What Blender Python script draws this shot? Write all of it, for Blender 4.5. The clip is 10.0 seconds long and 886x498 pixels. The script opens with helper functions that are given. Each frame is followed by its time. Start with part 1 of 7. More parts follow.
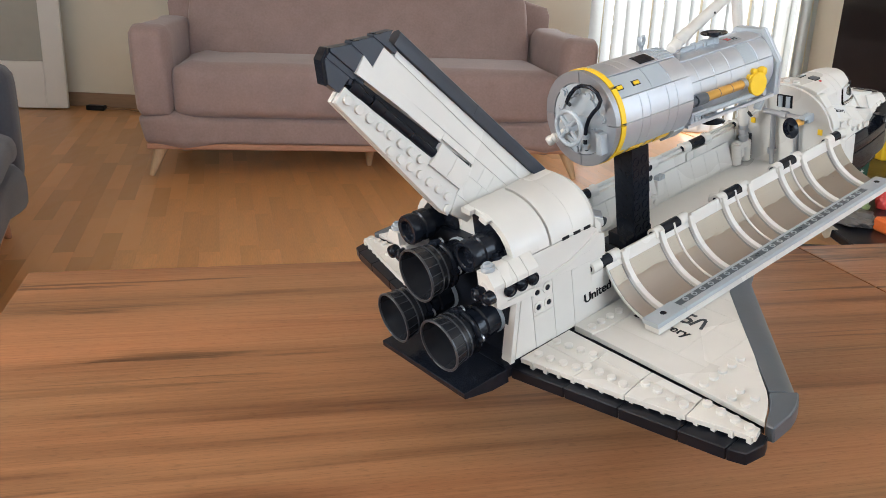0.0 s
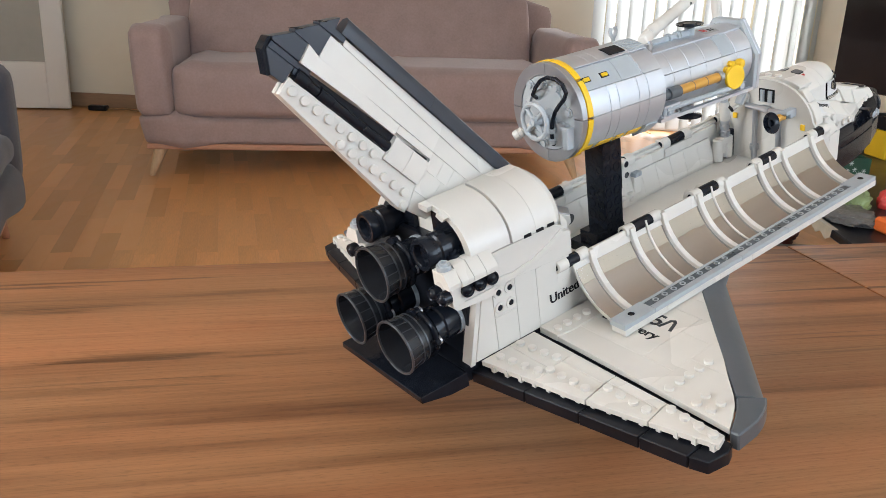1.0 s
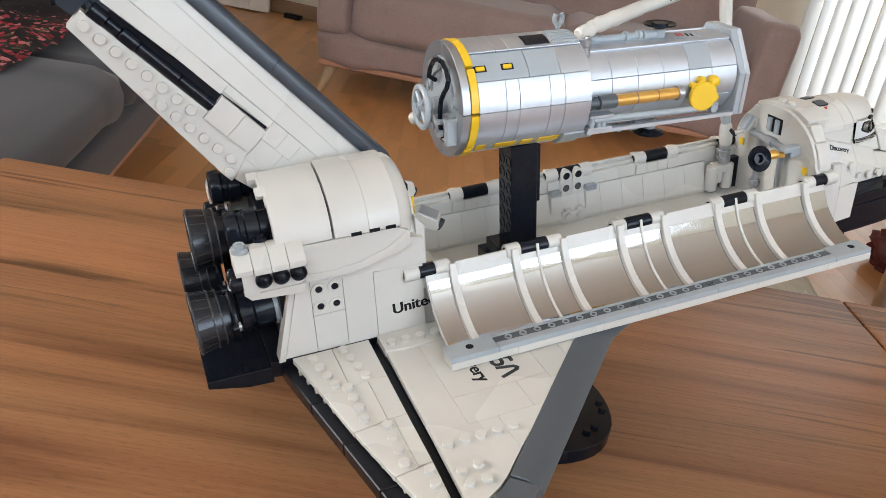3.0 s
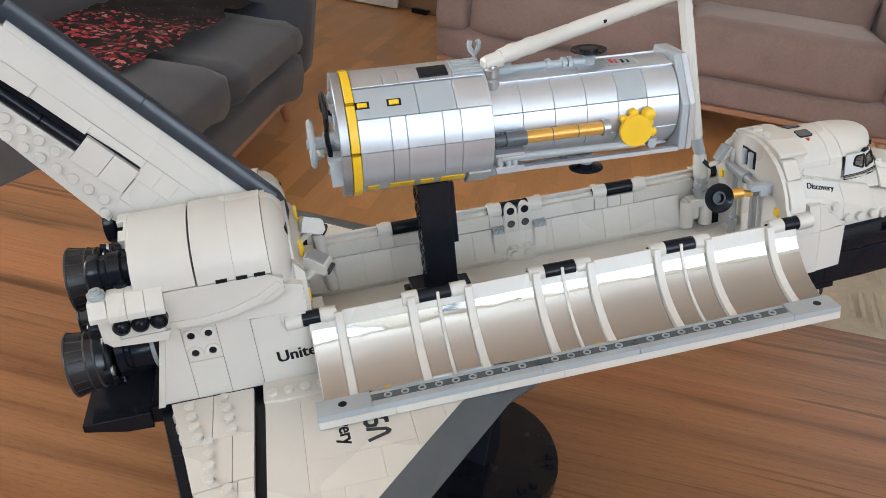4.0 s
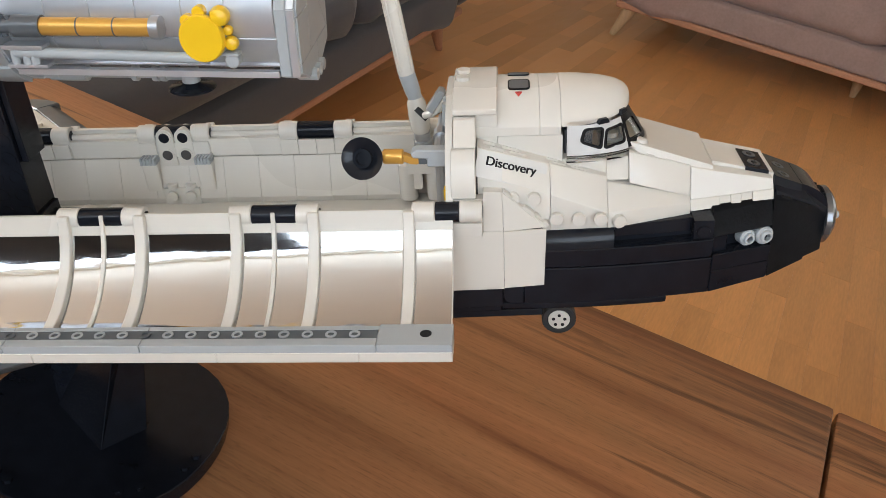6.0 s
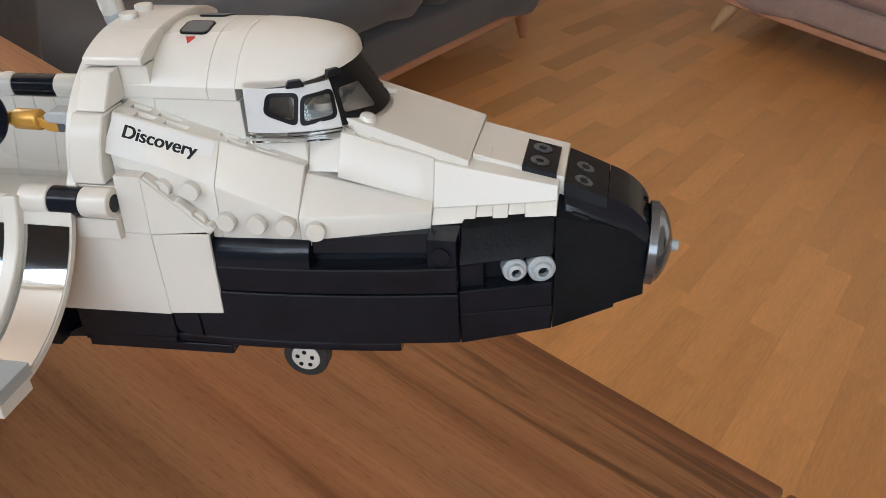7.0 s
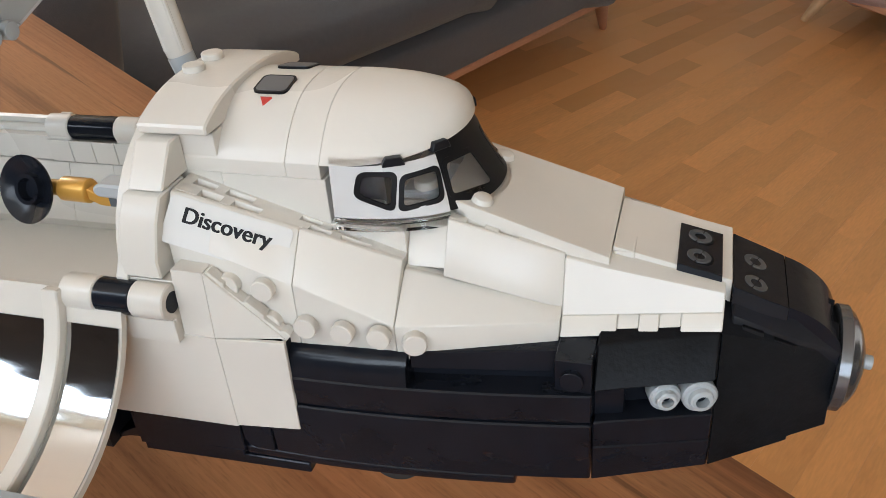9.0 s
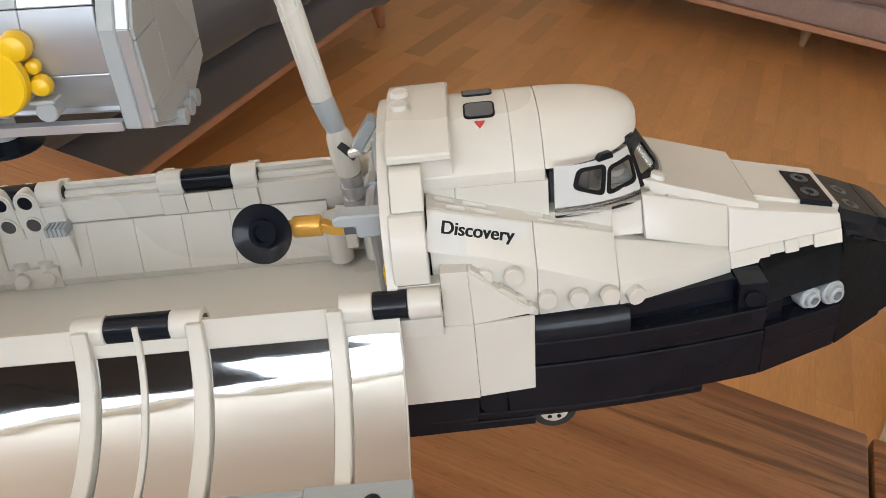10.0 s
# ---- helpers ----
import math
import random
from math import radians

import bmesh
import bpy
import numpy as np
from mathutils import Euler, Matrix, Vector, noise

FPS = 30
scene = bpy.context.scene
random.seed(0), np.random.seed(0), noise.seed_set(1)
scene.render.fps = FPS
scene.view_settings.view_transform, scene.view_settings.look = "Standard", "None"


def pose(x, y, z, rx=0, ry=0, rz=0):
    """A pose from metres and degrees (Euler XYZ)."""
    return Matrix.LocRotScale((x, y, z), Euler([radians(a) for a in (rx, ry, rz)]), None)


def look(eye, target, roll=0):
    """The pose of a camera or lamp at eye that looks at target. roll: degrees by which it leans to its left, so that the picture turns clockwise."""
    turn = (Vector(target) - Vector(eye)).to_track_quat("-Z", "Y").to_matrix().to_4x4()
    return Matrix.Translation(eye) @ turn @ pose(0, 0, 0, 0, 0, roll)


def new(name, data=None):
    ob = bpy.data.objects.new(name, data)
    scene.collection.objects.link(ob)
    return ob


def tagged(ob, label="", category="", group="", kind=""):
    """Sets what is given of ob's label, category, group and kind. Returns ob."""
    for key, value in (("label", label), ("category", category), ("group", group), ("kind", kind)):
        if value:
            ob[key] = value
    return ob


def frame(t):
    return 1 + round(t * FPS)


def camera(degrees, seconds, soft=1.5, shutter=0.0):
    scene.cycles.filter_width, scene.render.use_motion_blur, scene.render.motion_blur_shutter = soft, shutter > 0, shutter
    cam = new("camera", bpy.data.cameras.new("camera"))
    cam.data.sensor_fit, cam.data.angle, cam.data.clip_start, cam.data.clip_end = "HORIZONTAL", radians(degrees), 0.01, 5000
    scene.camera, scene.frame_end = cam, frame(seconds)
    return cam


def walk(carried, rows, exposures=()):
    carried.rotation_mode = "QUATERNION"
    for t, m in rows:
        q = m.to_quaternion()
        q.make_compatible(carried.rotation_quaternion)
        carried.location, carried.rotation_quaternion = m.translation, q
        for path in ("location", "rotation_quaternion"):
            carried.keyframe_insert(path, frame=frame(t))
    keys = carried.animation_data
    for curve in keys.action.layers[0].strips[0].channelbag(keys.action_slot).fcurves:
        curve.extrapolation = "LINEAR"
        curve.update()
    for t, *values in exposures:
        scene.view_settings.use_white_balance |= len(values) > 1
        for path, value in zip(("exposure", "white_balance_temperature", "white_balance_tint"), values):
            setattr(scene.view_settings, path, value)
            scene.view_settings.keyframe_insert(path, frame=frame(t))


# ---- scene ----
cam = camera(55.7, 10.0, soft=0.3)
PATH = [
    (0, (-0.072, 0.108, 1.031), (-0.103, 2.007, 0.405), 2.5),
    (0.5, (-0.067, 0.114, 1.025), (-0.1, 2.017, 0.41), 2.4),
    (1, (-0.046, 0.126, 1.025), (-0.091, 2.025, 0.4), 2.4),
    (1.5, (0.011, 0.16, 1.029), (-0.093, 2.029, 0.323), 2.6),
    (2, (0.065, 0.185, 1.026), (-0.108, 2.031, 0.276), 3.4),
    (2.5, (0.094, 0.193, 1.042), (-0.149, 2.031, 0.291), 6.6),
    (2.7, (0.1, 0.199, 1.044), (-0.215, 2.024, 0.29), 8.6),
    (3.8, (0.18, 0.272, 1.069), (-0.478, 1.963, 0.229), 8.4),
    (4, (0.206, 0.292, 1.076), (-0.507, 1.96, 0.234), 7.7),
    (4.5, (0.24, 0.322, 1.078), (-0.534, 1.962, 0.234), 7.3),
    (5, (0.291, 0.382, 1.071), (-0.527, 1.999, 0.223), 9.3),
    (5.2, (0.311, 0.405, 1.07), (-0.555, 1.98, 0.195), 10.2),
    (6.3, (0.376, 0.582, 1.059), (-0.714, 1.89, 0.01), 11.1),
    (6.5, (0.383, 0.613, 1.048), (-0.75, 1.878, -0.008), 11.0),
    (7, (0.394, 0.682, 1.045), (-0.78, 1.888, -0.036), 11.8),
    (7.5, (0.37, 0.723, 1.05), (-0.848, 1.871, -0.045), 10.7),
    (8, (0.346, 0.726, 1.041), (-0.918, 1.803, -0.073), 9.7),
    (8.5, (0.351, 0.723, 1.037), (-0.911, 1.796, -0.084), 10.0),
    (9, (0.348, 0.704, 1.041), (-0.91, 1.773, -0.089), 10.0),
    (9.5, (0.325, 0.66, 1.045), (-0.819, 1.871, -0.062), 8.7),
    (10, (0.306, 0.608, 1.047), (-0.625, 2.026, -0.013), 8.5),
]
EXPOSURES = [(0, 0.48, 5820, 9), (1.5, 0.52, 5850, 9), (2.5, 0.42, 5880, 9), (5.2, 0.32, 6030, 9), (6.3, 0.36, 6300, 11), (7, 0.3, 6050, 10), (7.5, 0.28, 5880, 10), (8, 0.3, 5950, 10), (9, 0.34, 6150, 10), (10, 0.36, 6400, 10)]
walk(cam, [(t, look(eye, target, roll)) for t, eye, target, roll in PATH], EXPOSURES)

# ---- world, sun, windows' light, added west fill ----
world = bpy.data.worlds.new("sky")
scene.world = world
world.use_nodes = True
wn = world.node_tree.nodes
sky = wn.new("ShaderNodeTexSky")
sky.sky_type, sky.sun_disc = "NISHITA", False
sky.sun_elevation, sky.sun_rotation = radians(38), radians(60)
world.node_tree.links.new(sky.outputs["Color"], wn["Background"].inputs["Color"])
wn["Background"].inputs["Strength"].default_value = 0.12

sun = new("sun", bpy.data.lights.new("sun", "SUN"))
sun.data.energy, sun.data.angle, sun.data.color = 0.8, radians(10), (1.0, 0.96, 0.90)
sun.matrix_world = look((5, 14, 8), (1.2, 6.0, 0.6))


def window_light(name, eye, target, sx, sy, watts, tint):
    """A lamp in a window's opening, as daylight or as added fill."""
    lamp = new(name, bpy.data.lights.new(name, "AREA"))
    lamp.data.shape, lamp.data.size, lamp.data.size_y = "RECTANGLE", sx, sy
    lamp.data.energy, lamp.data.color = watts, tint
    lamp.matrix_world = look(eye, target)
    return lamp


window_light("daylight_east", (2.56, -0.98, 1.70), (0.6, -0.98, 1.60), 1.75, 1.5, 40, (0.85, 0.93, 1.0))
window_light("daylight_south", (0.5, -2.1, 1.95), (0.5, 0.7, 1.5), 2.8, 1.1, 66, (0.85, 0.93, 1.0))
# added fill lamp from the west; no window is known there
window_light("fill_west", (-3.8, -0.4, 1.66), (-0.6, -0.3, 1.4), 2.0, 1.48, 102, (1.0, 0.97, 0.92))
window_light("daylight_back", (1.6, 6.75, 1.3), (1.4, 3.0, 1.0), 2.4, 2.4, 106, (1.0, 0.95, 0.88))

# ---- materials ----


def material(name, color, rough=0.5, metal=0.0, grain=0.0, grain_scale=200.0, bump=0.0, bump_scale=300.0, coat=0.0, stretch=(1, 1, 1), spread=0.0, sheen=0.0):
    """A surface with a base colour that drifts at two scales, and fine relief."""
    m = bpy.data.materials.new(name)
    m.use_nodes = True
    nt, b = m.node_tree, m.node_tree.nodes["Principled BSDF"]
    b.inputs["Roughness"].default_value, b.inputs["Metallic"].default_value = rough, metal
    b.inputs["Coat Weight"].default_value, b.inputs["Sheen Weight"].default_value = coat, sheen
    b.inputs["Base Color"].default_value = (*color, 1)
    place = nt.nodes.new("ShaderNodeTexCoord")
    mapping = nt.nodes.new("ShaderNodeMapping")
    mapping.inputs["Scale"].default_value = stretch
    nt.links.new(place.outputs["Object"], mapping.inputs["Vector"])
    if grain or spread:
        fine, wide, mix = nt.nodes.new("ShaderNodeTexNoise"), nt.nodes.new("ShaderNodeTexNoise"), nt.nodes.new("ShaderNodeMath")
        fine.inputs["Scale"].default_value, fine.inputs["Detail"].default_value = grain_scale, 5
        wide.inputs["Scale"].default_value, wide.inputs["Detail"].default_value = grain_scale / 9, 3
        for n in (fine, wide):
            nt.links.new(mapping.outputs["Vector"], n.inputs["Vector"])
        nt.links.new(fine.outputs["Fac"], mix.inputs[0])
        nt.links.new(wide.outputs["Fac"], mix.inputs[1])
        mix.operation = "ADD"
        span = nt.nodes.new("ShaderNodeMapRange")
        span.inputs["From Min"].default_value, span.inputs["From Max"].default_value = 0.6, 1.4
        span.inputs["To Min"].default_value, span.inputs["To Max"].default_value = 1 - grain, 1 + grain
        nt.links.new(mix.outputs[0], span.inputs["Value"])
        value = span.outputs[0]
        if spread:
            info, more, times = nt.nodes.new("ShaderNodeObjectInfo"), nt.nodes.new("ShaderNodeMapRange"), nt.nodes.new("ShaderNodeMath")
            more.inputs["To Min"].default_value, more.inputs["To Max"].default_value = 1 - spread, 1 + spread
            nt.links.new(info.outputs["Random"], more.inputs["Value"])
            times.operation = "MULTIPLY"
            nt.links.new(value, times.inputs[0])
            nt.links.new(more.outputs[0], times.inputs[1])
            value = times.outputs[0]
        scaled = nt.nodes.new("ShaderNodeVectorMath")
        scaled.operation = "SCALE"
        scaled.inputs[0].default_value = color
        nt.links.new(value, scaled.inputs["Scale"])
        nt.links.new(scaled.outputs[0], b.inputs["Base Color"])
        rr = nt.nodes.new("ShaderNodeMapRange")
        rr.inputs["To Min"].default_value, rr.inputs["To Max"].default_value = rough * 0.75, min(1, rough * 1.25)
        nt.links.new(wide.outputs["Fac"], rr.inputs["Value"])
        nt.links.new(rr.outputs[0], b.inputs["Roughness"])
    if bump:
        relief, up = nt.nodes.new("ShaderNodeTexNoise"), nt.nodes.new("ShaderNodeBump")
        relief.inputs["Scale"].default_value, relief.inputs["Detail"].default_value = bump_scale, 4
        up.inputs["Strength"].default_value, up.inputs["Distance"].default_value = bump, 0.3 / bump_scale
        nt.links.new(mapping.outputs["Vector"], relief.inputs["Vector"])
        nt.links.new(relief.outputs["Fac"], up.inputs["Height"])
        nt.links.new(up.outputs["Normal"], b.inputs["Normal"])
    return m


WHITE = material("white_plastic", (0.605, 0.574, 0.52), 0.28, grain=0.03, grain_scale=60, bump=0.05, bump_scale=90, spread=0.02)
BLACK = material("black_plastic", (0.0085, 0.0100, 0.0145), 0.17, grain=0.3, grain_scale=120, bump=0.06, bump_scale=150)
MATTBLACK = material("matt_black_plastic", (0.007, 0.008, 0.0115), 0.30, grain=0.3, grain_scale=90, bump=0.05, bump_scale=200)
# lighter grey for the bells' rims, bands and seams
BELLRIM = material("lighter_grey_rim", (0.055, 0.057, 0.062), 0.30, metal=0.3, grain=0.2, grain_scale=200)
BELL = material("dark_pearl_plastic", (0.024, 0.025, 0.029), 0.24, metal=0.3, grain=0.2, grain_scale=150)
DARKGREY = material("dark_grey_plastic", (0.085, 0.095, 0.105), 0.3, grain=0.08, grain_scale=80, bump=0.05, bump_scale=120)
SLATE = material("slate_grey_plastic", (0.028, 0.034, 0.046), 0.3, grain=0.1, grain_scale=80, bump=0.05, bump_scale=120)
GREY = material("light_grey_plastic", (0.36, 0.385, 0.40), 0.3, grain=0.05, grain_scale=80, bump=0.05, bump_scale=120)
SILVER = material("silver_lacquered_plastic", (0.565, 0.59, 0.63), 0.38, metal=0.75, grain=0.05, grain_scale=90, bump=0.03, bump_scale=140, spread=0.05)
GUNMETAL = material("grey_metallic_plastic", (0.42, 0.43, 0.45), 0.33, metal=0.8, grain=0.05, grain_scale=90)
CAPGREY = material("dark_silver_plastic", (0.15, 0.155, 0.165), 0.16, metal=0.7, grain=0.05, grain_scale=90)
# lighter than the other black plastic, for the nose's ring studs
RINGBLACK = material("lighter_black_ring", (0.06, 0.062, 0.066), 0.3, grain=0.2, grain_scale=150)
BLACK.node_tree.nodes["Principled BSDF"].inputs["Specular IOR Level"].default_value = 0.54
WORNBLACK = material("worn_black_plastic", (0.006, 0.0065, 0.008), 0.38, grain=0.5, grain_scale=260, bump=0.35, bump_scale=900)
WORNBLACK.node_tree.nodes["Principled BSDF"].inputs["Specular IOR Level"].default_value = 0.1
for m in (BLACK, MATTBLACK):
    m.node_tree.nodes["Principled BSDF"].inputs["Specular IOR Level"].default_value = 0.22
MIRROR = material("mirror_foil", (0.53, 0.537, 0.545), 0.06, metal=1.0, grain=0.02, grain_scale=60, bump=0.12, bump_scale=24, stretch=(0.25, 1, 1))
YELLOW = material("yellow_plastic", (0.80, 0.50, 0.012), 0.3, grain=0.04, grain_scale=100)
GOLD = material("pearl_gold_plastic", (0.62, 0.34, 0.07), 0.32, metal=0.45, grain=0.06, grain_scale=120)
RED = material("red_print", (0.55, 0.05, 0.04), 0.4)
INK = material("black_ink", (0.008, 0.008, 0.009), 0.4)
INK.node_tree.nodes["Principled BSDF"].inputs["Specular IOR Level"].default_value = 0.15
PRINT = material("dark_grey_print", (0.03, 0.031, 0.034), 0.45)
GREYINK = material("grey_ink", (0.10, 0.105, 0.11), 0.4)
NAMEWHITE = material("white_label", (0.595, 0.585, 0.56), 0.32, grain=0.02)
STICKER = material("white_sticker", (0.57, 0.568, 0.56), 0.35, grain=0.02)
CLEAR = material("clear_plastic", (0.95, 0.96, 0.97), 0.05)
CLEAR.node_tree.nodes["Principled BSDF"].inputs["Transmission Weight"].default_value = 1.0
CLEAR.node_tree.nodes["Principled BSDF"].inputs["IOR"].default_value = 1.45
TYRE = material("black_rubber", (0.02, 0.02, 0.02), 0.7)

WALL = material("cream_wall_paint", (0.78, 0.725, 0.60), 0.75, grain=0.03, grain_scale=6, bump=0.08, bump_scale=120)
CEILING = material("white_ceiling_paint", (0.77, 0.705, 0.605), 0.8, grain=0.02, grain_scale=5)
DOORPAINT = material("white_door_paint", (0.78, 0.77, 0.74), 0.4, grain=0.02, grain_scale=8)
FROSTED = material("frosted_glass", (0.42, 0.42, 0.38), 0.25, grain=0.05, grain_scale=15)
MAUVE = material("mauve_woven_fabric", (0.34, 0.245, 0.225), 0.95, grain=0.14, grain_scale=90, bump=0.5, bump_scale=420, sheen=0.25)
CHARCOAL = material("charcoal_woven_fabric", (0.066, 0.070, 0.086), 0.95, grain=0.12, grain_scale=90, bump=0.5, bump_scale=420, sheen=0.2)
BLUSH = material("blush_fabric", (0.38, 0.27, 0.22), 0.95, grain=0.1, grain_scale=80, bump=0.4, bump_scale=400)
BEIGE = material("beige_textile", (0.47, 0.42, 0.33), 0.9, grain=0.15, grain_scale=40, bump=0.5, bump_scale=200)
# dark surface of the unseen blocks that the mirror foil reflects
FOILDARK = material("dark_for_reflection", (0.046, 0.043, 0.046), 0.45, grain=0.35, grain_scale=14, stretch=(6, 6, 1))
SOFAWOOD = material("oak_sofa_base", (0.50, 0.26, 0.16), 0.5, grain=0.2, grain_scale=25, stretch=(1, 8, 8))
PALEWOOD = material("pale_beech", (0.55, 0.38, 0.22), 0.45, grain=0.15, grain_scale=25, stretch=(6, 6, 1))
BLIND = material("white_blind_fabric", (0.58, 0.60, 0.63), 0.7, grain=0.04, grain_scale=30, bump=0.1, bump_scale=500)
glow, both = BLIND.node_tree.nodes.new("ShaderNodeBsdfTranslucent"), BLIND.node_tree.nodes.new("ShaderNodeMixShader")
glow.inputs["Color"].default_value = (0.85, 0.85, 0.82, 1)
both.inputs[0].default_value = 0.5
BLIND.node_tree.links.new(BLIND.node_tree.nodes["Principled BSDF"].outputs[0], both.inputs[1])
BLIND.node_tree.links.new(glow.outputs[0], both.inputs[2])
BLIND.node_tree.links.new(both.outputs[0], BLIND.node_tree.nodes["Material Output"].inputs["Surface"])
SCREEN = material("black_screen", (0.006, 0.006, 0.007), 0.12)
STEEL = material("brushed_steel", (0.55, 0.55, 0.56), 0.35, metal=1.0, grain=0.05, grain_scale=120)
BASEBOARD = material("brown_baseboard", (0.30, 0.19, 0.11), 0.5, grain=0.15, grain_scale=15, stretch=(1, 6, 6))
GREENBOX = material("green_gift_paper", (0.012, 0.052, 0.028), 0.45, grain=0.15, grain_scale=30)
REDBAG = material("red_bag", (0.0900, 0.0100, 0.0100), 0.6, grain=0.25, grain_scale=20, bump=0.4, bump_scale=40)
ORANGE = material("orange_plastic", (0.75, 0.16, 0.03), 0.4, grain=0.05)
LIMEBAG = material("green_yellow_wrapper", (0.24, 0.30, 0.13), 0.4, grain=0.6, grain_scale=25)
FILM = material("cloudy_plastic_film", (0.1360, 0.1320, 0.1280), 0.3, grain=0.3, grain_scale=40, bump=0.6, bump_scale=30)


def wood(name, light, dark, rough, streak):
    """Veneer: drifting tone, long figure, thin dark streaks, fibres and pores along local x."""
    m = material(name, light, rough)
    nt, b = m.node_tree, m.node_tree.nodes["Principled BSDF"]
    place = nt.nodes.new("ShaderNodeTexCoord")

    def grain(along, size, detail, twist, hard=0.55):
        mapping, n = nt.nodes.new("ShaderNodeMapping"), nt.nodes.new("ShaderNodeTexNoise")
        mapping.inputs["Scale"].default_value = along
        nt.links.new(place.outputs["Object"], mapping.inputs["Vector"])
        n.inputs["Scale"].default_value, n.inputs["Detail"].default_value, n.inputs["Distortion"].default_value, n.inputs["Roughness"].default_value = size, detail, twist, hard
        nt.links.new(mapping.outputs["Vector"], n.inputs["Vector"])
        return n.outputs["Fac"]

    def span(value, a, b2, lo, hi):
        r = nt.nodes.new("ShaderNodeMapRange")
        for k, v in zip(("From Min", "From Max", "To Min", "To Max"), (a, b2, lo, hi)):
            r.inputs[k].default_value = v
        nt.links.new(value, r.inputs["Value"])
        return r.outputs[0]

    def times(a, b2):
        n = nt.nodes.new("ShaderNodeMath")
        n.operation = "MULTIPLY"
        nt.links.new(a, n.inputs[0])
        nt.links.new(b2, n.inputs[1])
        return n.outputs[0]

    figure, tone = grain((0.5, 8, 8), 2.2, 4, 1.0, 0.52), grain((0.5, 5, 5), 1.0, 3, 0.8)
    fibre, pores = grain((3, 190, 190), 2.2, 5, 0.15, 0.7), grain((70, 480, 480), 1.6, 2, 0)
    streaks, where = grain((0.6, 15, 15), 2.4, 6, 1.2, 0.6), grain((1.1, 6, 6), 1.5, 2, 0)
    ramp = nt.nodes.new("ShaderNodeValToRGB")
    ramp.color_ramp.elements[0].position, ramp.color_ramp.elements[1].position = 0.30, 0.55
    ramp.color_ramp.elements[0].color, ramp.color_ramp.elements[1].color = (*dark, 1), (*light, 1)
    mid = ramp.color_ramp.elements.new(0.42)
    mid.color = (*[0.3 * a + 0.7 * c for a, c in zip(dark, light)], 1)
    nt.links.new(figure, ramp.inputs["Fac"])
    gain = times(span(tone, 0.3, 0.7, 1 - streak, 1 + streak), span(fibre, 0.3, 0.7, 0.86, 1.14))
    gain = times(gain, span(pores, 0.32, 0.46, 0.82, 1.02))
    line = times(span(streaks, 0.44, 0.39, 0.0, 1.0), span(where, 0.46, 0.60, 0.0, 1.0))
    gain = times(gain, span(line, 0.0, 1.0, 1.0, 0.46))
    scaled = nt.nodes.new("ShaderNodeVectorMath")
    scaled.operation = "SCALE"
    drift, tint = nt.nodes.new("ShaderNodeValToRGB"), nt.nodes.new("ShaderNodeVectorMath")
    drift.color_ramp.elements[0].position, drift.color_ramp.elements[1].position = 0.36, 0.64
    drift.color_ramp.elements[0].color, drift.color_ramp.elements[1].color = (1.0, 0.87, 0.80, 1), (1.0, 1.0, 0.95, 1)
    nt.links.new(grain((0.8, 7, 7), 1.3, 4, 0.9), drift.inputs["Fac"])
    tint.operation = "MULTIPLY"
    nt.links.new(ramp.outputs["Color"], tint.inputs[0])
    nt.links.new(drift.outputs["Color"], tint.inputs[1])
    nt.links.new(tint.outputs[0], scaled.inputs[0])
    b.inputs["Specular IOR Level"].default_value = 0.22
    nt.links.new(gain, scaled.inputs["Scale"])
    nt.links.new(scaled.outputs[0], b.inputs["Base Color"])
    nt.links.new(span(fibre, 0.2, 0.8, rough * 1.2, rough * 0.85), b.inputs["Roughness"])
    up = nt.nodes.new("ShaderNodeBump")
    up.inputs["Strength"].default_value, up.inputs["Distance"].default_value = 0.10, 0.0004
    nt.links.new(fibre, up.inputs["Height"])
    nt.links.new(up.outputs["Normal"], b.inputs["Normal"])
    return m


TABLEWOOD = wood("walnut_veneer", (0.345, 0.170, 0.080), (0.118, 0.050, 0.022), 0.42, 0.20)
FLOORWOOD = material("oak_parquet", (0.70, 0.36, 0.138), 0.33, grain=0.14, grain_scale=26, stretch=(1, 8, 1), spread=0.10)
FLOORREST = material("oak_parquet_far", (0.56, 0.32, 0.135), 0.34, grain=0.14, grain_scale=30, stretch=(6, 1, 1))
isle = FLOORREST.node_tree.nodes.new("ShaderNodeNewGeometry")
tone = FLOORREST.node_tree.nodes.new("ShaderNodeValToRGB")
tone.color_ramp.elements[0].color, tone.color_ramp.elements[1].color = (0.54, 0.272, 0.10, 1), (0.76, 0.39, 0.15, 1)
FLOORREST.node_tree.links.new(isle.outputs["Random Per Island"], tone.inputs["Fac"])
FLOORREST.node_tree.links.new(tone.outputs["Color"], FLOORREST.node_tree.nodes["Principled BSDF"].inputs["Base Color"])


FLORAL = material("floral_cloth", (0.012, 0.012, 0.014), 0.9)
nt, b = FLORAL.node_tree, FLORAL.node_tree.nodes["Principled BSDF"]
place, warp, bent = nt.nodes.new("ShaderNodeTexCoord"), nt.nodes.new("ShaderNodeTexNoise"), nt.nodes.new("ShaderNodeVectorMath")
warp.inputs["Scale"].default_value, warp.inputs["Detail"].default_value = 60, 2
bent.operation = "MULTIPLY_ADD"
bent.inputs[1].default_value = (0.03, 0.03, 0.03)
nt.links.new(place.outputs["Object"], warp.inputs["Vector"])
nt.links.new(warp.outputs["Color"], bent.inputs[0])
nt.links.new(place.outputs["Object"], bent.inputs[2])
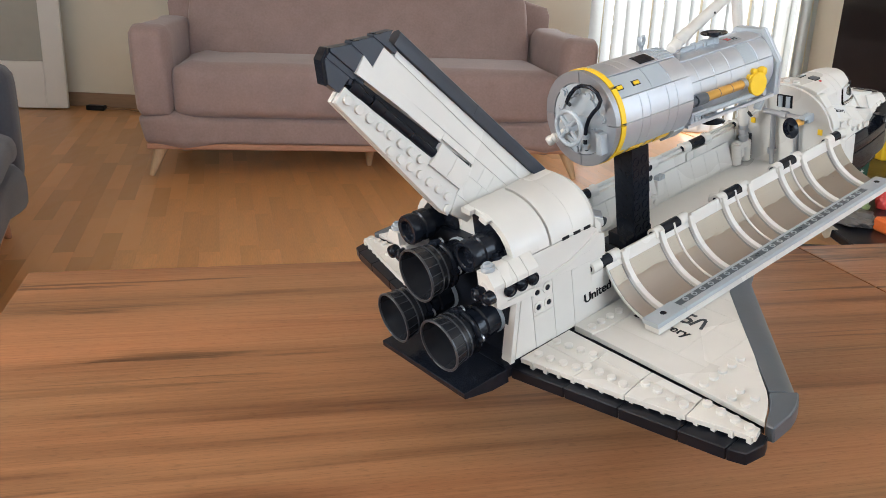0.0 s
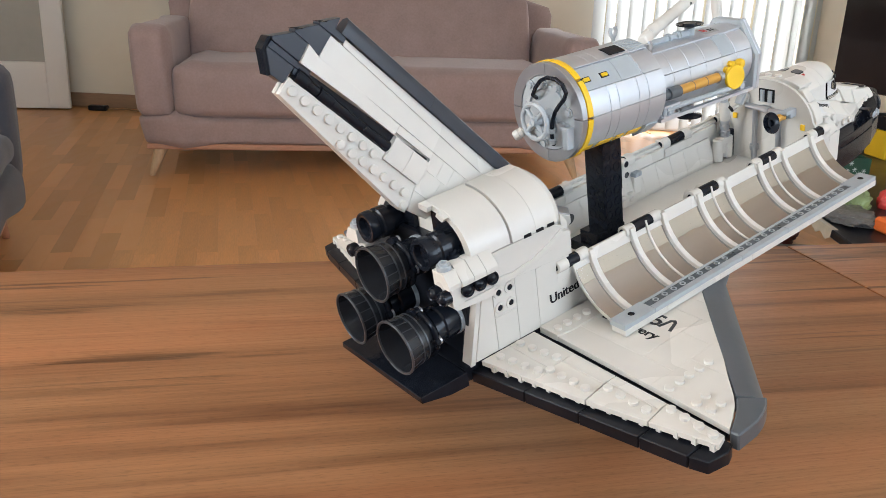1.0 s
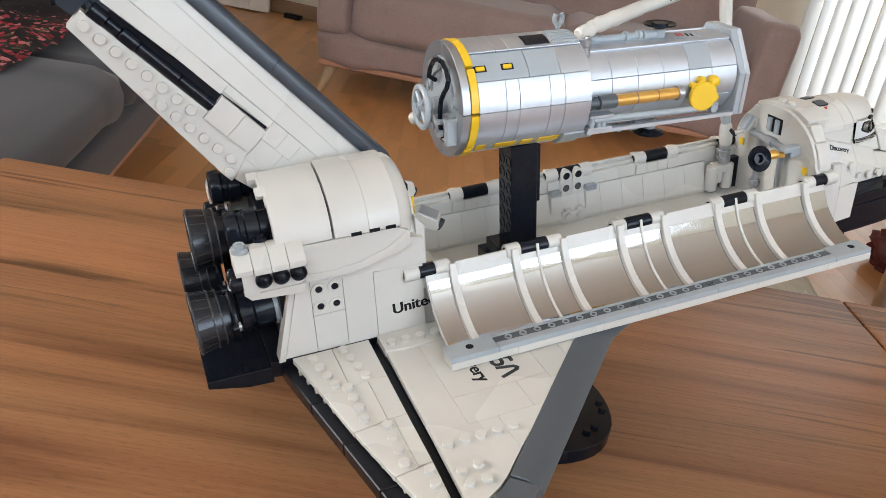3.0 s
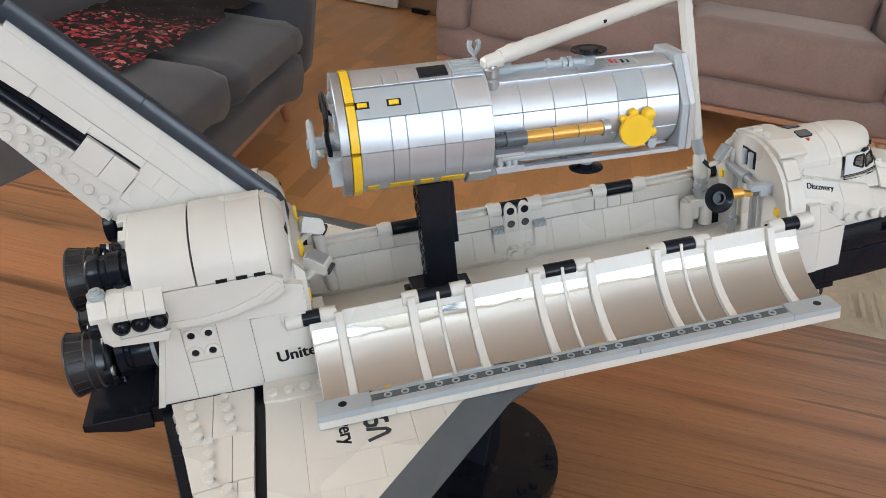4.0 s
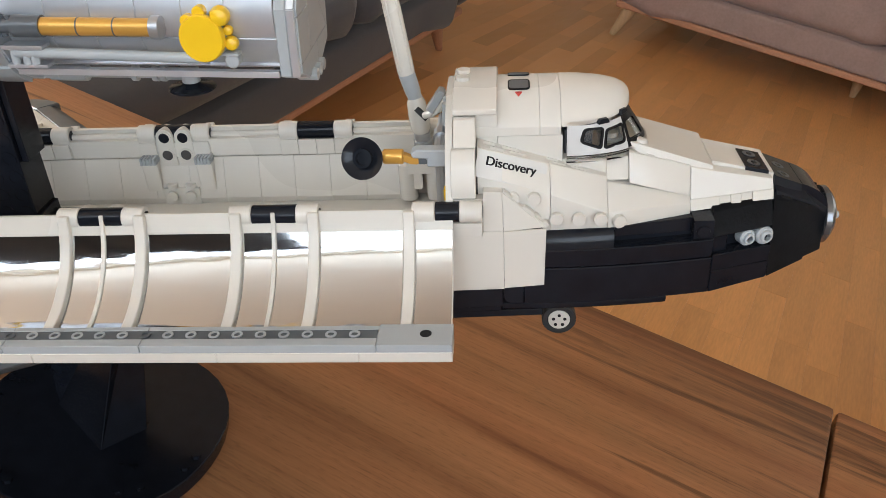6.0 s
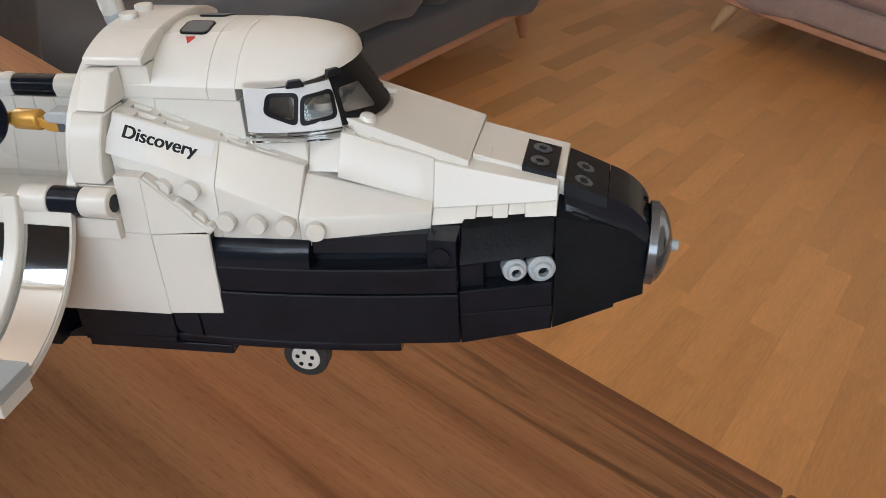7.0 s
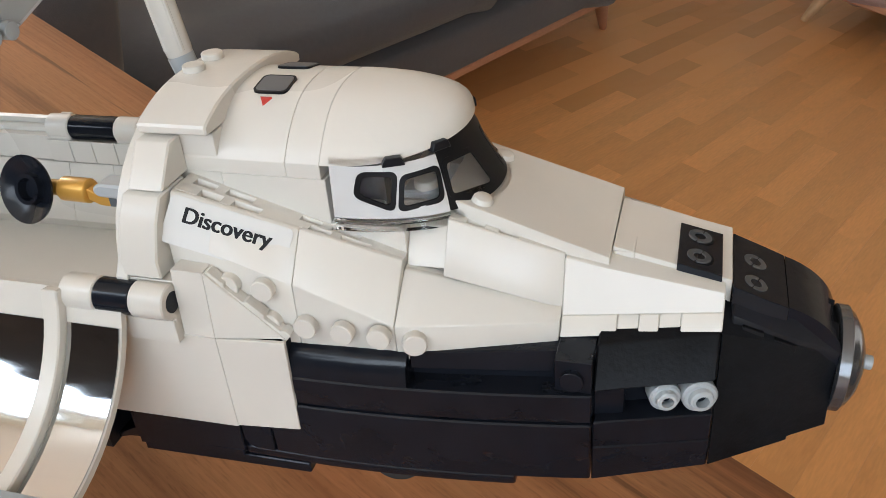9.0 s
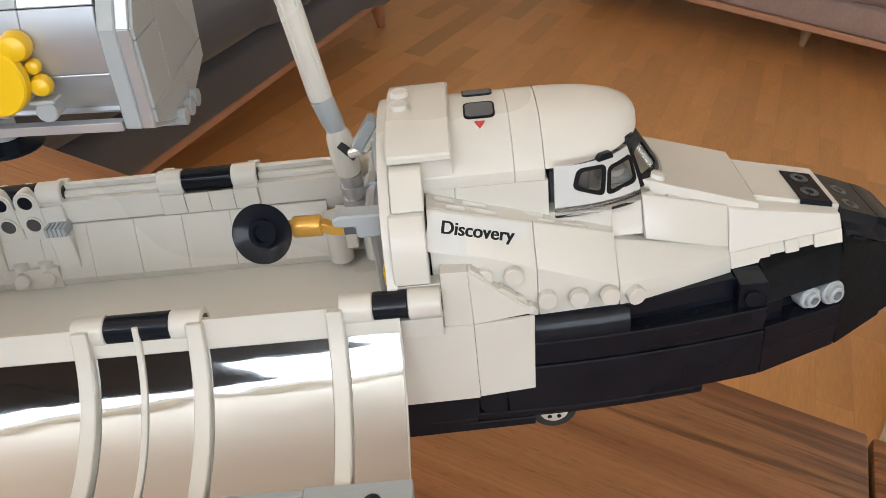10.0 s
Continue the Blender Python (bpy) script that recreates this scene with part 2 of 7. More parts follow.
petals, hue, mask, apart, thin = nt.nodes.new("ShaderNodeTexVoronoi"), nt.nodes.new("ShaderNodeValToRGB"), nt.nodes.new("ShaderNodeMath"), nt.nodes.new("ShaderNodeSeparateXYZ"), nt.nodes.new("ShaderNodeMapRange")
petals.inputs["Scale"].default_value = 42
nt.links.new(bent.outputs[0], petals.inputs["Vector"])
nt.links.new(petals.outputs["Color"], hue.inputs["Fac"])
hue.color_ramp.interpolation = "CONSTANT"
for at, tone in ((0.0, (0.50, 0.06, 0.09)), (0.35, (0.62, 0.22, 0.22)), (0.55, (0.25, 0.02, 0.03)), (0.72, (0.10, 0.10, 0.05)), (0.8, (0.012, 0.012, 0.014))):
    stop = hue.color_ramp.elements[0] if at == 0 else hue.color_ramp.elements.new(at)
    stop.color = (*tone, 1)
hue.color_ramp.elements[-1].color = (0.012, 0.012, 0.014, 1)
nt.links.new(place.outputs["Object"], apart.inputs[0])
# fewer blossoms towards the far end of the cloth
thin.inputs["From Min"].default_value, thin.inputs["From Max"].default_value = 1.35, 1.75
thin.inputs["To Min"].default_value, thin.inputs["To Max"].default_value = 0.50, 0.12
nt.links.new(apart.outputs["X"], thin.inputs["Value"])
mask.operation = "LESS_THAN"
nt.links.new(petals.outputs["Distance"], mask.inputs[0])
nt.links.new(thin.outputs[0], mask.inputs[1])
ground = nt.nodes.new("ShaderNodeMix")
ground.data_type = "RGBA"
ground.inputs[6].default_value = (0.012, 0.012, 0.014, 1)
nt.links.new(mask.outputs[0], ground.inputs[0])
nt.links.new(hue.outputs["Color"], ground.inputs[7])
nt.links.new(ground.outputs[2], b.inputs["Base Color"])
ETHNIC = material("black_patterned_cloth", (0.03, 0.03, 0.03), 0.9)
nt, b = ETHNIC.node_tree, ETHNIC.node_tree.nodes["Principled BSDF"]
place, cells = nt.nodes.new("ShaderNodeTexCoord"), nt.nodes.new("ShaderNodeTexVoronoi")
cells.voronoi_dimensions, cells.distance = "2D", "MANHATTAN"
cells.inputs["Scale"].default_value, cells.inputs["Randomness"].default_value = 12.0, 0.12
nt.links.new(place.outputs["Object"], cells.inputs["Vector"])
rings, bars, pick = nt.nodes.new("ShaderNodeMath"), nt.nodes.new("ShaderNodeMath"), nt.nodes.new("ShaderNodeMix")
rings.operation, rings.inputs[1].default_value = "PINGPONG", 0.09
bars.operation, bars.inputs[1].default_value = "GREATER_THAN", 0.062
pick.data_type = "RGBA"
pick.inputs[6].default_value, pick.inputs[7].default_value = (0.014, 0.014, 0.016, 1), (0.34, 0.32, 0.29, 1)
nt.links.new(cells.outputs["Distance"], rings.inputs[0])
nt.links.new(rings.outputs[0], bars.inputs[0])
nt.links.new(bars.outputs[0], pick.inputs[0])
nt.links.new(pick.outputs[2], b.inputs["Base Color"])

# ---- building helpers; sizes in millimetres where scale is 0.001 ----


def box(bm, x0, x1, y0, y1, z0, z1):
    v = [bm.verts.new((x, y, z)) for x in (x0, x1) for y in (y0, y1) for z in (z0, z1)]
    for f in ((0, 1, 3, 2), (4, 6, 7, 5), (0, 4, 5, 1), (2, 3, 7, 6), (0, 2, 6, 4), (1, 5, 7, 3)):
        bm.faces.new([v[i] for i in f])
    return v


def loft(bm, rings, caps=True, closed=True):
    """Skin through rings of equally many points."""
    rows = [[bm.verts.new(p) for p in ring] for ring in rings]
    n = len(rows[0])
    for a, b in zip(rows, rows[1:]):
        for i in range(n if closed else n - 1):
            j = (i + 1) % n
            bm.faces.new((a[i], a[j], b[j], b[i]))
    if caps:
        bm.faces.new(rows[0])
        bm.faces.new(rows[-1][::-1])
    return [v for row in rows for v in row]


def prism(bm, pts, lo, hi, axis):
    put = {"x": lambda p, h: (h, p[0], p[1]), "y": lambda p, h: (p[0], h, p[1]), "z": lambda p, h: (p[0], p[1], h)}[axis]
    return loft(bm, [[put(p, lo) for p in pts], [put(p, hi) for p in pts]])


def basis(way):
    way = Vector(way).normalized()
    side = way.orthogonal().normalized()
    return way, side, way.cross(side)


def cyl(bm, p0, p1, r0, r1=None, n=16, caps=True):
    p0, p1 = Vector(p0), Vector(p1)
    _, a, b = basis(p1 - p0)
    r1 = r0 if r1 is None else r1
    turns = [2 * math.pi * i / n for i in range(n)]
    return loft(bm, [[p + r * (math.cos(t) * a + math.sin(t) * b) for t in turns] for p, r in ((p0, r0), (p1, r1))], caps)


def turned(bm, base, way, profile, n=24, caps=True):
    """A turned body: profile of (distance along way, radius)."""
    base, (way, a, b) = Vector(base), basis(way)
    turns = [2 * math.pi * i / n for i in range(n)]
    return loft(bm, [[base + h * way + r * (math.cos(t) * a + math.sin(t) * b) for t in turns] for h, r in profile], caps)


def tube(bm, pts, r, n=8):
    pts = [Vector(p) for p in pts]
    rings = []
    ref = None
    for i, p in enumerate(pts):
        way = (pts[min(i + 1, len(pts) - 1)] - pts[max(i - 1, 0)]).normalized()
        a = way.orthogonal().normalized() if ref is None else (ref - ref.dot(way) * way).normalized()
        ref, b = a, way.cross(a)
        rings.append([p + r * (math.cos(2 * math.pi * k / n) * a + math.sin(2 * math.pi * k / n) * b) for k in range(n)])
    return loft(bm, rings)


def ring_band(bm, base, way, r_in, r_out, h, n=32):
    """A flat ring or short pipe with a hole."""
    return turned(bm, base, way, [(0, r_in), (0, r_out), (h, r_out), (h, r_in), (0, r_in)], n, caps=False)


def stud(bm, x, y, z, way=(0, 0, 1), r=2.45, h=1.75, n=14):
    way = Vector(way).normalized()
    p = Vector((x, y, z))
    return cyl(bm, p - way * 0.2, p + way * h, r, r, n)


def half_ring(bm, base, way, r_in, r_out, h, start, sweep=160, n=14):
    """Part of a raised ring, open at both ends."""
    base, (way, a, b) = Vector(base), basis(way)
    rings = []
    for k in range(n + 1):
        t = radians(start + sweep * k / n)
        d = math.cos(t) * a + math.sin(t) * b
        rings.append([base + d * r_in, base + d * r_out, base + d * r_out + way * h, base + d * r_in + way * h])
    return loft(bm, rings)


STUD_MESHES = {}


def one_stud(owner, x, y, z, way=(0, 0, 1), mat=WHITE):
    """A single stud on a plate, in millimetres; alike studs share one mesh."""
    if mat.name not in STUD_MESHES:
        bm = bmesh.new()
        turned(bm, (0, 0, 0), (0, 0, 1), [(-0.0002, 0.00245), (0.0016, 0.00245), (0.0018, 0.00225)], 18)
        bmesh.ops.recalc_face_normals(bm, faces=bm.faces)
        mesh = bpy.data.meshes.new("stud")
        bm.to_mesh(mesh)
        bm.free()
        mesh.polygons.foreach_set("use_smooth", [True] * len(mesh.polygons))
        mesh.set_sharp_from_angle(angle=radians(30))
        mesh.materials.append(mat)
        STUD_MESHES[mat.name] = mesh
    ob = new("stud", STUD_MESHES[mat.name])
    ob.parent = owner
    ob.matrix_basis = Matrix.Translation((x * 0.001, y * 0.001, z * 0.001)) @ Vector(way).to_track_quat("Z", "Y").to_matrix().to_4x4()
    return ob


def part(name, bm, mat, parent=None, label="", bevel=0.14, scale=0.001, sharp=32, turn=None, steps=1):
    """Links a bmesh as one mesh object under a thing or a part."""
    bmesh.ops.remove_doubles(bm, verts=bm.verts, dist=1e-5)
    bmesh.ops.recalc_face_normals(bm, faces=bm.faces)
    if turn:
        bmesh.ops.transform(bm, matrix=turn, verts=bm.verts)
    if bevel:
        edges = [e for e in bm.edges if len(e.link_faces) == 2 and e.calc_face_angle(0) > radians(38)]
        bmesh.ops.bevel(bm, geom=edges, offset=bevel, segments=steps, affect="EDGES", clamp_overlap=True, profile=0.5)
    if scale != 1:
        bmesh.ops.scale(bm, vec=(scale,) * 3, verts=bm.verts)
    mesh = bpy.data.meshes.new(name)
    bm.to_mesh(mesh)
    bm.free()
    mesh.polygons.foreach_set("use_smooth", [True] * len(mesh.polygons))
    mesh.set_sharp_from_angle(angle=radians(sharp))
    mesh.materials.append(mat)
    ob = new(name, mesh)
    if parent is not None:
        ob.parent = parent
    if label:
        ob["label"] = label
    return ob


def block(name, mat, parent, *dims, label="", bevel=0.14, scale=0.001, turn=None, steps=1):
    bm = bmesh.new()
    box(bm, *dims)
    return part(name, bm, mat, parent, label, bevel, scale, turn=turn, steps=steps)


def thing(name, m, label, category, group=""):
    ob = new(name)
    ob.empty_display_size = 0.02
    ob.matrix_world = m
    return tagged(ob, label, category, group)


def lettering(name, text, mat, parent, size, m, label="", length=0.0):
    """Printed words as a thin mesh, their baseline at the start of m's x axis."""
    data = bpy.data.curves.new(name, "FONT")
    data.body, data.size, data.extrude, data.offset = text, size, 0.00004, size * 0.010
    temp = new("temp_text", data)
    mesh = bpy.data.meshes.new_from_object(temp.evaluated_get(bpy.context.evaluated_depsgraph_get()))
    bpy.data.objects.remove(temp)
    bpy.data.curves.remove(data)
    bold = bmesh.new()
    for k in range(3):
        bold.from_mesh(mesh)
        fresh = bold.verts[:][len(bold.verts) - len(mesh.vertices):]
        bmesh.ops.translate(bold, vec=((k - 1) * size * 0.024, 0, k * 2e-6), verts=fresh)
    bold.to_mesh(mesh)
    bold.free()
    mesh.materials.clear()
    mesh.materials.append(mat)
    if length:
        k = length / (max(v.co.x for v in mesh.vertices) - min(v.co.x for v in mesh.vertices))
        mesh.transform(Matrix.Diagonal((k, k, 1, 1)))
    mesh.transform(m)
    ob = new(name, mesh)
    ob.parent = parent
    if label:
        ob["label"] = label
    return ob



# ---- the room ----

def wall_piece(name, *dims, mat=WALL):
    return tagged(block(name, mat, None, *dims, bevel=0, scale=1), "cream painted plaster wall of the living room", "wall", kind="structure")


X0, X1, Y0, Y1, H = -3.6, 2.3, -1.85, 6.15, 2.6
# west wall; its window opening is made up for the fill lamp
wall_piece("wall_west", X0 - 0.15, X0, 0.6, Y1, 0, H)
wall_piece("wall_west_south", X0 - 0.15, X0, Y0, -1.4, 0, H)
wall_piece("wall_west_sill", X0 - 0.15, X0, -1.4, 0.6, 0, 0.92)
wall_piece("wall_west_lintel", X0 - 0.15, X0, -1.4, 0.6, 2.4, H)
# north wall, with the balcony window's opening
wall_piece("wall_north", X0, 0.78, Y1, Y1 + 0.2, 0, H)
wall_piece("wall_north_east", 2.2, X1, Y1, Y1 + 0.2, 0, H)
wall_piece("wall_north_lintel", 0.78, 2.2, Y1, Y1 + 0.2, 2.3, H)
# east wall, with a wide high window
wall_piece("wall_east_back", X1, X1 + 0.2, -0.1, Y1 + 0.2, 0, H)
wall_piece("wall_east_sill", X1, X1 + 0.2, Y0 - 0.2, -0.1, 0, 0.95)
wall_piece("wall_east_lintel", X1, X1 + 0.2, Y0 - 0.2, -0.1, 2.45, H)
# south wall, with a window over a dark block added for the reflection
wall_piece("wall_south_west", X0, -0.9, Y0 - 0.2, Y0, 0, H)
wall_piece("wall_south_east", 1.9, X1, Y0 - 0.2, Y0, 0, H)
wall_piece("wall_south_sill", -0.9, 1.9, Y0 - 0.2, Y0, 0, 1.4)
wall_piece("wall_south_lintel", -0.9, 1.9, Y0 - 0.2, Y0, 2.5, H)
tagged(block("ceiling", CEILING, None, X0 - 0.15, X1 + 0.2, Y0 - 0.2, Y1 + 0.2, H, H + 0.12, bevel=0, scale=1), "plain white painted ceiling", "ceiling", kind="structure")
tagged(block("baseboard", BASEBOARD, None, X0, 0.74, Y1 - 0.016, Y1 - 0.001, 0.0, 0.10, bevel=0.003, scale=1), "brown wooden baseboard along the cream wall", "baseboard", kind="structure")


def window_unit(name, m, w, h):
    """White frame with a mullion; local x along the wall, z up."""
    w_thing = tagged(thing(name, m, "white framed window that lets the daylight in", "window"), kind="structure")
    for n, d in (("frame_side", (0, 0.06, -0.03, 0.03, 0, h)), ("frame_side", (w - 0.06, w, -0.03, 0.03, 0, h)), ("mullion", (w / 2 - 0.03, w / 2 + 0.03, -0.03, 0.03, 0.06, h - 0.06)),
                 ("frame_rail", (0.06, w - 0.06, -0.03, 0.03, 0, 0.06)), ("frame_rail", (0.06, w - 0.06, -0.03, 0.03, h - 0.06, h))):
        block(n, DOORPAINT, w_thing, *d, bevel=0.004, scale=1)
    return w_thing


window_unit("window_1", pose(0.78, Y1 + 0.12, 0), 1.42, 2.3)
window_unit("window_2", pose(X1 + 0.1, Y0, 0.95, 0, 0, 90), 1.75, 1.5)
# made-up west window round the added fill lamp, unseen
window_unit("added_west_window", pose(X0 - 0.075, -1.4, 0.92, 0, 0, 90), 2.0, 1.48)
window_unit("window_3", pose(-0.9, Y0 - 0.1, 1.4), 2.8, 1.1)

# vertical blinds hang before the balcony window
blinds = thing("vertical_blinds", pose(0.76, Y1 - 0.06, 0), "white fabric vertical blinds, half turned before a bright window", "blinds")
block("rail", DOORPAINT, blinds, 0, 1.52, -0.03, 0.03, 2.33, 2.37, bevel=0.003, scale=1)
for k in range(19):
    bm = bmesh.new()
    bow = [(-0.062, 0.0), (-0.031, 0.008), (0.0, 0.011), (0.031, 0.008), (0.062, 0.0), (0.062, 0.0012), (0.031, 0.0092), (0.0, 0.0122), (-0.031, 0.0092), (-0.062, 0.0012)]
    prism(bm, bow, 0.04, 2.33, "z")
    turn_deg = 38 + 9 * math.sin(k * 1.7) + (random.random() - 0.5) * 8
    part("slat", bm, BLIND, blinds, bevel=0, scale=1, turn=pose(0.05 + 0.083 * k, 0, 0, 0, 0, turn_deg))

# the door in the far corner: a white leaf with a frosted pane, ajar
door = tagged(thing("door_1", pose(-2.86, 6.0, 0, 0, 0, 190), "white painted interior door with a frosted pane, standing open", "door"), kind="structure")
for d in ((0, 0.14, 0, 0.04, 0.01, 2.05), (0.70, 0.84, 0, 0.04, 0.01, 2.05), (0.14, 0.70, 0, 0.04, 0.01, 0.33), (0.14, 0.70, 0, 0.04, 1.9, 2.05)):
    block("door_rail", DOORPAINT, door, *d, bevel=0.004, scale=1)
block("pane", FROSTED, door, 0.14, 0.70, 0.014, 0.026, 0.33, 1.9, bevel=0, scale=1, label="frosted glass pane")
tagged(block("trim", DOORPAINT, None, -3.6, -3.52, 6.05, 6.149, 0, 2.1, bevel=0.004, scale=1), "white door lining on the wall", "trim", kind="structure")

# ---- the table: walnut veneer top with an extension leaf ----
TABLE = pose(-0.4695, 0.832, 0.75, 0, 0, 14.6)
table = thing("dining_table", TABLE, "walnut veneered extension dining table with a dark seam", "table")
bm = bmesh.new()
box(bm, 0, 0.8125, -0.9, 0, -0.032, 0)
part("tabletop", bm, TABLEWOOD, table, bevel=0.0025, scale=1, steps=2)
bm = bmesh.new()
box(bm, 0.8145, 1.55, -0.9, 0, -0.032, -0.0006)
part("extension_leaf", bm, TABLEWOOD, table, "lighter walnut extension leaf", bevel=0.0025, scale=1, steps=2)
block("apron", TABLEWOOD, table, 0.08, 1.47, -0.12, -0.098, -0.11, -0.033, bevel=0.002, scale=1)
block("apron", TABLEWOOD, table, 0.08, 1.47, -0.8, -0.778, -0.11, -0.033, bevel=0.002, scale=1)
for lx in (0.06, 1.42):
    for ly in (-0.84, -0.13):
        block("leg", TABLEWOOD, table, lx, lx + 0.07, ly, ly + 0.07, -0.75, -0.033, bevel=0.004, scale=1)


def cushion(name, mat, parent, x0, x1, y0, y1, z0, z1, r, label="", swell=0.012, taper=None):
    """A padded block with round edges and slightly swollen faces."""
    bm = bmesh.new()
    box(bm, x0, x1, y0, y1, z0, z1)
    bmesh.ops.subdivide_edges(bm, edges=bm.edges[:], cuts=5, use_grid_fill=True)
    c = Vector(((x0 + x1) / 2, (y0 + y1) / 2, (z0 + z1) / 2))
    half = Vector(((x1 - x0) / 2, (y1 - y0) / 2, (z1 - z0) / 2))
    for v in bm.verts:
        q = Vector([(v.co[i] - c[i]) / half[i] for i in range(3)])
        p = v.co.copy()
        core = Vector([max(-half[i] + r, min(half[i] - r, p[i] - c[i])) for i in range(3)])
        out = p - c - core
        if out.length > 1e-6:
            lim = max(abs(o) for o in out)
            p = c + core + out.normalized() * lim
        for i in range(3):
            o = [j for j in range(3) if j != i]
            if abs(q[i]) > 0.99:
                p[i] += math.copysign(swell * (1 - q[o[0]] ** 2) * (1 - q[o[1]] ** 2), q[i])
        if taper:
            p = taper(p)
        v.co = p + 0.004 * noise.noise_vector(p * 4.0)
    bmesh.ops.subdivide_edges(bm, edges=bm.edges[:], cuts=1, use_grid_fill=True, smooth=0.6)
    return part(name, bm, mat, parent, label, bevel=0, scale=1, sharp=60)


def splayed_leg(parent, x, y, dx, dy, h, mat, top=0.036):
    bm = bmesh.new()
    turned(bm, (x + dx, y + dy, 0), (-dx, -dy, h), [(0, 0.012), (0.004, 0.014), (math.sqrt(dx * dx + dy * dy + h * h), top)], 14)
    return part("leg", bm, mat, parent, bevel=0, scale=1)


# mauve three-seat sofa: local x along its front, y to its back
SOFA = pose(-1.63, 4.17, 0, 0, 0, 9.5)
sofa = thing("sofa", SOFA, "mauve fabric three-seat sofa on a wooden plinth with splayed legs", "sofa")
block("plinth", SOFAWOOD, sofa, 0.0, 2.22, 0.0, 0.86, 0.138, 0.166, bevel=0.005, scale=1, label="oak coloured wooden plinth")


def widen(p):
    k = max(0.0, (p.z - 0.166) / 0.13)
    p.x += (-0.028 if p.x < 1.1 else 0.028) * k
    return p


cushion("base", MAUVE, sofa, -0.004, 2.224, 0.004, 0.88, 0.167, 0.290, 0.018, swell=0.002, taper=widen)
cushion("seat_cushion", MAUVE, sofa, 0.14, 1.188, -0.012, 0.66, 0.294, 0.558, 0.055, swell=0.016)
cushion("seat_cushion", MAUVE, sofa, 1.192, 2.09, -0.012, 0.66, 0.294, 0.558, 0.055, swell=0.016)


def lean_out(side):
    def f(p):
        p.x += side * 0.022 * max(0, (p.z - 0.29) / 0.44)
        return p
    return f


cushion("armrest", MAUVE, sofa, -0.035, 0.142, -0.006, 0.86, 0.291, 0.728, 0.045, taper=lean_out(-1), swell=0.006)
cushion("armrest", MAUVE, sofa, 2.088, 2.265, -0.006, 0.86, 0.291, 0.728, 0.045, taper=lean_out(1), swell=0.006)


def lean_back(p):
    p.y += 0.16 * (p.z - 0.5) / 0.4
    return p


cushion("backrest", MAUVE, sofa, 0.135, 2.06, 0.62, 0.84, 0.48, 0.915, 0.05, taper=lean_back, swell=0.02)
cushion("back_frame", MAUVE, sofa, -0.01, 2.24, 0.79, 0.90, 0.20, 0.86, 0.03, taper=lean_back, swell=0.0)
for x, y, dx, dy in ((0.06, 0.07, -0.045, -0.055), (2.16, 0.07, 0.045, -0.055), (0.10, 0.78, -0.06, 0.04), (2.12, 0.78, 0.06, 0.04), (1.12, 0.30, 0, 0.0)):
    splayed_leg(sofa, x, y, dx, dy, 0.142, PALEWOOD)

# charcoal sofa: local x from its near end to its far end, y to its back
DARK = pose(-0.887, 1.110, 0, 0, 0, 112.2)
dark_sofa = thing("sofa", DARK, "charcoal grey fabric sofa with round arms and a wooden plinth", "sofa")
block("plinth", SOFAWOOD, dark_sofa, -0.22, 2.25, 0.02, 0.86, 0.145, 0.175, bevel=0.006, scale=1, label="oak coloured wooden plinth")
cushion("base", CHARCOAL, dark_sofa, -0.05, 2.14, 0.0, 0.90, 0.175, 0.315, 0.035, swell=0.004)
cushion("seat_cushion", CHARCOAL, dark_sofa, -0.03, 1.20, 0.0, 0.68, 0.315, 0.455, 0.055, swell=0.02)
cushion("seat_cushion", CHARCOAL, dark_sofa, 1.20, 2.12, 0.0, 0.68, 0.315, 0.43, 0.05, swell=0.008)
cushion("armrest", CHARCOAL, dark_sofa, -0.25, -0.03, 0.0, 0.88, 0.176, 0.66, 0.07, swell=0.01)
cushion("armrest", CHARCOAL, dark_sofa, 2.12, 2.34, 0.0, 0.88, 0.176, 0.66, 0.07, swell=0.01)
cushion("backrest", CHARCOAL, dark_sofa, -0.05, 1.14, 0.62, 0.84, 0.44, 0.84, 0.07, taper=lean_back, swell=0.02)
cushion("backrest", CHARCOAL, dark_sofa, 1.14, 2.08, 0.62, 0.84, 0.44, 0.84, 0.07, taper=lean_back, swell=0.02)
for x, y, dx, dy in ((-0.13, 0.10, -0.05, -0.03), (2.14, 0.10, 0.05, -0.03), (-0.13, 0.78, -0.05, 0.03), (2.14, 0.78, 0.05, 0.03)):
    splayed_leg(dark_sofa, x, y, dx, dy, 0.15, SOFAWOOD)

# ---- the brick-built space shuttle; local x to the nose, y to port, z up, millimetres, origin between the bay's hinges ----
SHUTTLE = pose(0.1351, 0.7324, 0.9124, 0.5, -12.74, 38.92)
shuttle = thing("toy_space_shuttle", SHUTTLE, "brick-built white and black toy space shuttle with open bay doors", "toy shuttle")
BOTH = (1, -1)  # starboard, port: y = -side * s


def sy(side, *pts):
    """(x, s, z) with s outward on that side, to x, y, z."""
    return [(x, -side * s, z) for x, s, z in pts]


def slab(bm, side, quad_in, quad_out):
    """A block between two faces of equally many corners given as (x, s, z)."""
    return loft(bm, [sy(side, *quad_in), sy(side, *quad_out)])


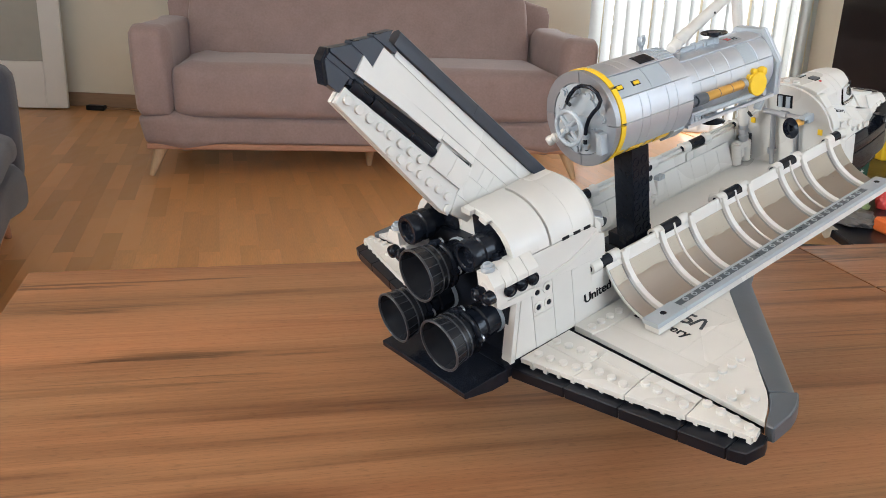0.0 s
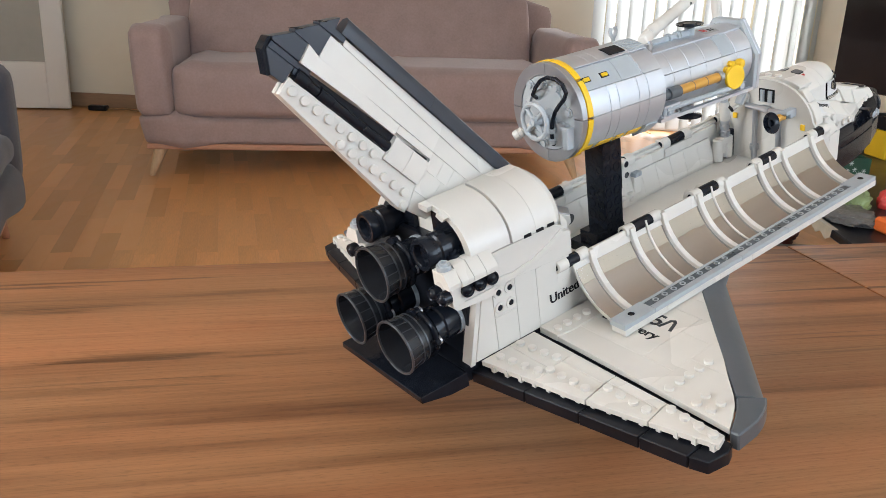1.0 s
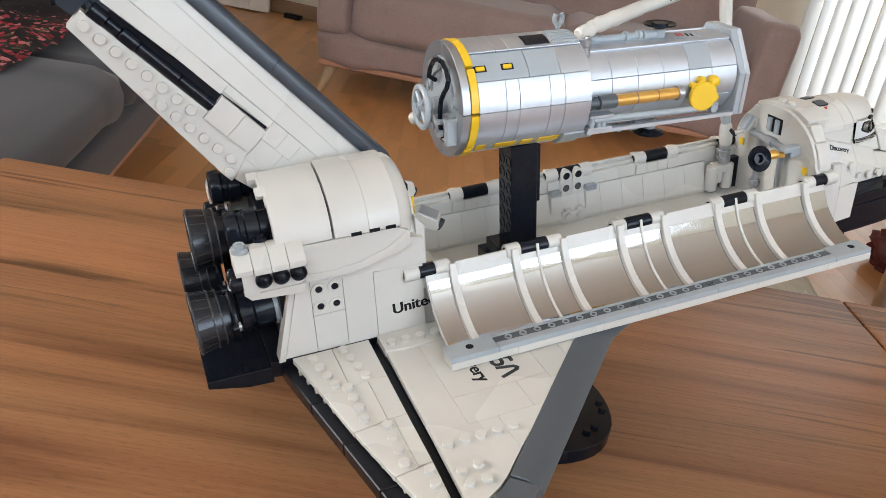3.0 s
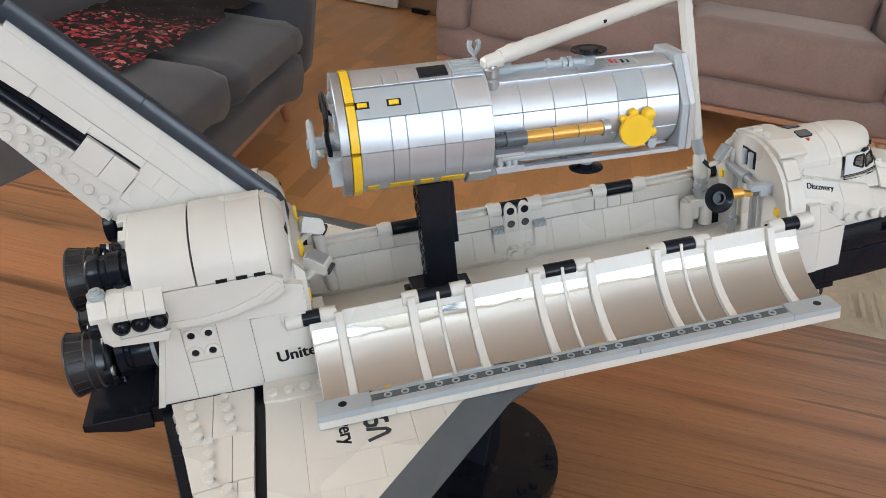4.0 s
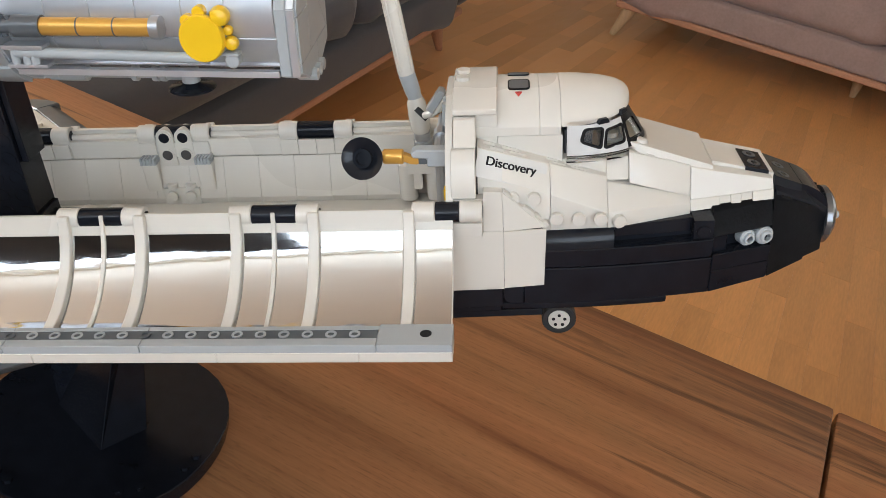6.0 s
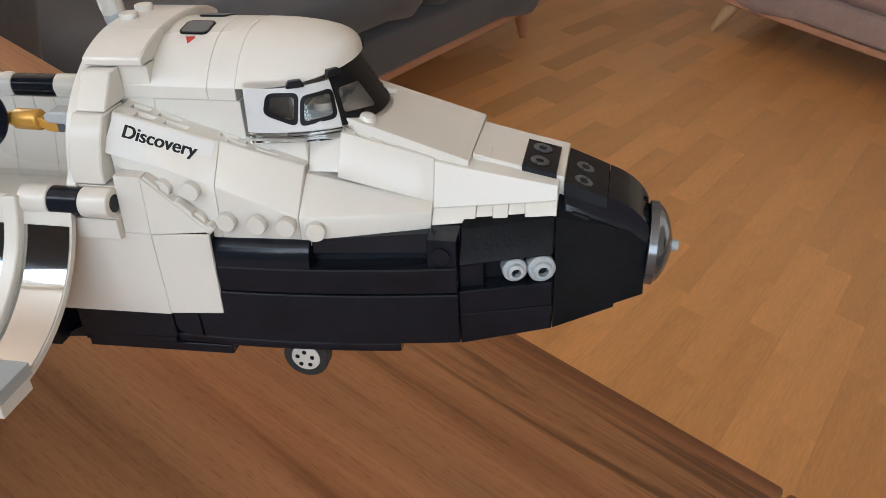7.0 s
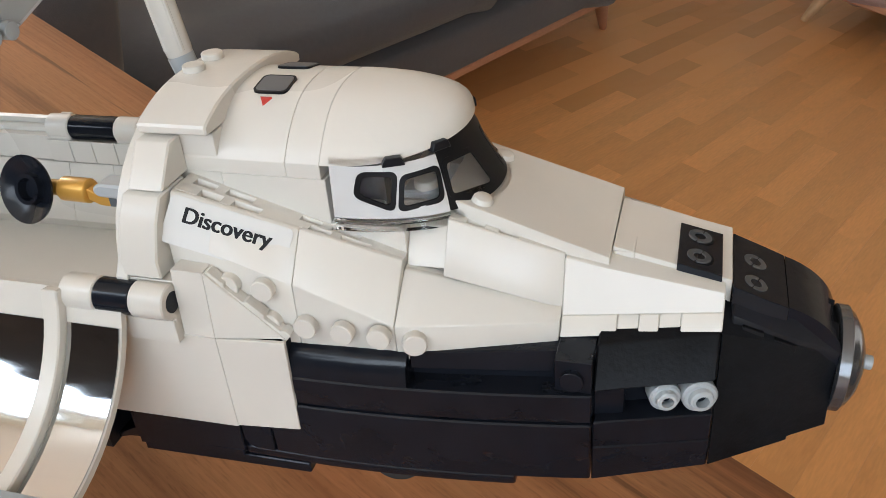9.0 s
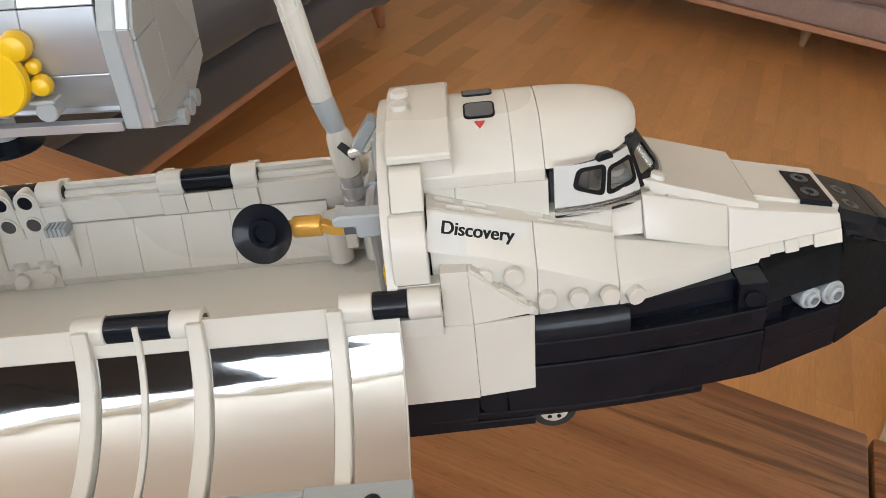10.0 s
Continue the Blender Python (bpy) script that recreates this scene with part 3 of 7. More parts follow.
# belly and hull
bm = bmesh.new()
prism(bm, [(-262, -34), (44, -34), (44, -48), (-255, -46)], -38, 38, "y")
part("belly", bm, MATTBLACK, shuttle, "black underside")
hull = [  # x, half width at the top, at the bottom, top z, bottom z
    (44, 35, 33, -46, -48.6), (64, 34, 33, -36, -46.6), (92, 32.5, 32, -12, -43.0), (126, 29.5, 30, -12, -41.6), (158, 24.5, 27, -11, -41.0)]
bm = bmesh.new()
loft(bm, [[(x, -a, zt), (x, a, zt), (x, a, (zt + zb) / 2), (x, b, zb), (x, -b, zb), (x, -a, (zt + zb) / 2)] for x, a, b, zt, zb in hull])
part("lower_hull", bm, BLACK, shuttle, "glossy black forward hull")


def bow(x):
    """Half width of the forward hull's curved bands."""
    return 36.9 - 6.6 * (max(0.0, x - 92) / 66) ** 1.9


for side in BOTH:
    # curved bands, one above the other, and the thin plate under them
    for xa, xb, za, zb, off in ((96.4, 158.0, -18.0, -25.6, 0.0), (88.8, 158.0, -25.75, -41.2, 0.1), (80.4, 142.4, -41.4, -44.4, -0.8)):
        bm = bmesh.new()
        rings = []
        for k in range(13):
            x = xa + (xb - xa) * k / 12
            w = bow(x) + off
            rings.append(sy(side, (x, w - 9, za), (x, w, za), (x, w, zb * 0.5 + za * 0.5), (x, w - 0.5, zb), (x, w - 9, zb)))
        loft(bm, rings)
        part("hull_band", bm, BLACK, shuttle, bevel=0.35)
    # glossy curved slope over the bands, fading out towards the nose
    bm = bmesh.new()
    rings = []
    for k in range(9):
        x = 96.2 + 25.2 * k / 8
        w, top = bow(x) - 0.3, 33.0 - 0.9 * k / 8
        arc = [(x, top + (w - top) * math.sin(radians(11.25 * j)), -17.9 + 6.6 * math.cos(radians(11.25 * j))) for j in range(9)]
        rings.append(sy(side, *arc, (x, 26, -17.9), (x, 26, -11.3)))
    loft(bm, rings)
    part("curved_slope", bm, BLACK, shuttle, bevel=0)
    bm = bmesh.new()
    slab(bm, side, [(121.6, 20, -11.2), (150.2, 16, -11.2), (150.2, 16, -16.6), (121.6, 20, -15.2)], [(121.6, 32.0, -11.2), (150.2, 25.6, -11.2), (150.2, 26.2, -16.6), (121.6, 32.2, -15.2)])
    part("hull_plate", bm, BLACK, shuttle, bevel=0.25)
    # rounded piece and long strips behind the bands
    bm = bmesh.new()
    corner = [(81.2 + 3.4 - 3.4 * math.cos(radians(15 * j)), -37.4 - 3.4 * math.sin(radians(15 * j))) for j in range(7)]
    prism(bm, [(81.2, -30)] + corner + [(88.6, -40.8), (88.6, -30)], *sorted((-side * 30, -side * 37.0)), "y")
    part("hull_corner", bm, BLACK, shuttle, bevel=0.2)
    block("hull_core", MATTBLACK, shuttle, 52, 96.1, *sorted((-side * 30, -side * 36.4)), -36, -9.4)
    for xa, xb, za, zb, w in ((52, 81.0, -41.8, -33.4, 37.4), (52, 80.2, -44.0, -42.0, 37.0), (52, 96.0, -47.0, -44.2, 36.0)):
        bm = bmesh.new()
        slab(bm, side, [(xa, 30, za - 1.6), (xb, 30, za), (xb, 30, zb), (xa, 30, zb - 1.2)], [(xa, w, za - 1.6), (xb, w, za), (xb, w, zb), (xa, w, zb - 1.2)])
        part("hull_strip", bm, BLACK, shuttle, bevel=0.25)
    # block round the thrusters
    bm = bmesh.new()
    slab(bm, side, [(158, 8, -5), (181, 8, -5), (181, 8, -17.6), (158, 8, -18.6)], [(158, 23.5, -10.4), (181, 17.6, -8.8), (181, 21.8, -17.4), (158, 28.6, -18.4)])
    part("thruster_block", bm, WORNBLACK, shuttle, bevel=0.4)
    bm = bmesh.new()
    slab(bm, side, [(158, 8, -17), (181, 8, -17), (181, 8, -28), (158, 8, -28)], [(158.2, 23.5, -17), (181, 17.0, -17), (181, 17.0, -28), (158.2, 23.5, -28)])
    part("thruster_recess", bm, MATTBLACK, shuttle)
    bm = bmesh.new()
    slab(bm, side, [(158.2, 8, -25.4), (181, 8, -25), (181, 8, -31.8), (158.2, 8, -32)], [(158.2, 29.8, -25.2), (181, 23.0, -24.8), (181, 22.8, -31.8), (158.2, 29.8, -32)])
    part("thruster_block", bm, BLACK, shuttle, bevel=0.3)
    bm = bmesh.new()
    slab(bm, side, [(158.2, 8, -32.15), (181, 8, -31.95), (181, 8, -39.6), (158.2, 8, -41.6)], [(158.2, 29.7, -32.15), (181, 22.8, -31.95), (181, 22.3, -39.6), (158.2, 29.5, -41.6)])
    part("thruster_block", bm, BLACK, shuttle, bevel=0.3)
    bm = bmesh.new()
    slab(bm, side, [(158, 8, -18), (164, 8, -18), (164, 8, -27), (158, 8, -27)], [(158, 27.2, -18), (164, 25.5, -18), (164, 25.5, -27), (158, 27.2, -27)])
    part("thruster_block", bm, BLACK, shuttle, bevel=0.3)
    block("hull_brick", BLACK, shuttle, 150.5, 157.8, *sorted((-side * 20, -side * 29.4)), -19.6, -10.6)
    bm = bmesh.new()
    stud(bm, 154.0, -side * 29.3, -14.9, (0, -side, 0), 2.4, 1.4)
    part("stud", bm, BLACK, shuttle)
    for x, r in ((170.6, 3.2), (177.2, 3.6)):
        bm = bmesh.new()
        s = 26.6 - (x - 158) * 0.22
        way = Vector((0.34, -side, 0.06)).normalized()
        turned(bm, (x, -side * (s - 3.2), -21.4), way, [(0, r), (3.4, r), (3.9, r - 0.4), (3.9, r * 0.70), (5.0, r * 0.66), (5.3, r * 0.56), (5.3, r * 0.38), (2.0, r * 0.38)], 24, caps=False)
        ring = part("thruster", bm, GREY, shuttle, "light grey round thruster nozzle", bevel=0)
        # black disc inside the nozzle paints its dark hole
        bm = bmesh.new()
        cyl(bm, Vector((x, -side * (s - 3.2), -21.4)) + way * 1.8, Vector((x, -side * (s - 3.2), -21.4)) + way * 3.2, r * 0.4, n=14)
        part("bore", bm, BLACK, ring, bevel=0)
    # tapering nose cheek
    bm = bmesh.new()
    slab(bm, side, [(181.2, 4, -5), (204, 4, -13), (204, 4, -34.6), (196.6, 4, -35.6), (196.6, 4, -36.8), (181.2, 4, -39.2)], [(181.2, 17.8, -8.6), (204, 8.8, -17), (204, 10.6, -34.6), (196.6, 14.6, -35.6), (196.6, 14.4, -36.8), (181.2, 22.6, -39.2)])
    part("nose_cheek", bm, WORNBLACK, shuttle)
# nose: black slope, cap and probe
bm = bmesh.new()
loft(bm, [[(x, -w, z), (x, w, z), (x, w + 1.5, z - 8), (x, -w - 1.5, z - 8)] for x, w, z in ((182.6, 10.4, -2.4), (189, 10.2, -4.9), (193.4, 9.8, -6.6))])
nose_slope = part("nose_slope", bm, BLACK, shuttle)
bm = bmesh.new()
rows = []
for k in range(9):
    t = radians(24 + 52 * k / 8)
    x, z = 193.5 + 10.9 * (math.sin(t) - math.sin(radians(24))) / (math.sin(radians(76)) - math.sin(radians(24))), -6.6 - 9.2 * (math.cos(radians(24)) - math.cos(t)) / (math.cos(radians(24)) - math.cos(radians(76)))
    rows.append([(x, -9.6 + 0.1 * k, z), (x, 9.6 - 0.1 * k, z), (x, 9.6 - 0.1 * k, -22), (x, -9.6 + 0.1 * k, -22)])
loft(bm, rows)
part("nose_curve", bm, BLACK, shuttle, "glossy black curved nose slope", bevel=0)
for side in BOTH:
    bm = bmesh.new()
    slab(bm, side, [(182.8, 9.0, -4.6), (196, 8.4, -9.0), (204.6, 8.0, -16.6), (204.6, 8.0, -20), (182.8, 9.0, -16)], [(182.8, 13.8, -7.2), (192, 13.4, -10.8), (204.6, 8.9, -17.0), (204.6, 9.0, -20), (182.8, 16.0, -15.4)])
    cheek_slope = part("nose_side_slope", bm, BLACK, shuttle, bevel=0.5)
    # proud ink patches paint the dark of two recessed slots
    for quad in ([(185, 14.3, -8.9), (189.2, 13.8, -10.5), (189.2, 13.95, -12.2), (185, 14.8, -10.9)], [(191.2, 13.55, -11.8), (195.6, 12.35, -13.8), (195.6, 12.35, -15.4), (191.2, 13.55, -13.6)]):
        bm = bmesh.new()
        slab(bm, side, [(x, w - 2, z) for x, w, z in quad], quad)
        part("slot", bm, INK, cheek_slope, bevel=0.1)
for x, y in ((187.0, 2.3), (187.0, -5.7)):
    # ink disc paints the dark recess round the ring stud
    bm = bmesh.new()
    cyl(bm, Vector((x, y, -4.9)), Vector((x, y, -4.9)) + Vector((0.38, 0, 0.92)) * 0.55, 2.95, n=24)
    part("stud_groove", bm, INK, nose_slope, bevel=0)
    for turn_deg in (10, 190):
        bm = bmesh.new()
        half_ring(bm, (x, y, -4.45), (0.38, 0, 0.92), 1.2, 2.45, 0.45, turn_deg + 20, 172)
        part("ring_stud", bm, RINGBLACK, nose_slope, bevel=0.1)
bm = bmesh.new()
turned(bm, (204.2, 0, -24.6), (1, 0, -0.05), [(0, 11.0), (0.2, 11.4), (2.3, 11.4), (2.6, 10.9), (3.6, 10.0), (5.0, 7.8), (6.0, 5.0), (6.6, 2.6), (6.7, 1.4)], 40)
part("nose_cap", bm, CAPGREY, shuttle, "grey dome-shaped nose cap", bevel=0)
bm = bmesh.new()
cyl(bm, (209.6, 0, -24.8), (212.6, 0, -25.2), 1.6, n=14)
part("probe", bm, GREY, shuttle)
# nose wheels below the hull
for y in (-6.5, 6.5):
    bm = bmesh.new()
    ring_band(bm, (104, y - 2.6, -68.8), (0, 1, 0), 4.6, 7.2, 5.2, 28)
    wheel = part("tyre", bm, TYRE, shuttle, bevel=0.5)
    bm = bmesh.new()
    turned(bm, (104, y - 3.0, -68.8), (0, 1, 0), [(0, 3.6), (0.5, 4.6), (5.5, 4.6), (6.0, 3.6)], 20)
    rim = part("rim", bm, WHITE, wheel, "white wheel rim", bevel=0)
    # ink pegs paint the dark recesses of the rim
    for k in range(5):
        a = 1.257 * k + 0.3
        c = Vector((104 + 2.5 * math.cos(a), y, -68.8 + 2.5 * math.sin(a)))
        bm = bmesh.new()
        cyl(bm, c + Vector((0, -3.2, 0)), c + Vector((0, 3.2, 0)), 0.75, n=8)
        part("hole", bm, INK, rim, bevel=0)
bm = bmesh.new()
cyl(bm, (104, -9, -68.8), (104, 9, -68.8), 1.6, n=10)
cyl(bm, (104, 0, -68.8), (101, 0, -50), 2.6, n=12)
part("gear_leg", bm, GREY, shuttle, bevel=0)

# white forward sides


def face_block(name, side, quad, depth=8.0, drop=1.0, bevel=0.25, mat=WHITE):
    """A sloping side piece: its outer corners as (x, s, z), its back depth further in."""
    bm = bmesh.new()
    slab(bm, side, [(x, s - depth, z - drop) for x, s, z in quad], quad)
    return part(name, bm, mat, shuttle, bevel=bevel)


def comb(side, x0, x1, outer, inner, top, slope, slots, depth=2.4):
    """A flat ledge on a sloping piece, with recessed slots in two staggered rows; outer, inner, top: values at both ends."""
    def at(pair, x):
        return pair[0] + (pair[1] - pair[0]) * (x - x0) / (x1 - x0)
    bm = bmesh.new()

    def bar(xa, xb, ua, ub, low=0.0):
        rings = []
        for x in (xa, xb):
            so, si, z = at(outer, x), at(inner, x), at(top, x) - low
            sa, sb = so + (si - so) * ua, so + (si - so) * ub
            rings.append(sy(side, (x, sa + slope * low, z), (x, sb, z), (x, sb, z - depth + low), (x, sa + slope * depth, z - depth + low)))
        loft(bm, rings)
    bar(x0, x1, 0.15, 1.0, 2.2)
    bar(x0, x1, 0.44, 0.54)
    bar(x0, x1, 0.82, 1.0)
    for ua, ub, shift in ((0.15, 0.44, 0.0), (0.54, 0.82, -2.6)):
        cuts = [x0] + [v + shift for pair in slots for v in pair] + [x1]
        for xa, xb in zip(cuts[::2], cuts[1::2]):
            if xb - xa > 0.2:
                bar(max(xa, x0), xb, ua, ub)
    return part("slotted_ledge", bm, WHITE, shuttle, bevel=0.08)


def slope_piece(name, side, rows, lip=1.3, depth=9.0):
    """A sloping brick with a crease and a skirt; rows along x of (x, top, crease, foot), each of those an (s, z)."""
    bm = bmesh.new()
    rings = []
    for x, (s0, z0), (s1, z1), (s2, z2) in rows:
        back = min(s0 - depth, s2 - depth)
        rings.append(sy(side, (x, s0, z0), (x, s1, z1), (x, s2, z2), (x, back, z2), (x, back, z0 - 2.6), (x, s0 - lip, z0 - 2.6), (x, s0 - lip, z0)))
    loft(bm, rings)
    return part(name, bm, WHITE, shuttle, bevel=0.3, steps=2)


NAME_TOP = ((72.7, 28.4, 19.8), (118.98, 23.4, 5.0))
for side in BOTH:
    # name panel, sloping inward to the top, over a studded skirt
    comb(side, 72.7, 118.98, (28.4, 23.4), (19.6, 19.6), (19.8, 5.0), 0.63, ((77.4, 82.0), (84.2, 90.0), (99.8, 104.2), (106.2, 112.2)))
    slope_piece("name_panel", side, [(72.7, (28.4, 19.8), (33.2, 12.2), (33.4, -6)), (93, (26.2, 13.3), (32.7, 4.6), (33.3, -13.0)), (98.36, (25.6, 11.6), (32.5, 2.6), (33.3, -13.1))])
    slope_piece("slope_panel", side, [(98.44, (25.6, 11.6), (32.5, 2.6), (33.3, -13.1)), (118.98, (23.4, 5.0), (32.1, -5.1), (31.9, -13.3))])
    for x, z in ((100.6, -6.4), (108.6, -6.8), (116.4, -6.8), (92.6, 1.8), (92.8, -6.2), (85.0, 2.2)):
        one_stud(shuttle, x, -side * 33.1, z, (0, -side, 0))
    # second wedge and its skirt
    comb(side, 119.04, 150.2, (23.2, 18.4), (17.4, 15.0), (2.9, -5.6), 0.9, ((129, 133.2), (136, 141)), 2.5)
    slope_piece("wedge", side, [(119.1, (23.2, 2.9), (32.1, -5.2), (32.2, -13.4)), (127.6, (21.9, 0.6), (29.6, -5.6), (30.4, -13.0)), (150.2, (18.4, -5.6), (21.2, -7.6), (22.7, -11.4))])
    bm = bmesh.new()
    stud(bm, 122.8, -side * 31.0, -8.6, (0.3, -side, 0), 2.5, 2.3)
    part("stud", bm, WHITE, shuttle, bevel=0.2)
    face_block("wedge_core", side, [(119.1, 22.4, 2.3), (150.2, 18.0, -6.0), (150.2, 18.0, -11), (119.1, 22.4, -11)], 10, 0)
    # sloping brick and slotted slope beside the canopy
    face_block("slope_brick", side, [(119.04, 17.4, 10.3), (127.2, 17.2, 10.3), (127.2, 21.3, 2.5), (119.04, 21.5, 2.5)], 8, 0)
    comb(side, 127.26, 150.3, (17.4, 15.0), (11, 11), (11.8, 4.6), 0.5, ((130.6, 134.2), (137, 141)), 2.5)
    slope_piece("slope", side, [(127.26, (17.4, 11.8), (23.2, 2.6), (23.2, 2.0)), (150.3, (15.0, 4.6), (18.5, -5.8), (18.5, -6.4))], 1.0, 7.0)
    # nose wedge with a notched skirt
    face_block("nose_wedge", side, [(150.34, 15.4, 4.2), (158.2, 15.2, 2.6), (181.2, 12.8, -2.3), (181.2, 15.4, -5.4), (150.34, 19.6, -7.2)], 9, 0)
    for xa, xb, back in ((150.34, 161.2, 0), (161.2, 165.4, 0.9), (165.4, 169.2, 0), (169.2, 173.4, 0.9), (173.4, 181.2, 0)):
        ka, kb = (xa - 150.6) / 30.6, (xb - 150.6) / 30.6
        cut = 0.9 if back else 0
        face_block("nose_wedge_skirt", side, [(xa, 19.7 - 4.2 * ka - back, -7.2 + 1.8 * ka), (xb, 19.7 - 4.2 * kb - back, -7.2 + 1.8 * kb), (xb, 22.2 - 5.0 * kb - back, -10.7 + 1.9 * kb + cut), (xa, 22.2 - 5.0 * ka - back, -10.7 + 1.9 * ka + cut)], 8, 0, 0.2)
    # side panels behind the hull
    face_block("side_panel", side, [(42, 38.2, -10), (66.6, 38.2, -10), (74.4, 38.2, -8.8), (81.6, 38.3, -8.9), (81.6, 38.3, -33.4), (42, 38.2, -34.6)], 1.6, 0, 0.12)
    face_block("side_panel", side, [(81.68, 38.3, -8.9), (96.9, 37.4, -8.6), (96.3, 37.3, -32.4), (81.68, 38.3, -33.0)], 1.0, 0, 0.12)
    face_block("corner_tile", side, [(74.6, 37.4, 6.8), (81.2, 36.6, 6.2), (81.6, 38.3, -8.82), (74.4, 38.2, -8.7)], 6, 0, 0.12)
    face_block("corner_tile", side, [(81.28, 36.6, 6.1), (96.6, 36.2, -8.4), (81.68, 38.3, -8.8)], 6, 0, 0.12)
    block("side_brick", WHITE, shuttle, 62, 74.5, *sorted((-side * 33, -side * 37.2)), -10, 3.8)
    bm = bmesh.new()
    strip = []
    for u, v in ((0, -1.0), (0, 1.5), (4.2, 1.5), (4.6, 0.7), (9.4, 0.7), (9.8, 1.5), (14.4, 1.5), (14.8, 0.7), (19.0, 0.7), (19.4, 1.5), (21.2, 1.5), (21.2, -1.0)):
        strip.append((81.0 + 0.755 * u + 0.656 * v, 5.2 - 0.656 * u + 0.755 * v))
    prism(bm, strip, *sorted((-side * 33.4, -side * 36.0)), "y")
    part("notched_strip", bm, WHITE, shuttle, bevel=0.15)
def rounded_box(w, h, r, n=4):
    return [(sx * (w - r) + r * math.cos(radians(a0 + 90 * k / n)), sz * (h - r) + r * math.sin(radians(a0 + 90 * k / n))) for sx, sz, a0 in ((1, 1, 0), (-1, 1, 90), (-1, -1, 180), (1, -1, 270)) for k in range(n + 1)]


# the ship's name on a sticker on each side
for side in BOTH:
    t0, t1 = (Vector((x, -side * s, z)) for x, s, z in NAME_TOP)
    along = (t1 - t0).normalized()
    low = Vector((72.7, -side * 33.2, 12.2)) - t0
    down = (low - low.dot(along) * along).normalized()
    nrm = along.cross(-down).normalized()
    if nrm.y * side > 0:
        nrm = -nrm
    ax = along * side
    frame_m = Matrix((ax, nrm.cross(ax), nrm)).transposed().to_4x4()
    c = t0 + along * 13.6 + down * 4.4
    bm = bmesh.new()
    prism(bm, [(y, z - 0.9) for y, z in rounded_box(12.9, 4.9, 1.2)], 0, 0.1, "z")
    decal = part("name_sticker", bm, NAMEWHITE, shuttle, "white sticker with the black ship's name", bevel=0, turn=Matrix.Translation(c + nrm * 0.25) @ frame_m)
    lettering("lettering", "Discovery", INK, decal, 0.0050, Matrix.Translation((c + nrm * 0.42 - ax * 9.6 - frame_m.col[1].to_3d() * 0.9) * 0.001) @ frame_m, length=0.0186)

# nose deck
bm = bmesh.new()
loft(bm, [[(125, -14.0, 15.3), (125, 14.6, 15.3), (125, 15.2, 11.8), (125, -14.6, 11.8)], [(158.8, -13.8, 3.9), (158.8, 15.4, 4.3), (158.8, 16.0, 1.4), (158.8, -14.4, 1.2)]])
part("nose_deck", bm, WHITE, shuttle)
bm = bmesh.new()
loft(bm, [[(159, -9.2, 3.8), (159, 11.6, 3.8), (159, 11.6, -4), (159, -9.2, -4)], [(182.4, -9.2, -1.7), (182.4, 11.6, -1.7), (182.4, 11.6, -8), (182.4, -9.2, -8)]])
deck = part("nose_plate", bm, WHITE, shuttle)
block("plate_seam", WHITE, shuttle, 159.2, 163.4, -9.5, -3.0, -1.0, 2.9, bevel=0.2)
bm = bmesh.new()
loft(bm, [[(171.6, -9.6, 1.4), (171.6, 6.8, 1.4), (171.6, 6.8, -1), (171.6, -9.6, -1)], [(180.4, -9.6, -0.7), (180.4, 6.8, -0.7), (180.4, 6.8, -3), (180.4, -9.6, -3)]])
pad = part("thruster_plate", bm, BLACK, shuttle, "black square with two ring thrusters")
for y in (2.9, -4.9):
    # flat ink disc, in place of the shaded recess round each ring
    bm = bmesh.new()
    cyl(bm, (175.6, y, -0.4), (175.75, y, 0.42), 2.95, n=24)
    part("stud_groove", bm, INK, pad, bevel=0)
    for turn_deg in (10, 190):
        bm = bmesh.new()
        half_ring(bm, (175.7, y, 0.3), (0.23, 0, 1), 1.2, 2.45, 0.45, turn_deg + 20, 172)
        part("ring_stud", bm, RINGBLACK, pad, bevel=0.1)

# crew cabin


def cabin_ring(x, top, edge, flat=21.5, low=10):
    """A section of the cabin: an arc from edge up to top between upright sides."""
    pts = []
    for k in range(17):
        u = -1 + k / 8
        pts.append((x, flat * u, edge + (top - edge) * (1 - abs(u) ** 2.6)))
    return [(x, -flat, low)] + pts + [(x, flat, low)]


bm = bmesh.new()
loft(bm, [cabin_ring(64, 35.7, 31.2, 22.4, 29.2), cabin_ring(80, 35.7, 31.2, 22.4, 29.2)])
part("cabin_rear_roof", bm, WHITE, shuttle, bevel=0.4)
for y in (5, -3):
    one_stud(shuttle, 67.4, y, 35.2)
for xa, xb in ((70.0, 95.0), (95.06, 102.5)):
    bm = bmesh.new()
    loft(bm, [cabin_ring(xa, 34.4, 23.6, 20.5, 20.4), cabin_ring(xb, 34.4, 23.6, 20.5, 20.4)])
    part("cabin_roof", bm, WHITE, shuttle)
for side in BOTH:
    block("cabin_side", WHITE, shuttle, 64, 79.9, *sorted((-side * 14, -side * 20.2)), 4, 28.9)
    block("cabin_side", WHITE, shuttle, 80, 103.2, *sorted((-side * 14, -side * 20.3)), 4, 20.3)
    block("cabin_side_lower", WHITE, shuttle, 103.3, 119, *sorted((-side * 12, -side * 20.4)), 2, 10.9)


def curve_sign(t):
    return math.copysign(abs(t) ** 0.9, t)


def plan(x0, x1, w, n=28):
    """Half of a full oval from starboard to port round the front."""
    return [(x0 + (x1 - x0) * curve_sign(math.sin(math.pi * k / n)), -w * curve_sign(math.cos(math.pi * k / n))) for k in range(n + 1)]


# domed roof before the windows
bm = bmesh.new()
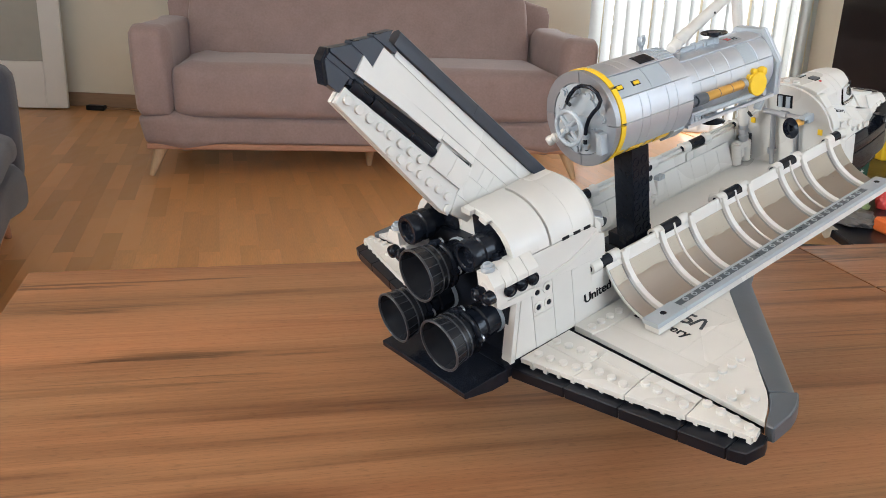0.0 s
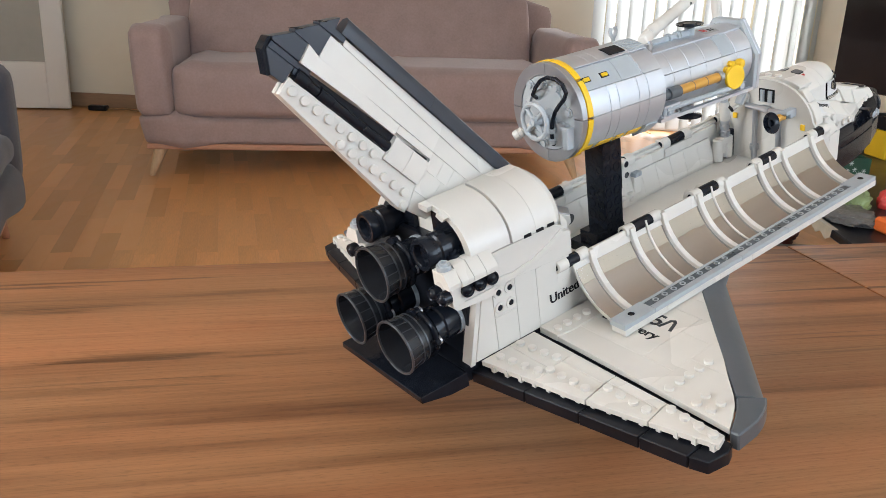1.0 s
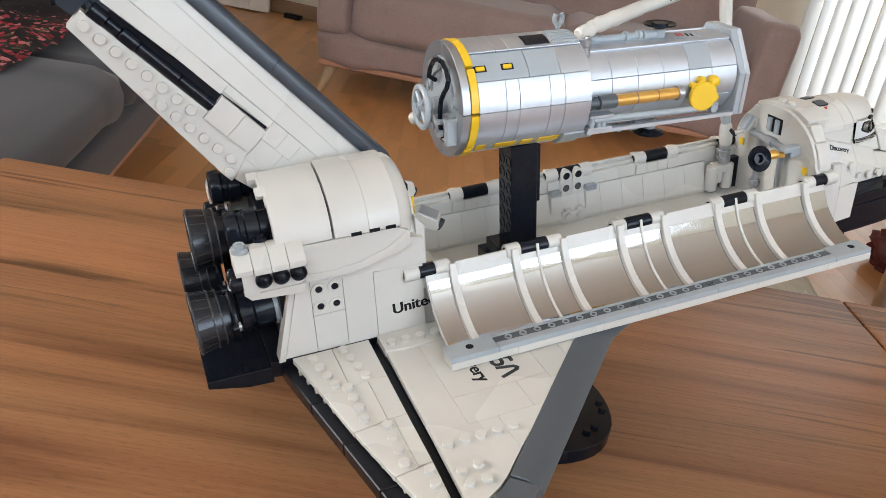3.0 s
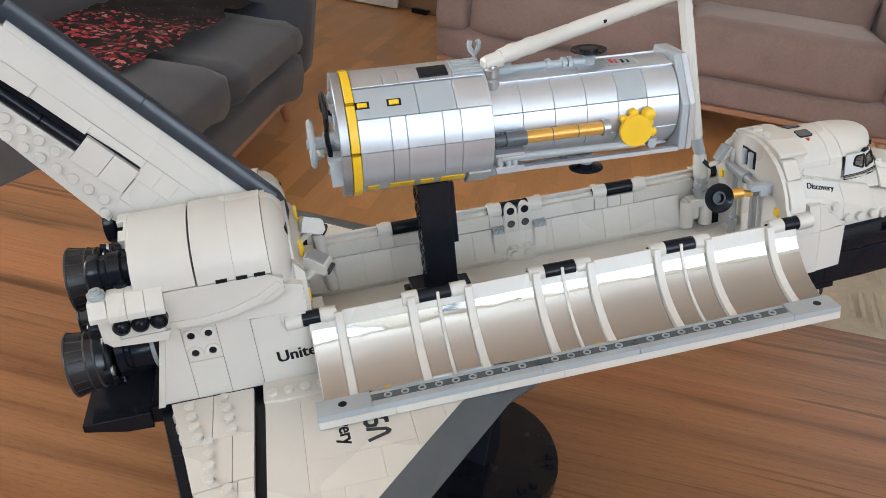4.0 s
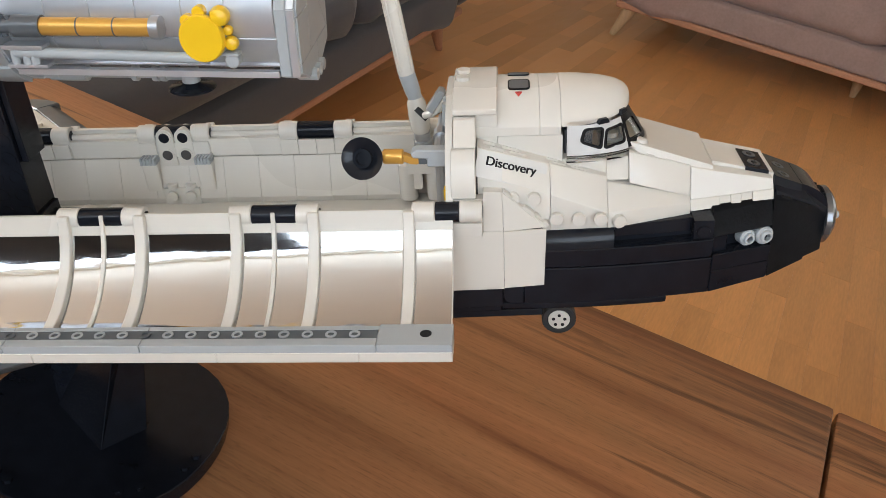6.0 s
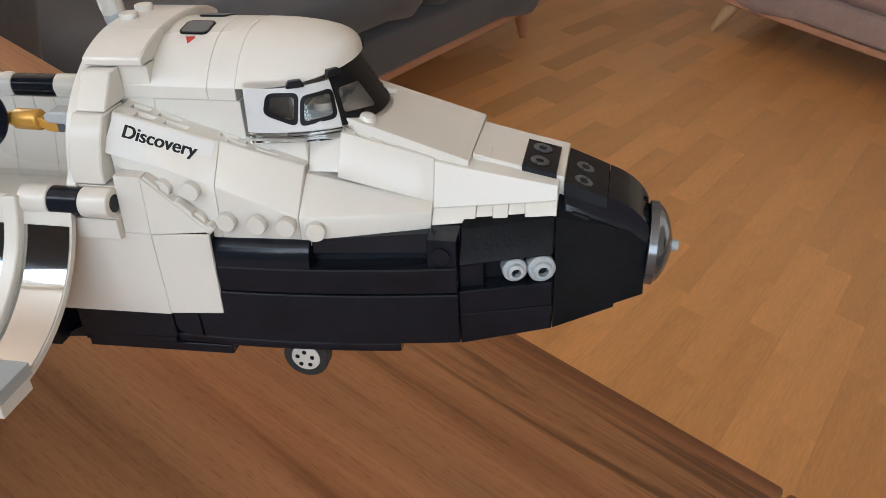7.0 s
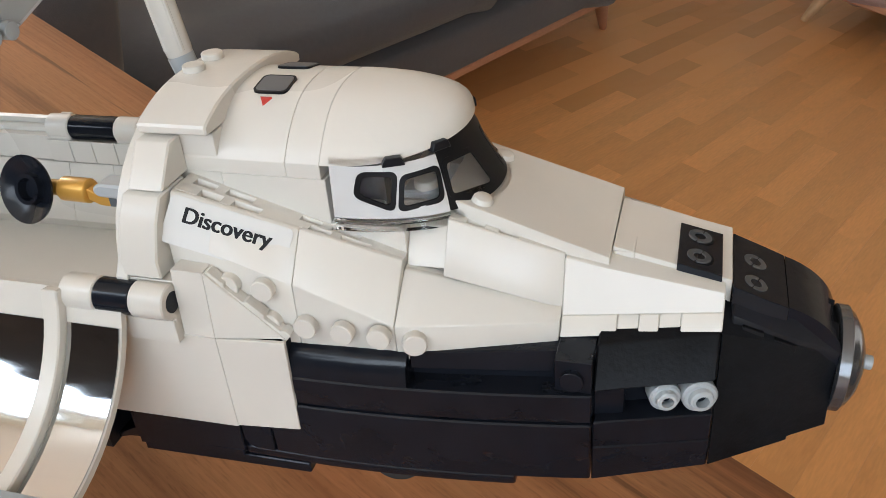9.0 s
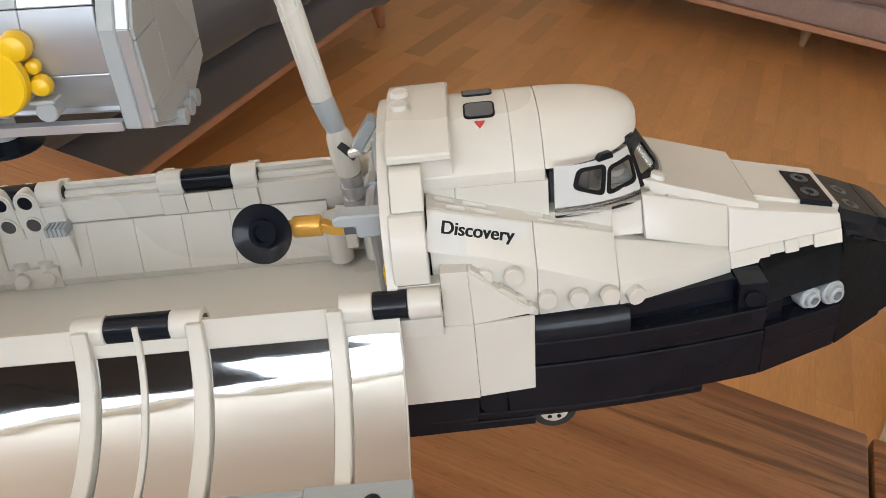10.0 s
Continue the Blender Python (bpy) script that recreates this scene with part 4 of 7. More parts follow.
def brow(k, n=28):
    """Height of the dome's lower edge round the front."""
    return 23.5 + 2.3 * math.sin(math.pi * k / n) ** 2


rows = [[(x, y, brow(k)) for k, (x, y) in enumerate(plan(102.6, 127.9, 20.6))]]
for h in (0.03, 0.15, 0.3, 0.45, 0.58, 0.7, 0.8, 0.88, 0.94, 0.98, 0.998):
    rows.append([(x, y, brow(k) + (34.4 - brow(k)) * h) for k, (x, y) in enumerate(plan(102.6, 102.6 + 25.8 * (1 - h ** 4) ** 0.5, 20.6 * (1 - h) ** 0.385))])
loft(bm, rows)
part("cabin_dome", bm, WHITE, shuttle, bevel=0)


def on_canopy(a, v, off=0.2):
    """A point of the canopy: a in degrees round the front, v from bottom to top."""
    a = radians(a + 9 * (v - 0.5) * math.sin(radians(2 * a)))
    return Vector((104.6 + (31 - 7.2 * v + off) * curve_sign(math.sin(a)), -(21.3 - 0.9 * v + off) * curve_sign(math.cos(a)), 11.2 + 11.3 * v))


# black blocks paint the dark of recesses in the dome's edge
for a in (26, 53, 127, 154):
    p = on_canopy(a, 1.07 + 0.16 * math.sin(radians(a)) ** 2, 0.0)
    bm = bmesh.new()
    loft(bm, [[(-w, -1.6, z), (w, -1.6, z), (w, d, z), (-w, d, z)] for w, d, z in ((2.3, 0.42, 0.0), (2.0, 0.34, 0.9), (1.5, 0.0, 1.8))])
    part("notch", bm, MATTBLACK, shuttle, bevel=0.15, turn=Matrix.Translation(p) @ pose(0, 0, 0, 0, 0, a))
# canopy: a clear band with printed window borders
bm = bmesh.new()
loft(bm, [[on_canopy(a, v, off) for a in range(0, 181, 4)] for v, off in ((1.25, 0), (0.5, 0), (0, 0), (0, -1.4), (0.5, -1.4), (1.25, -1.4))], caps=False, closed=False)
canopy = part("canopy", bm, CLEAR, shuttle, "clear plastic canopy", bevel=0)
bm = bmesh.new()
loft(bm, [[on_canopy(a, v, off) for a in range(0, 181, 4)] for v, off in ((0.11, 0.25), (0.10, 0.7), (-0.10, 0.8), (-0.12, 0.2), (-0.10, -0.9), (0.08, -0.9))], caps=False, closed=False)
part("rim", bm, CLEAR, canopy, "clear foot rim", bevel=0)


def offset_quad(pts, d):
    """A convex polygon in (degrees, height), moved outward by d millimetres."""
    flat_pts = [Vector((a * 0.4, v * 11.3)) for a, v in pts]
    c = sum(flat_pts, Vector((0, 0))) / len(flat_pts)
    lines = []
    for p, q in zip(flat_pts, flat_pts[1:] + flat_pts[:1]):
        n = Vector(((q - p).y, -(q - p).x)).normalized()
        if n.dot(p - c) < 0:
            n = -n
        lines.append((p + n * d, (q - p).normalized()))
    res = []
    for (p, u), (q, w) in zip(lines[-1:] + lines[:-1], lines):
        k = ((q - p).x * w.y - (q - p).y * w.x) / (u.x * w.y - u.y * w.x)
        res.append(p + u * k)
    return [(p.x / 0.4, p.y / 11.3) for p in res]


def soft_corners(pts, r, n=6):
    """The polygon with its corners rounded, r millimetres back along each side."""
    res = []
    for i, p in enumerate(pts):
        p, before, after = (Vector((q[0] * 0.4, q[1] * 11.3)) for q in (p, pts[i - 1], pts[(i + 1) % len(pts)]))
        a, b = p + (before - p).normalized() * r, p + (after - p).normalized() * r
        for k in range(n + 1):
            t = k / n
            q = a * (1 - t) ** 2 + p * 2 * t * (1 - t) + b * t ** 2
            res.append((q.x / 0.4, q.y / 11.3))
    return res


def inside(a, v, pts):
    hit = False
    for (x0, y0), (x1, y1) in zip(pts, pts[1:] + pts[:1]):
        if (y0 > v) != (y1 > v) and a < (x1 - x0) * (v - y0) / (y1 - y0) + x0:
            hit = not hit
    return hit


def canopy_sheet(name, mat, a0, a1, v0, v1, off, holes):
    """A printed sheet on the canopy with its window openings left free."""
    bm, na, nv, grid = bmesh.new(), int(abs(a1 - a0) * 1.6), 26, {}
    for i in range(na + 1):
        for j in range(nv + 1):
            grid[i, j] = bm.verts.new(on_canopy(a0 + (a1 - a0) * i / na, v0 + (v1 - v0) * j / nv, off))
    for i in range(na):
        for j in range(nv):
            if not any(inside(a0 + (a1 - a0) * (i + 0.5) / na, v0 + (v1 - v0) * (j + 0.5) / nv, h) for h in holes):
                bm.faces.new((grid[i, j], grid[i + 1, j], grid[i + 1, j + 1], grid[i, j + 1]))
    for v in [v for v in bm.verts if not v.link_faces]:
        bm.verts.remove(v)
    bmesh.ops.solidify(bm, geom=bm.faces[:], thickness=0.12)
    return part(name, bm, mat, shuttle, bevel=0)


def window_border(quad, width, off):
    """A black border with round corners round one window."""
    inner, outer = soft_corners(quad, 1.1), soft_corners(offset_quad(quad, width), 1.7)
    bm = bmesh.new()
    rings = [[on_canopy(a + (c - a) * k / 3, v + (d - v) * k / 3, o) for (a, v), (c, d) in zip(inner, outer)] for k, o in ((0, off - 0.3), (0, off), (1, off), (2, off), (3, off), (3, off - 0.3))]
    loft(bm, rings, caps=False)
    return part("window_frame", bm, INK, shuttle, bevel=0)


for flip in (False, True):
    def turn_over(pts):
        return [(180 - a, v) for a, v in pts] if flip else pts
    side_panes = [turn_over(q) for q in ([(12, 0.92), (24.6, 0.89), (22.6, 0.36), (10, 0.58)], [(30, 0.81), (47, 0.85), (46, 0.40), (28.4, 0.33)])]
    front_pane = turn_over([(54, 0.90), (77, 0.86), (80, 0.28), (53, 0.39)])
    lo, hi = (180, 130.4) if flip else (0, 49.6)
    canopy_sheet("window_sticker", STICKER, lo, hi, 0.12, 1.1, 0.2, [offset_quad(q, 0.5) for q in side_panes])
    for quad in side_panes:
        window_border(quad, 0.95, 0.38)
    canopy_sheet("windshield_print", INK, *((130.3, 90) if flip else (49.7, 90)), 0.13, 1.3, 0.22, [offset_quad(front_pane, 0.5)])
    window_border(front_pane, 1.0, 0.36)
block("cockpit", DARKGREY, shuttle, 104, 114, -15.5, 15.5, 8, 20)
block("cockpit_floor", WHITE, shuttle, 114.1, 128, -14, 14, 9, 13.6)
for y in (-13.6, -5.2, 3.2, 10.4):
    block("console", GREY, shuttle, 116.5, 125, y, y + 5.4, 13.7, 15.6, bevel=0.4)
    one_stud(shuttle, 121, y + 2.7, 15.6)
for side in BOTH:
    block("cockpit_ledge", WHITE, shuttle, 105, 114, *sorted((-side * 15.6, -side * 18.4)), 9, 14.6, bevel=0.4)

for side in BOTH:
    bm = bmesh.new()
    turned(bm, (132.2, -side * 10.4, 11.6), (0.3, 0, 1), [(0, 2.4), (1.4, 2.4), (2.2, 1.9), (2.6, 0.8)], 16)
    part("foot_stud", bm, WHITE, shuttle, bevel=0)
# roof hatches: dark round-cornered panes with black borders
for y in (-5.4, 6.4):
    zz = 23.6 + 10.8 * (1 - abs(y / 20.5) ** 2.6)
    slope_deg = -math.degrees(math.atan(10.8 * 2.6 / 20.5 * abs(y / 20.5) ** 1.6)) * (1 if y > 0 else -1)
    m = Matrix.Translation((87.8, y, zz)) @ pose(0, 0, 0, slope_deg, 0, 0)
    bm = bmesh.new()
    prism(bm, rounded_box(4.0, 3.5, 1.5), -0.3, 0.22, "z")
    hatch = part("overhead_window", bm, INK, shuttle, "dark overhead window", bevel=0, turn=m)
    bm = bmesh.new()
    prism(bm, rounded_box(3.5, 3.0, 1.2), 0.2, 0.3, "z")
    part("pane", bm, GREYINK, hatch, bevel=0, turn=m)
bm = bmesh.new()
prism(bm, [(86.4, -10.0), (89.0, -10.0), (87.6, -11.8)], 29.0, 33.1, "z")
part("red_triangle", bm, RED, shuttle, bevel=0, turn=pose(0, 0, 0, 0, 0, 0))

# bay front bulkhead
bm = bmesh.new()
outline = [(-38, -34), (38, -34), (38, 4)] + [(36.4 * math.sin(radians(a)), 1.5 + 32.4 * math.cos(radians(a))) for a in range(80, -81, -8)] + [(-38, 4)]
prism(bm, outline, 61.5, 64.2, "x")
part("bulkhead", bm, WHITE, shuttle)
for side in BOTH:
    bm = bmesh.new()
    prism(bm, [(-side * s, z) for s, z in ((20.4, 28.6), (24.4, 28.6), (30.6, 20.4), (20.4, 20.4))], 64.4, 72.4, "x")
    part("collar_brick", bm, WHITE, shuttle, bevel=0.35)
    bm = bmesh.new()
    prism(bm, [(-side * s, z) for s, z in ((22, 20.0), (31.4, 20.0), (34.6, 15.5), (37.6, 8.4), (37.6, 4.2), (22, 4.2))], 63.4, 72.2, "x")
    part("cabin_collar", bm, WHITE, shuttle, bevel=0.35)
    block("socket", YELLOW, shuttle, 60.3, 61.6, *sorted((-side * 27, -side * 30.4)), 0, 4.4)
block("rear_window", INK, shuttle, 61.0, 61.7, -4.5, 8.5, 17, 27, bevel=0.1)
for y in (-1.2, 5.2):
    bm = bmesh.new()
    cyl(bm, (60.6, y, 17.4), (60.6, y, 26), 1.7, n=12)
    part("crank", bm, GREY, shuttle, bevel=0)
bm = bmesh.new()
cyl(bm, (61.6, 19.0, 17.0), (61.6, 19.0, 21.6), 2.4, n=14)
box(bm, 59.2, 61.8, 17, 23, 13.4, 17.0)
part("knob", bm, WHITE, shuttle, bevel=0.3)
for y in (9, -11):
    bm = bmesh.new()
    cyl(bm, (58, y, -30), (58, y, 12), 2.0, n=10)
    cyl(bm, (58, y, -21), (58, y, -17), 3.4, n=10)
    part("post", bm, GUNMETAL, shuttle, bevel=0)
bm = bmesh.new()
cyl(bm, (58, 17, 13), (58, -17, 11.5), 2.3, n=10)
cyl(bm, (58, 3, 12.5), (58, -3, 12.2), 3.2, n=10)
part("cross_bar", bm, GUNMETAL, shuttle, bevel=0)
# dish antenna on its gold arm
bm = bmesh.new()
prism(bm, [(54.2, 9.9), (61.4, 9.9), (61.4, 16.4), (50.4, 16.6), (48.6, 15.8), (48.4, 14.4), (49.4, 13.4), (54.2, 13.2)], -23, -17.5, "y")
part("bracket", bm, GREY, shuttle, bevel=0.5)
# dark block fills the bracket's opening, in place of its shade
block("bracket_hole_fill", DARKGREY, shuttle, 51.0, 54.4, -21.6, -18.4, 10.6, 13.1, bevel=0)
bm = bmesh.new()
turned(bm, (34.5, -19.6, 13.2), (1, -0.02, -0.01), [(0, 1.8), (3.4, 1.9), (3.5, 2.6), (3.9, 2.8), (10.6, 2.8), (11.0, 2.5), (11.1, 1.4)], 18)
prism(bm, [(45.2, 14.4), (46.6, 14.0), (47.8, 13.3), (49.4, 13.2), (51.0, 13.6), (51.4, 13.0), (51.3, 10.8), (50.4, 10.3), (48.0, 10.5), (46.4, 11.2), (45.2, 11.8)], -21.4, -18.2, "y")
part("antenna_arm", bm, GOLD, shuttle, "pearl gold arm", bevel=0.2)
bm = bmesh.new()
turned(bm, (31.0, -19.0, 12.4), Vector((-0.10, -0.92, 0.36)), [(k, r * 1.1) for k, r in ((0, 2.0), (1.2, 2.8), (2.2, 5.4), (3.8, 7.0), (4.4, 7.1), (3.4, 5.6), (2.6, 3.4), (4.2, 3.2), (4.2, 2.3), (2.2, 2.1))], 36)
part("dish_antenna", bm, BLACK, shuttle, "black round dish antenna", bevel=0)

# the bay: floor, walls, panels, ledges
block("bay_floor", WHITE, shuttle, -190, 62, -38, 38, -34, -31)
for side in BOTH:
    bm = bmesh.new()
    prism(bm, [(-side * 36.5, -34), (-side * 38, -34), (-side * 38, -5.4), (-side * 36.5, -5.4)], -190, 64, "x")
    part("bay_wall", bm, WHITE, shuttle)
    for k in range(15):
        x = -187 + 16.0 * k
        if 36 < x + 8 < 60 and side < 0:
            continue
        bm = bmesh.new()
        prism(bm, [(-side * 31, -31), (-side * 36.4, -31), (-side * 36.4, -10.2), (-side * 35.0, -10.2), (-side * 30.0, -28)], x + 0.03, x + 15.97, "x")
        part("bay_panel", bm, WHITE, shuttle)
    for k, (xa, xb) in enumerate(((-190, -144), (-112, -80), (-48, -16), (16, 46))):
        block("ledge", WHITE, shuttle, xa, xb, *sorted((-side * 35.5, -side * 40.2)), -9.8, -1.8)
    # hinges: black barrels between white knuckles
    for k, xc in enumerate((-188, -128, -64, 0, 62)):
        half = 8 if 0 < k < 4 else 4.2
        z = 0.0
        bm = bmesh.new()
        cyl(bm, (xc - half, -side * 39, z), (xc + half, -side * 39, z), 3.75, n=18)
        part("hinge_barrel", bm, BLACK, shuttle, "black hinge barrel")
        for xa, xb in ((xc - half - 8.2, xc - half - 0.1), (xc + half + 0.1, xc + half + 8.2)):
            bm = bmesh.new()
            cyl(bm, (xa, -side * 39, z), (xb, -side * 39, z), 3.95, n=18)
            box(bm, xa, xb, *sorted((-side * 35.6, -side * 39.5)), z - 5, z + 1.5)
            knuckle = part("hinge_knuckle", bm, WHITE, shuttle, bevel=0.3)
            xe = xb if xb > xc else xa
            # black disc on the knuckle's end paints the dark of its bore
            bm = bmesh.new()
            cyl(bm, (xe - 0.12, -side * 39, z), (xe + 0.12, -side * 39, z), 2.3, n=14)
            part("bore", bm, BLACK, knuckle, bevel=0)
        block("hinge_plate", WHITE, shuttle, xc - half - 8, xc + half + 8, *sorted((-side * 35.2, -side * 40.1)), -9.8, -4.2)
        if side < 0:
            for j in range(4):
                block("tile", WHITE, shuttle, xc - 16 + 8 * j + 0.1, xc - 8 + 8 * j - 0.1, 34.3, 35.1, -9.6, -2.6)

# payload bay doors hanging open
for side in BOTH:
    bay_door = block("bay_door", GREY, shuttle, -192.4, 64.4, *sorted((-side * 75, -side * 83)), -28.0, -25.4, label="open payload bay door with a mirrored inside and white ribs")

    def arc(r, a):
        return 79.5 + r * math.cos(radians(a)), 10.5 + r * math.sin(radians(a))

    bm = bmesh.new()
    steps = [192 + 76 * k / 14 for k in range(15)]
    sec = [arc(39.0, a) for a in steps] + [arc(40.6, a) for a in reversed(steps)]
    prism(bm, [(-side * s, z) for s, z in sec], -189.5, 64.0, "x")
    part("shell", bm, WHITE, bay_door, bevel=0)
    panes = ((-188.8, -177.4), (-172.6, -142.4), (-137.6, -127.6), (-125.6, -113.9), (-109.1, -79.4), (-74.6, -64.2), (-62.2, -51.2), (-46.4, -15.9), (-11.1, -1.0), (1.0, 12.2), (17.0, 46.2), (51.0, 63.6))
    for xa, xb in panes:
        bm = bmesh.new()
        foil = [203 + 64 * k / 16 for k in range(17)]
        sec = [arc(38.55, a) for a in foil] + [arc(38.9, a) for a in reversed(foil)]
        prism(bm, [(-side * s, z) for s, z in sec], xa, xb, "x")
        part("mirror_panel", bm, MIRROR, bay_door, "mirror foil on the inside", bevel=0)
    for xa in (-175, -140, -111.5, -77, -48.8, -13.5, 14.6, 48.6):
        bm = bmesh.new()
        sec = [arc(36.6, a) for a in steps] + [arc(39.2, a) for a in reversed(steps)]
        prism(bm, [(-side * s, z) for s, z in sec], xa - 2.0, xa + 2.0, "x")
        part("rib", bm, WHITE, bay_door, bevel=0.3)
    for xa in (-126.6, -63.2, 0.0):
        bm = bmesh.new()
        sec = [arc(37.9, a) for a in steps] + [arc(39.2, a) for a in reversed(steps)]
        prism(bm, [(-side * s, z) for s, z in sec], xa - 0.8, xa + 0.8, "x")
        part("thin_rib", bm, WHITE, bay_door, bevel=0.2)
    for xa, xb in ((-176, -144), (-112, -80), (-48, -16), (16, 50)):
        bm = bmesh.new()
        cyl(bm, (xa, -side * 39.6, -1.2), (xb, -side * 39.6, -1.2), 1.55, n=10)
        part("hinge_bar", bm, WHITE, bay_door, bevel=0)
        block("hinge_lip", WHITE, bay_door, xa, xb, *sorted((-side * 39.6, -side * 41.4)), -6.2, -2.2)
    # outer rail: white tiles below, grey plates above with a dark studded strip
    for xa, xb in ((-193, -158), (-158, -110), (-110, -78), (-78, -14), (-14, 34), (34, 64.8)):
        block("rail_tile", WHITE, bay_door, xa + 0.08, xb - 0.03, *sorted((-side * 73.4, -side * 84)), -31.4, -27.6)
    for xa, xb in ((-193, -168), (40, 64.8)):
        block("rail_plate", GREY, bay_door, xa, xb, *sorted((-side * 72, -side * 83.6)), -28.0, -24.6)
        # black disc on the plate paints the shade of the rail's hole
        bm = bmesh.new()
        xh = xa + 12 if xa < 0 else xb - 9
        cyl(bm, (xh, -side * 77.4, -24.8), (xh, -side * 77.4, -24.52), 2.0, n=14)
        part("hole", bm, BLACK, bay_door, bevel=0)
    for xa, xb in ((-167.8, -88), (-87.8, -40), (-39.8, 39.8)):
        block("rail_edge", GREY, bay_door, xa, xb, *sorted((-side * 79.6, -side * 83.6)), -28.0, -24.6)
        block("rail_edge", GREY, bay_door, xa, xb, *sorted((-side * 72.4, -side * 74.4)), -25.5, -24.9)
    bm = bmesh.new()
    box(bm, -167.6, 39.6, *sorted((-side * 74.5, -side * 79.5)), -25.5, -25.1)
    strip = part("dark_strip", bm, DARKGREY, bay_door, bevel=0)
    for k in range(25):
        x = -160 + 8 * k
        bm = bmesh.new()
        ring_band(bm, (x, -side * 77, -25.2), (0, 0, 1), 1.15, 1.9, 0.55, 14)
        part("hollow_stud", bm, GREY if k not in (9, 15) else DARKGREY, strip, bevel=0)

# ---- shuttle, aft part ----
for side in BOTH:
    # rear side walls in panels
    aft = [(-253, 12), (-264, -32), (-247.8, -32), (-247.8, 12)]
    bm = bmesh.new()
    prism(bm, aft, *sorted((-side * 34, -side * 39.8)), "y")
    part("aft_panel", bm, WHITE, shuttle)
    for xa, xb, za, zb in ((-247.6, -231.7, -32, -11.2), (-231.5, -216, -32, 11), (-215.8, -190, -32, 6), (-247.6, -231.7, -11, 10.5)):
        block("aft_panel", WHITE, shuttle, xa, xb, *sorted((-side * 34, -side * 40)), za, zb)
    for x in (-243.6, -235.6):
        for z in (3.4, -6.2):
            bm = bmesh.new()
            ring_band(bm, (x, -side * 39.8, z), (0, -side, 0), 1.9, 3.6, 0.75, 18)
            hole = part("pin_hole", bm, WHITE, shuttle, bevel=0.1)
            # flat black disc for the shade inside the pin hole
            bm = bmesh.new()
            cyl(bm, (x, -side * 39.9, z), (x, -side * 40.2, z), 1.75, n=16)
            part("bore", bm, BLACK, hole, bevel=0)
    bm = bmesh.new()
    prism(bm, [(-264.2, -34), (-253, 12), (-256, 12), (-267.5, -34)], *sorted((-side * 31, -side * 39)), "y")
    part("aft_fairing", bm, WHITE, shuttle)
    # engine pod: two curved shells, a lower band, a domed front

    def pod_curve(grow=0.0, s0=9.0):
        pts = []
        for k in range(9):
            a = radians(90 - 88 * k / 8)
            pts.append((s0 + (44.5 + grow - s0) * math.cos(a) ** 0.9, 30 + (26.5 + grow) * math.sin(a) ** 0.95))
        return pts

    for xa, xb, g in ((-261.4, -234.9, 0.0), (-233.9, -217.05, 0.7), (-217.0, -201.4, 0.7)):
        bm = bmesh.new()
        outer = pod_curve(g)
        inner = [(9 + (s - 9) * 0.86, 29 + (z - 29) * 0.87) for s, z in outer]
        prism(bm, [(-side * s, z) for s, z in outer + inner[::-1]], xa, xb, "x")
        part("pod_shell", bm, WHITE, shuttle)
    # serrated rear edge of the pod
    bm = bmesh.new()
    prism(bm, [(-side * s, z) for s, z in [(9 + (s - 9) * 0.8, 29 + (z - 29) * 0.82) for s, z in pod_curve()] + [(9, 24)]], -259, -206, "x")
    part("pod_core", bm, BLACK, shuttle)
    curve = pod_curve()
    for k in range(4):
        back = (0, 3.4, 1.2, 4.2, 1.0, 2.6, 0, 1.4)[k]
        pair = curve[k:k + 2]
        under = [(9 + (s - 9) * 0.88, 29 + (z - 29) * 0.89) for s, z in pair]
        bm = bmesh.new()
        prism(bm, [(-side * s, z) for s, z in pair + under[::-1]], -261.4 - 4.6 + back, -261.45, "x")
        part("pod_tooth", bm, WHITE, shuttle, bevel=0)
    bm = bmesh.new()
    prism(bm, [(-258, 12.5), (-258, 30.6), (-204, 30.6), (-197, 27), (-197, 20), (-205, 16), (-240, 12.5)], *sorted((-side * 30, -side * 44.8)), "y")
    part("pod_band", bm, WHITE, shuttle)
    bm = bmesh.new()
    lowc = [(-250, 12), (-236, 11.2), (-222, 12.6), (-208, 17), (-198, 24), (-199.5, 26.5), (-210, 20.5), (-223, 16.5), (-236, 15), (-250, 15.6)]
    prism(bm, lowc, *sorted((-side * 40, -side * 45.5)), "y")
    part("pod_bow", bm, WHITE, shuttle)
    bm = bmesh.new()
    prism(bm, [(-250, 9), (-188.8, 5.6), (-188.8, 20), (-197, 22), (-206, 19), (-222, 15.6), (-250, 14)], *sorted((-side * 33, -side * 41.4)), "y")
    part("pod_under", bm, WHITE, shuttle)
    # ink blocks paint the dark of the notches along the pod
    for x in (-226, -217, -209):
        block("pod_notch", INK, shuttle, x, x + 5, *sorted((-side * 44.4, -side * 45.6)), 30.7, 32.4, bevel=0)
    bm = bmesh.new()
    rows = []
    for k in range(6):
        u = k / 5
        rows.append([(-201.2 + 11.0 * math.sin(u * 1.5), -side * (9 + (s - 9) * math.cos(u * 1.15)), 22 + (z - 22) * math.cos(u * 1.0)) for s, z in pod_curve(-0.8) + [(40, 20), (9, 20)]])
    loft(bm, rows)
    part("pod_front", bm, WHITE, shuttle, bevel=0)
    bm = bmesh.new()
    box(bm, -196, -191.2, *sorted((-side * 13, -side * 28)), 40, 44)
    part("pod_slit", bm, BLACK, shuttle, bevel=0.3)
    # thruster pod at the tail
    block("rcs_body", WHITE, shuttle, -272, -252, *sorted((-side * 38, -side * 47)), 13, 26)
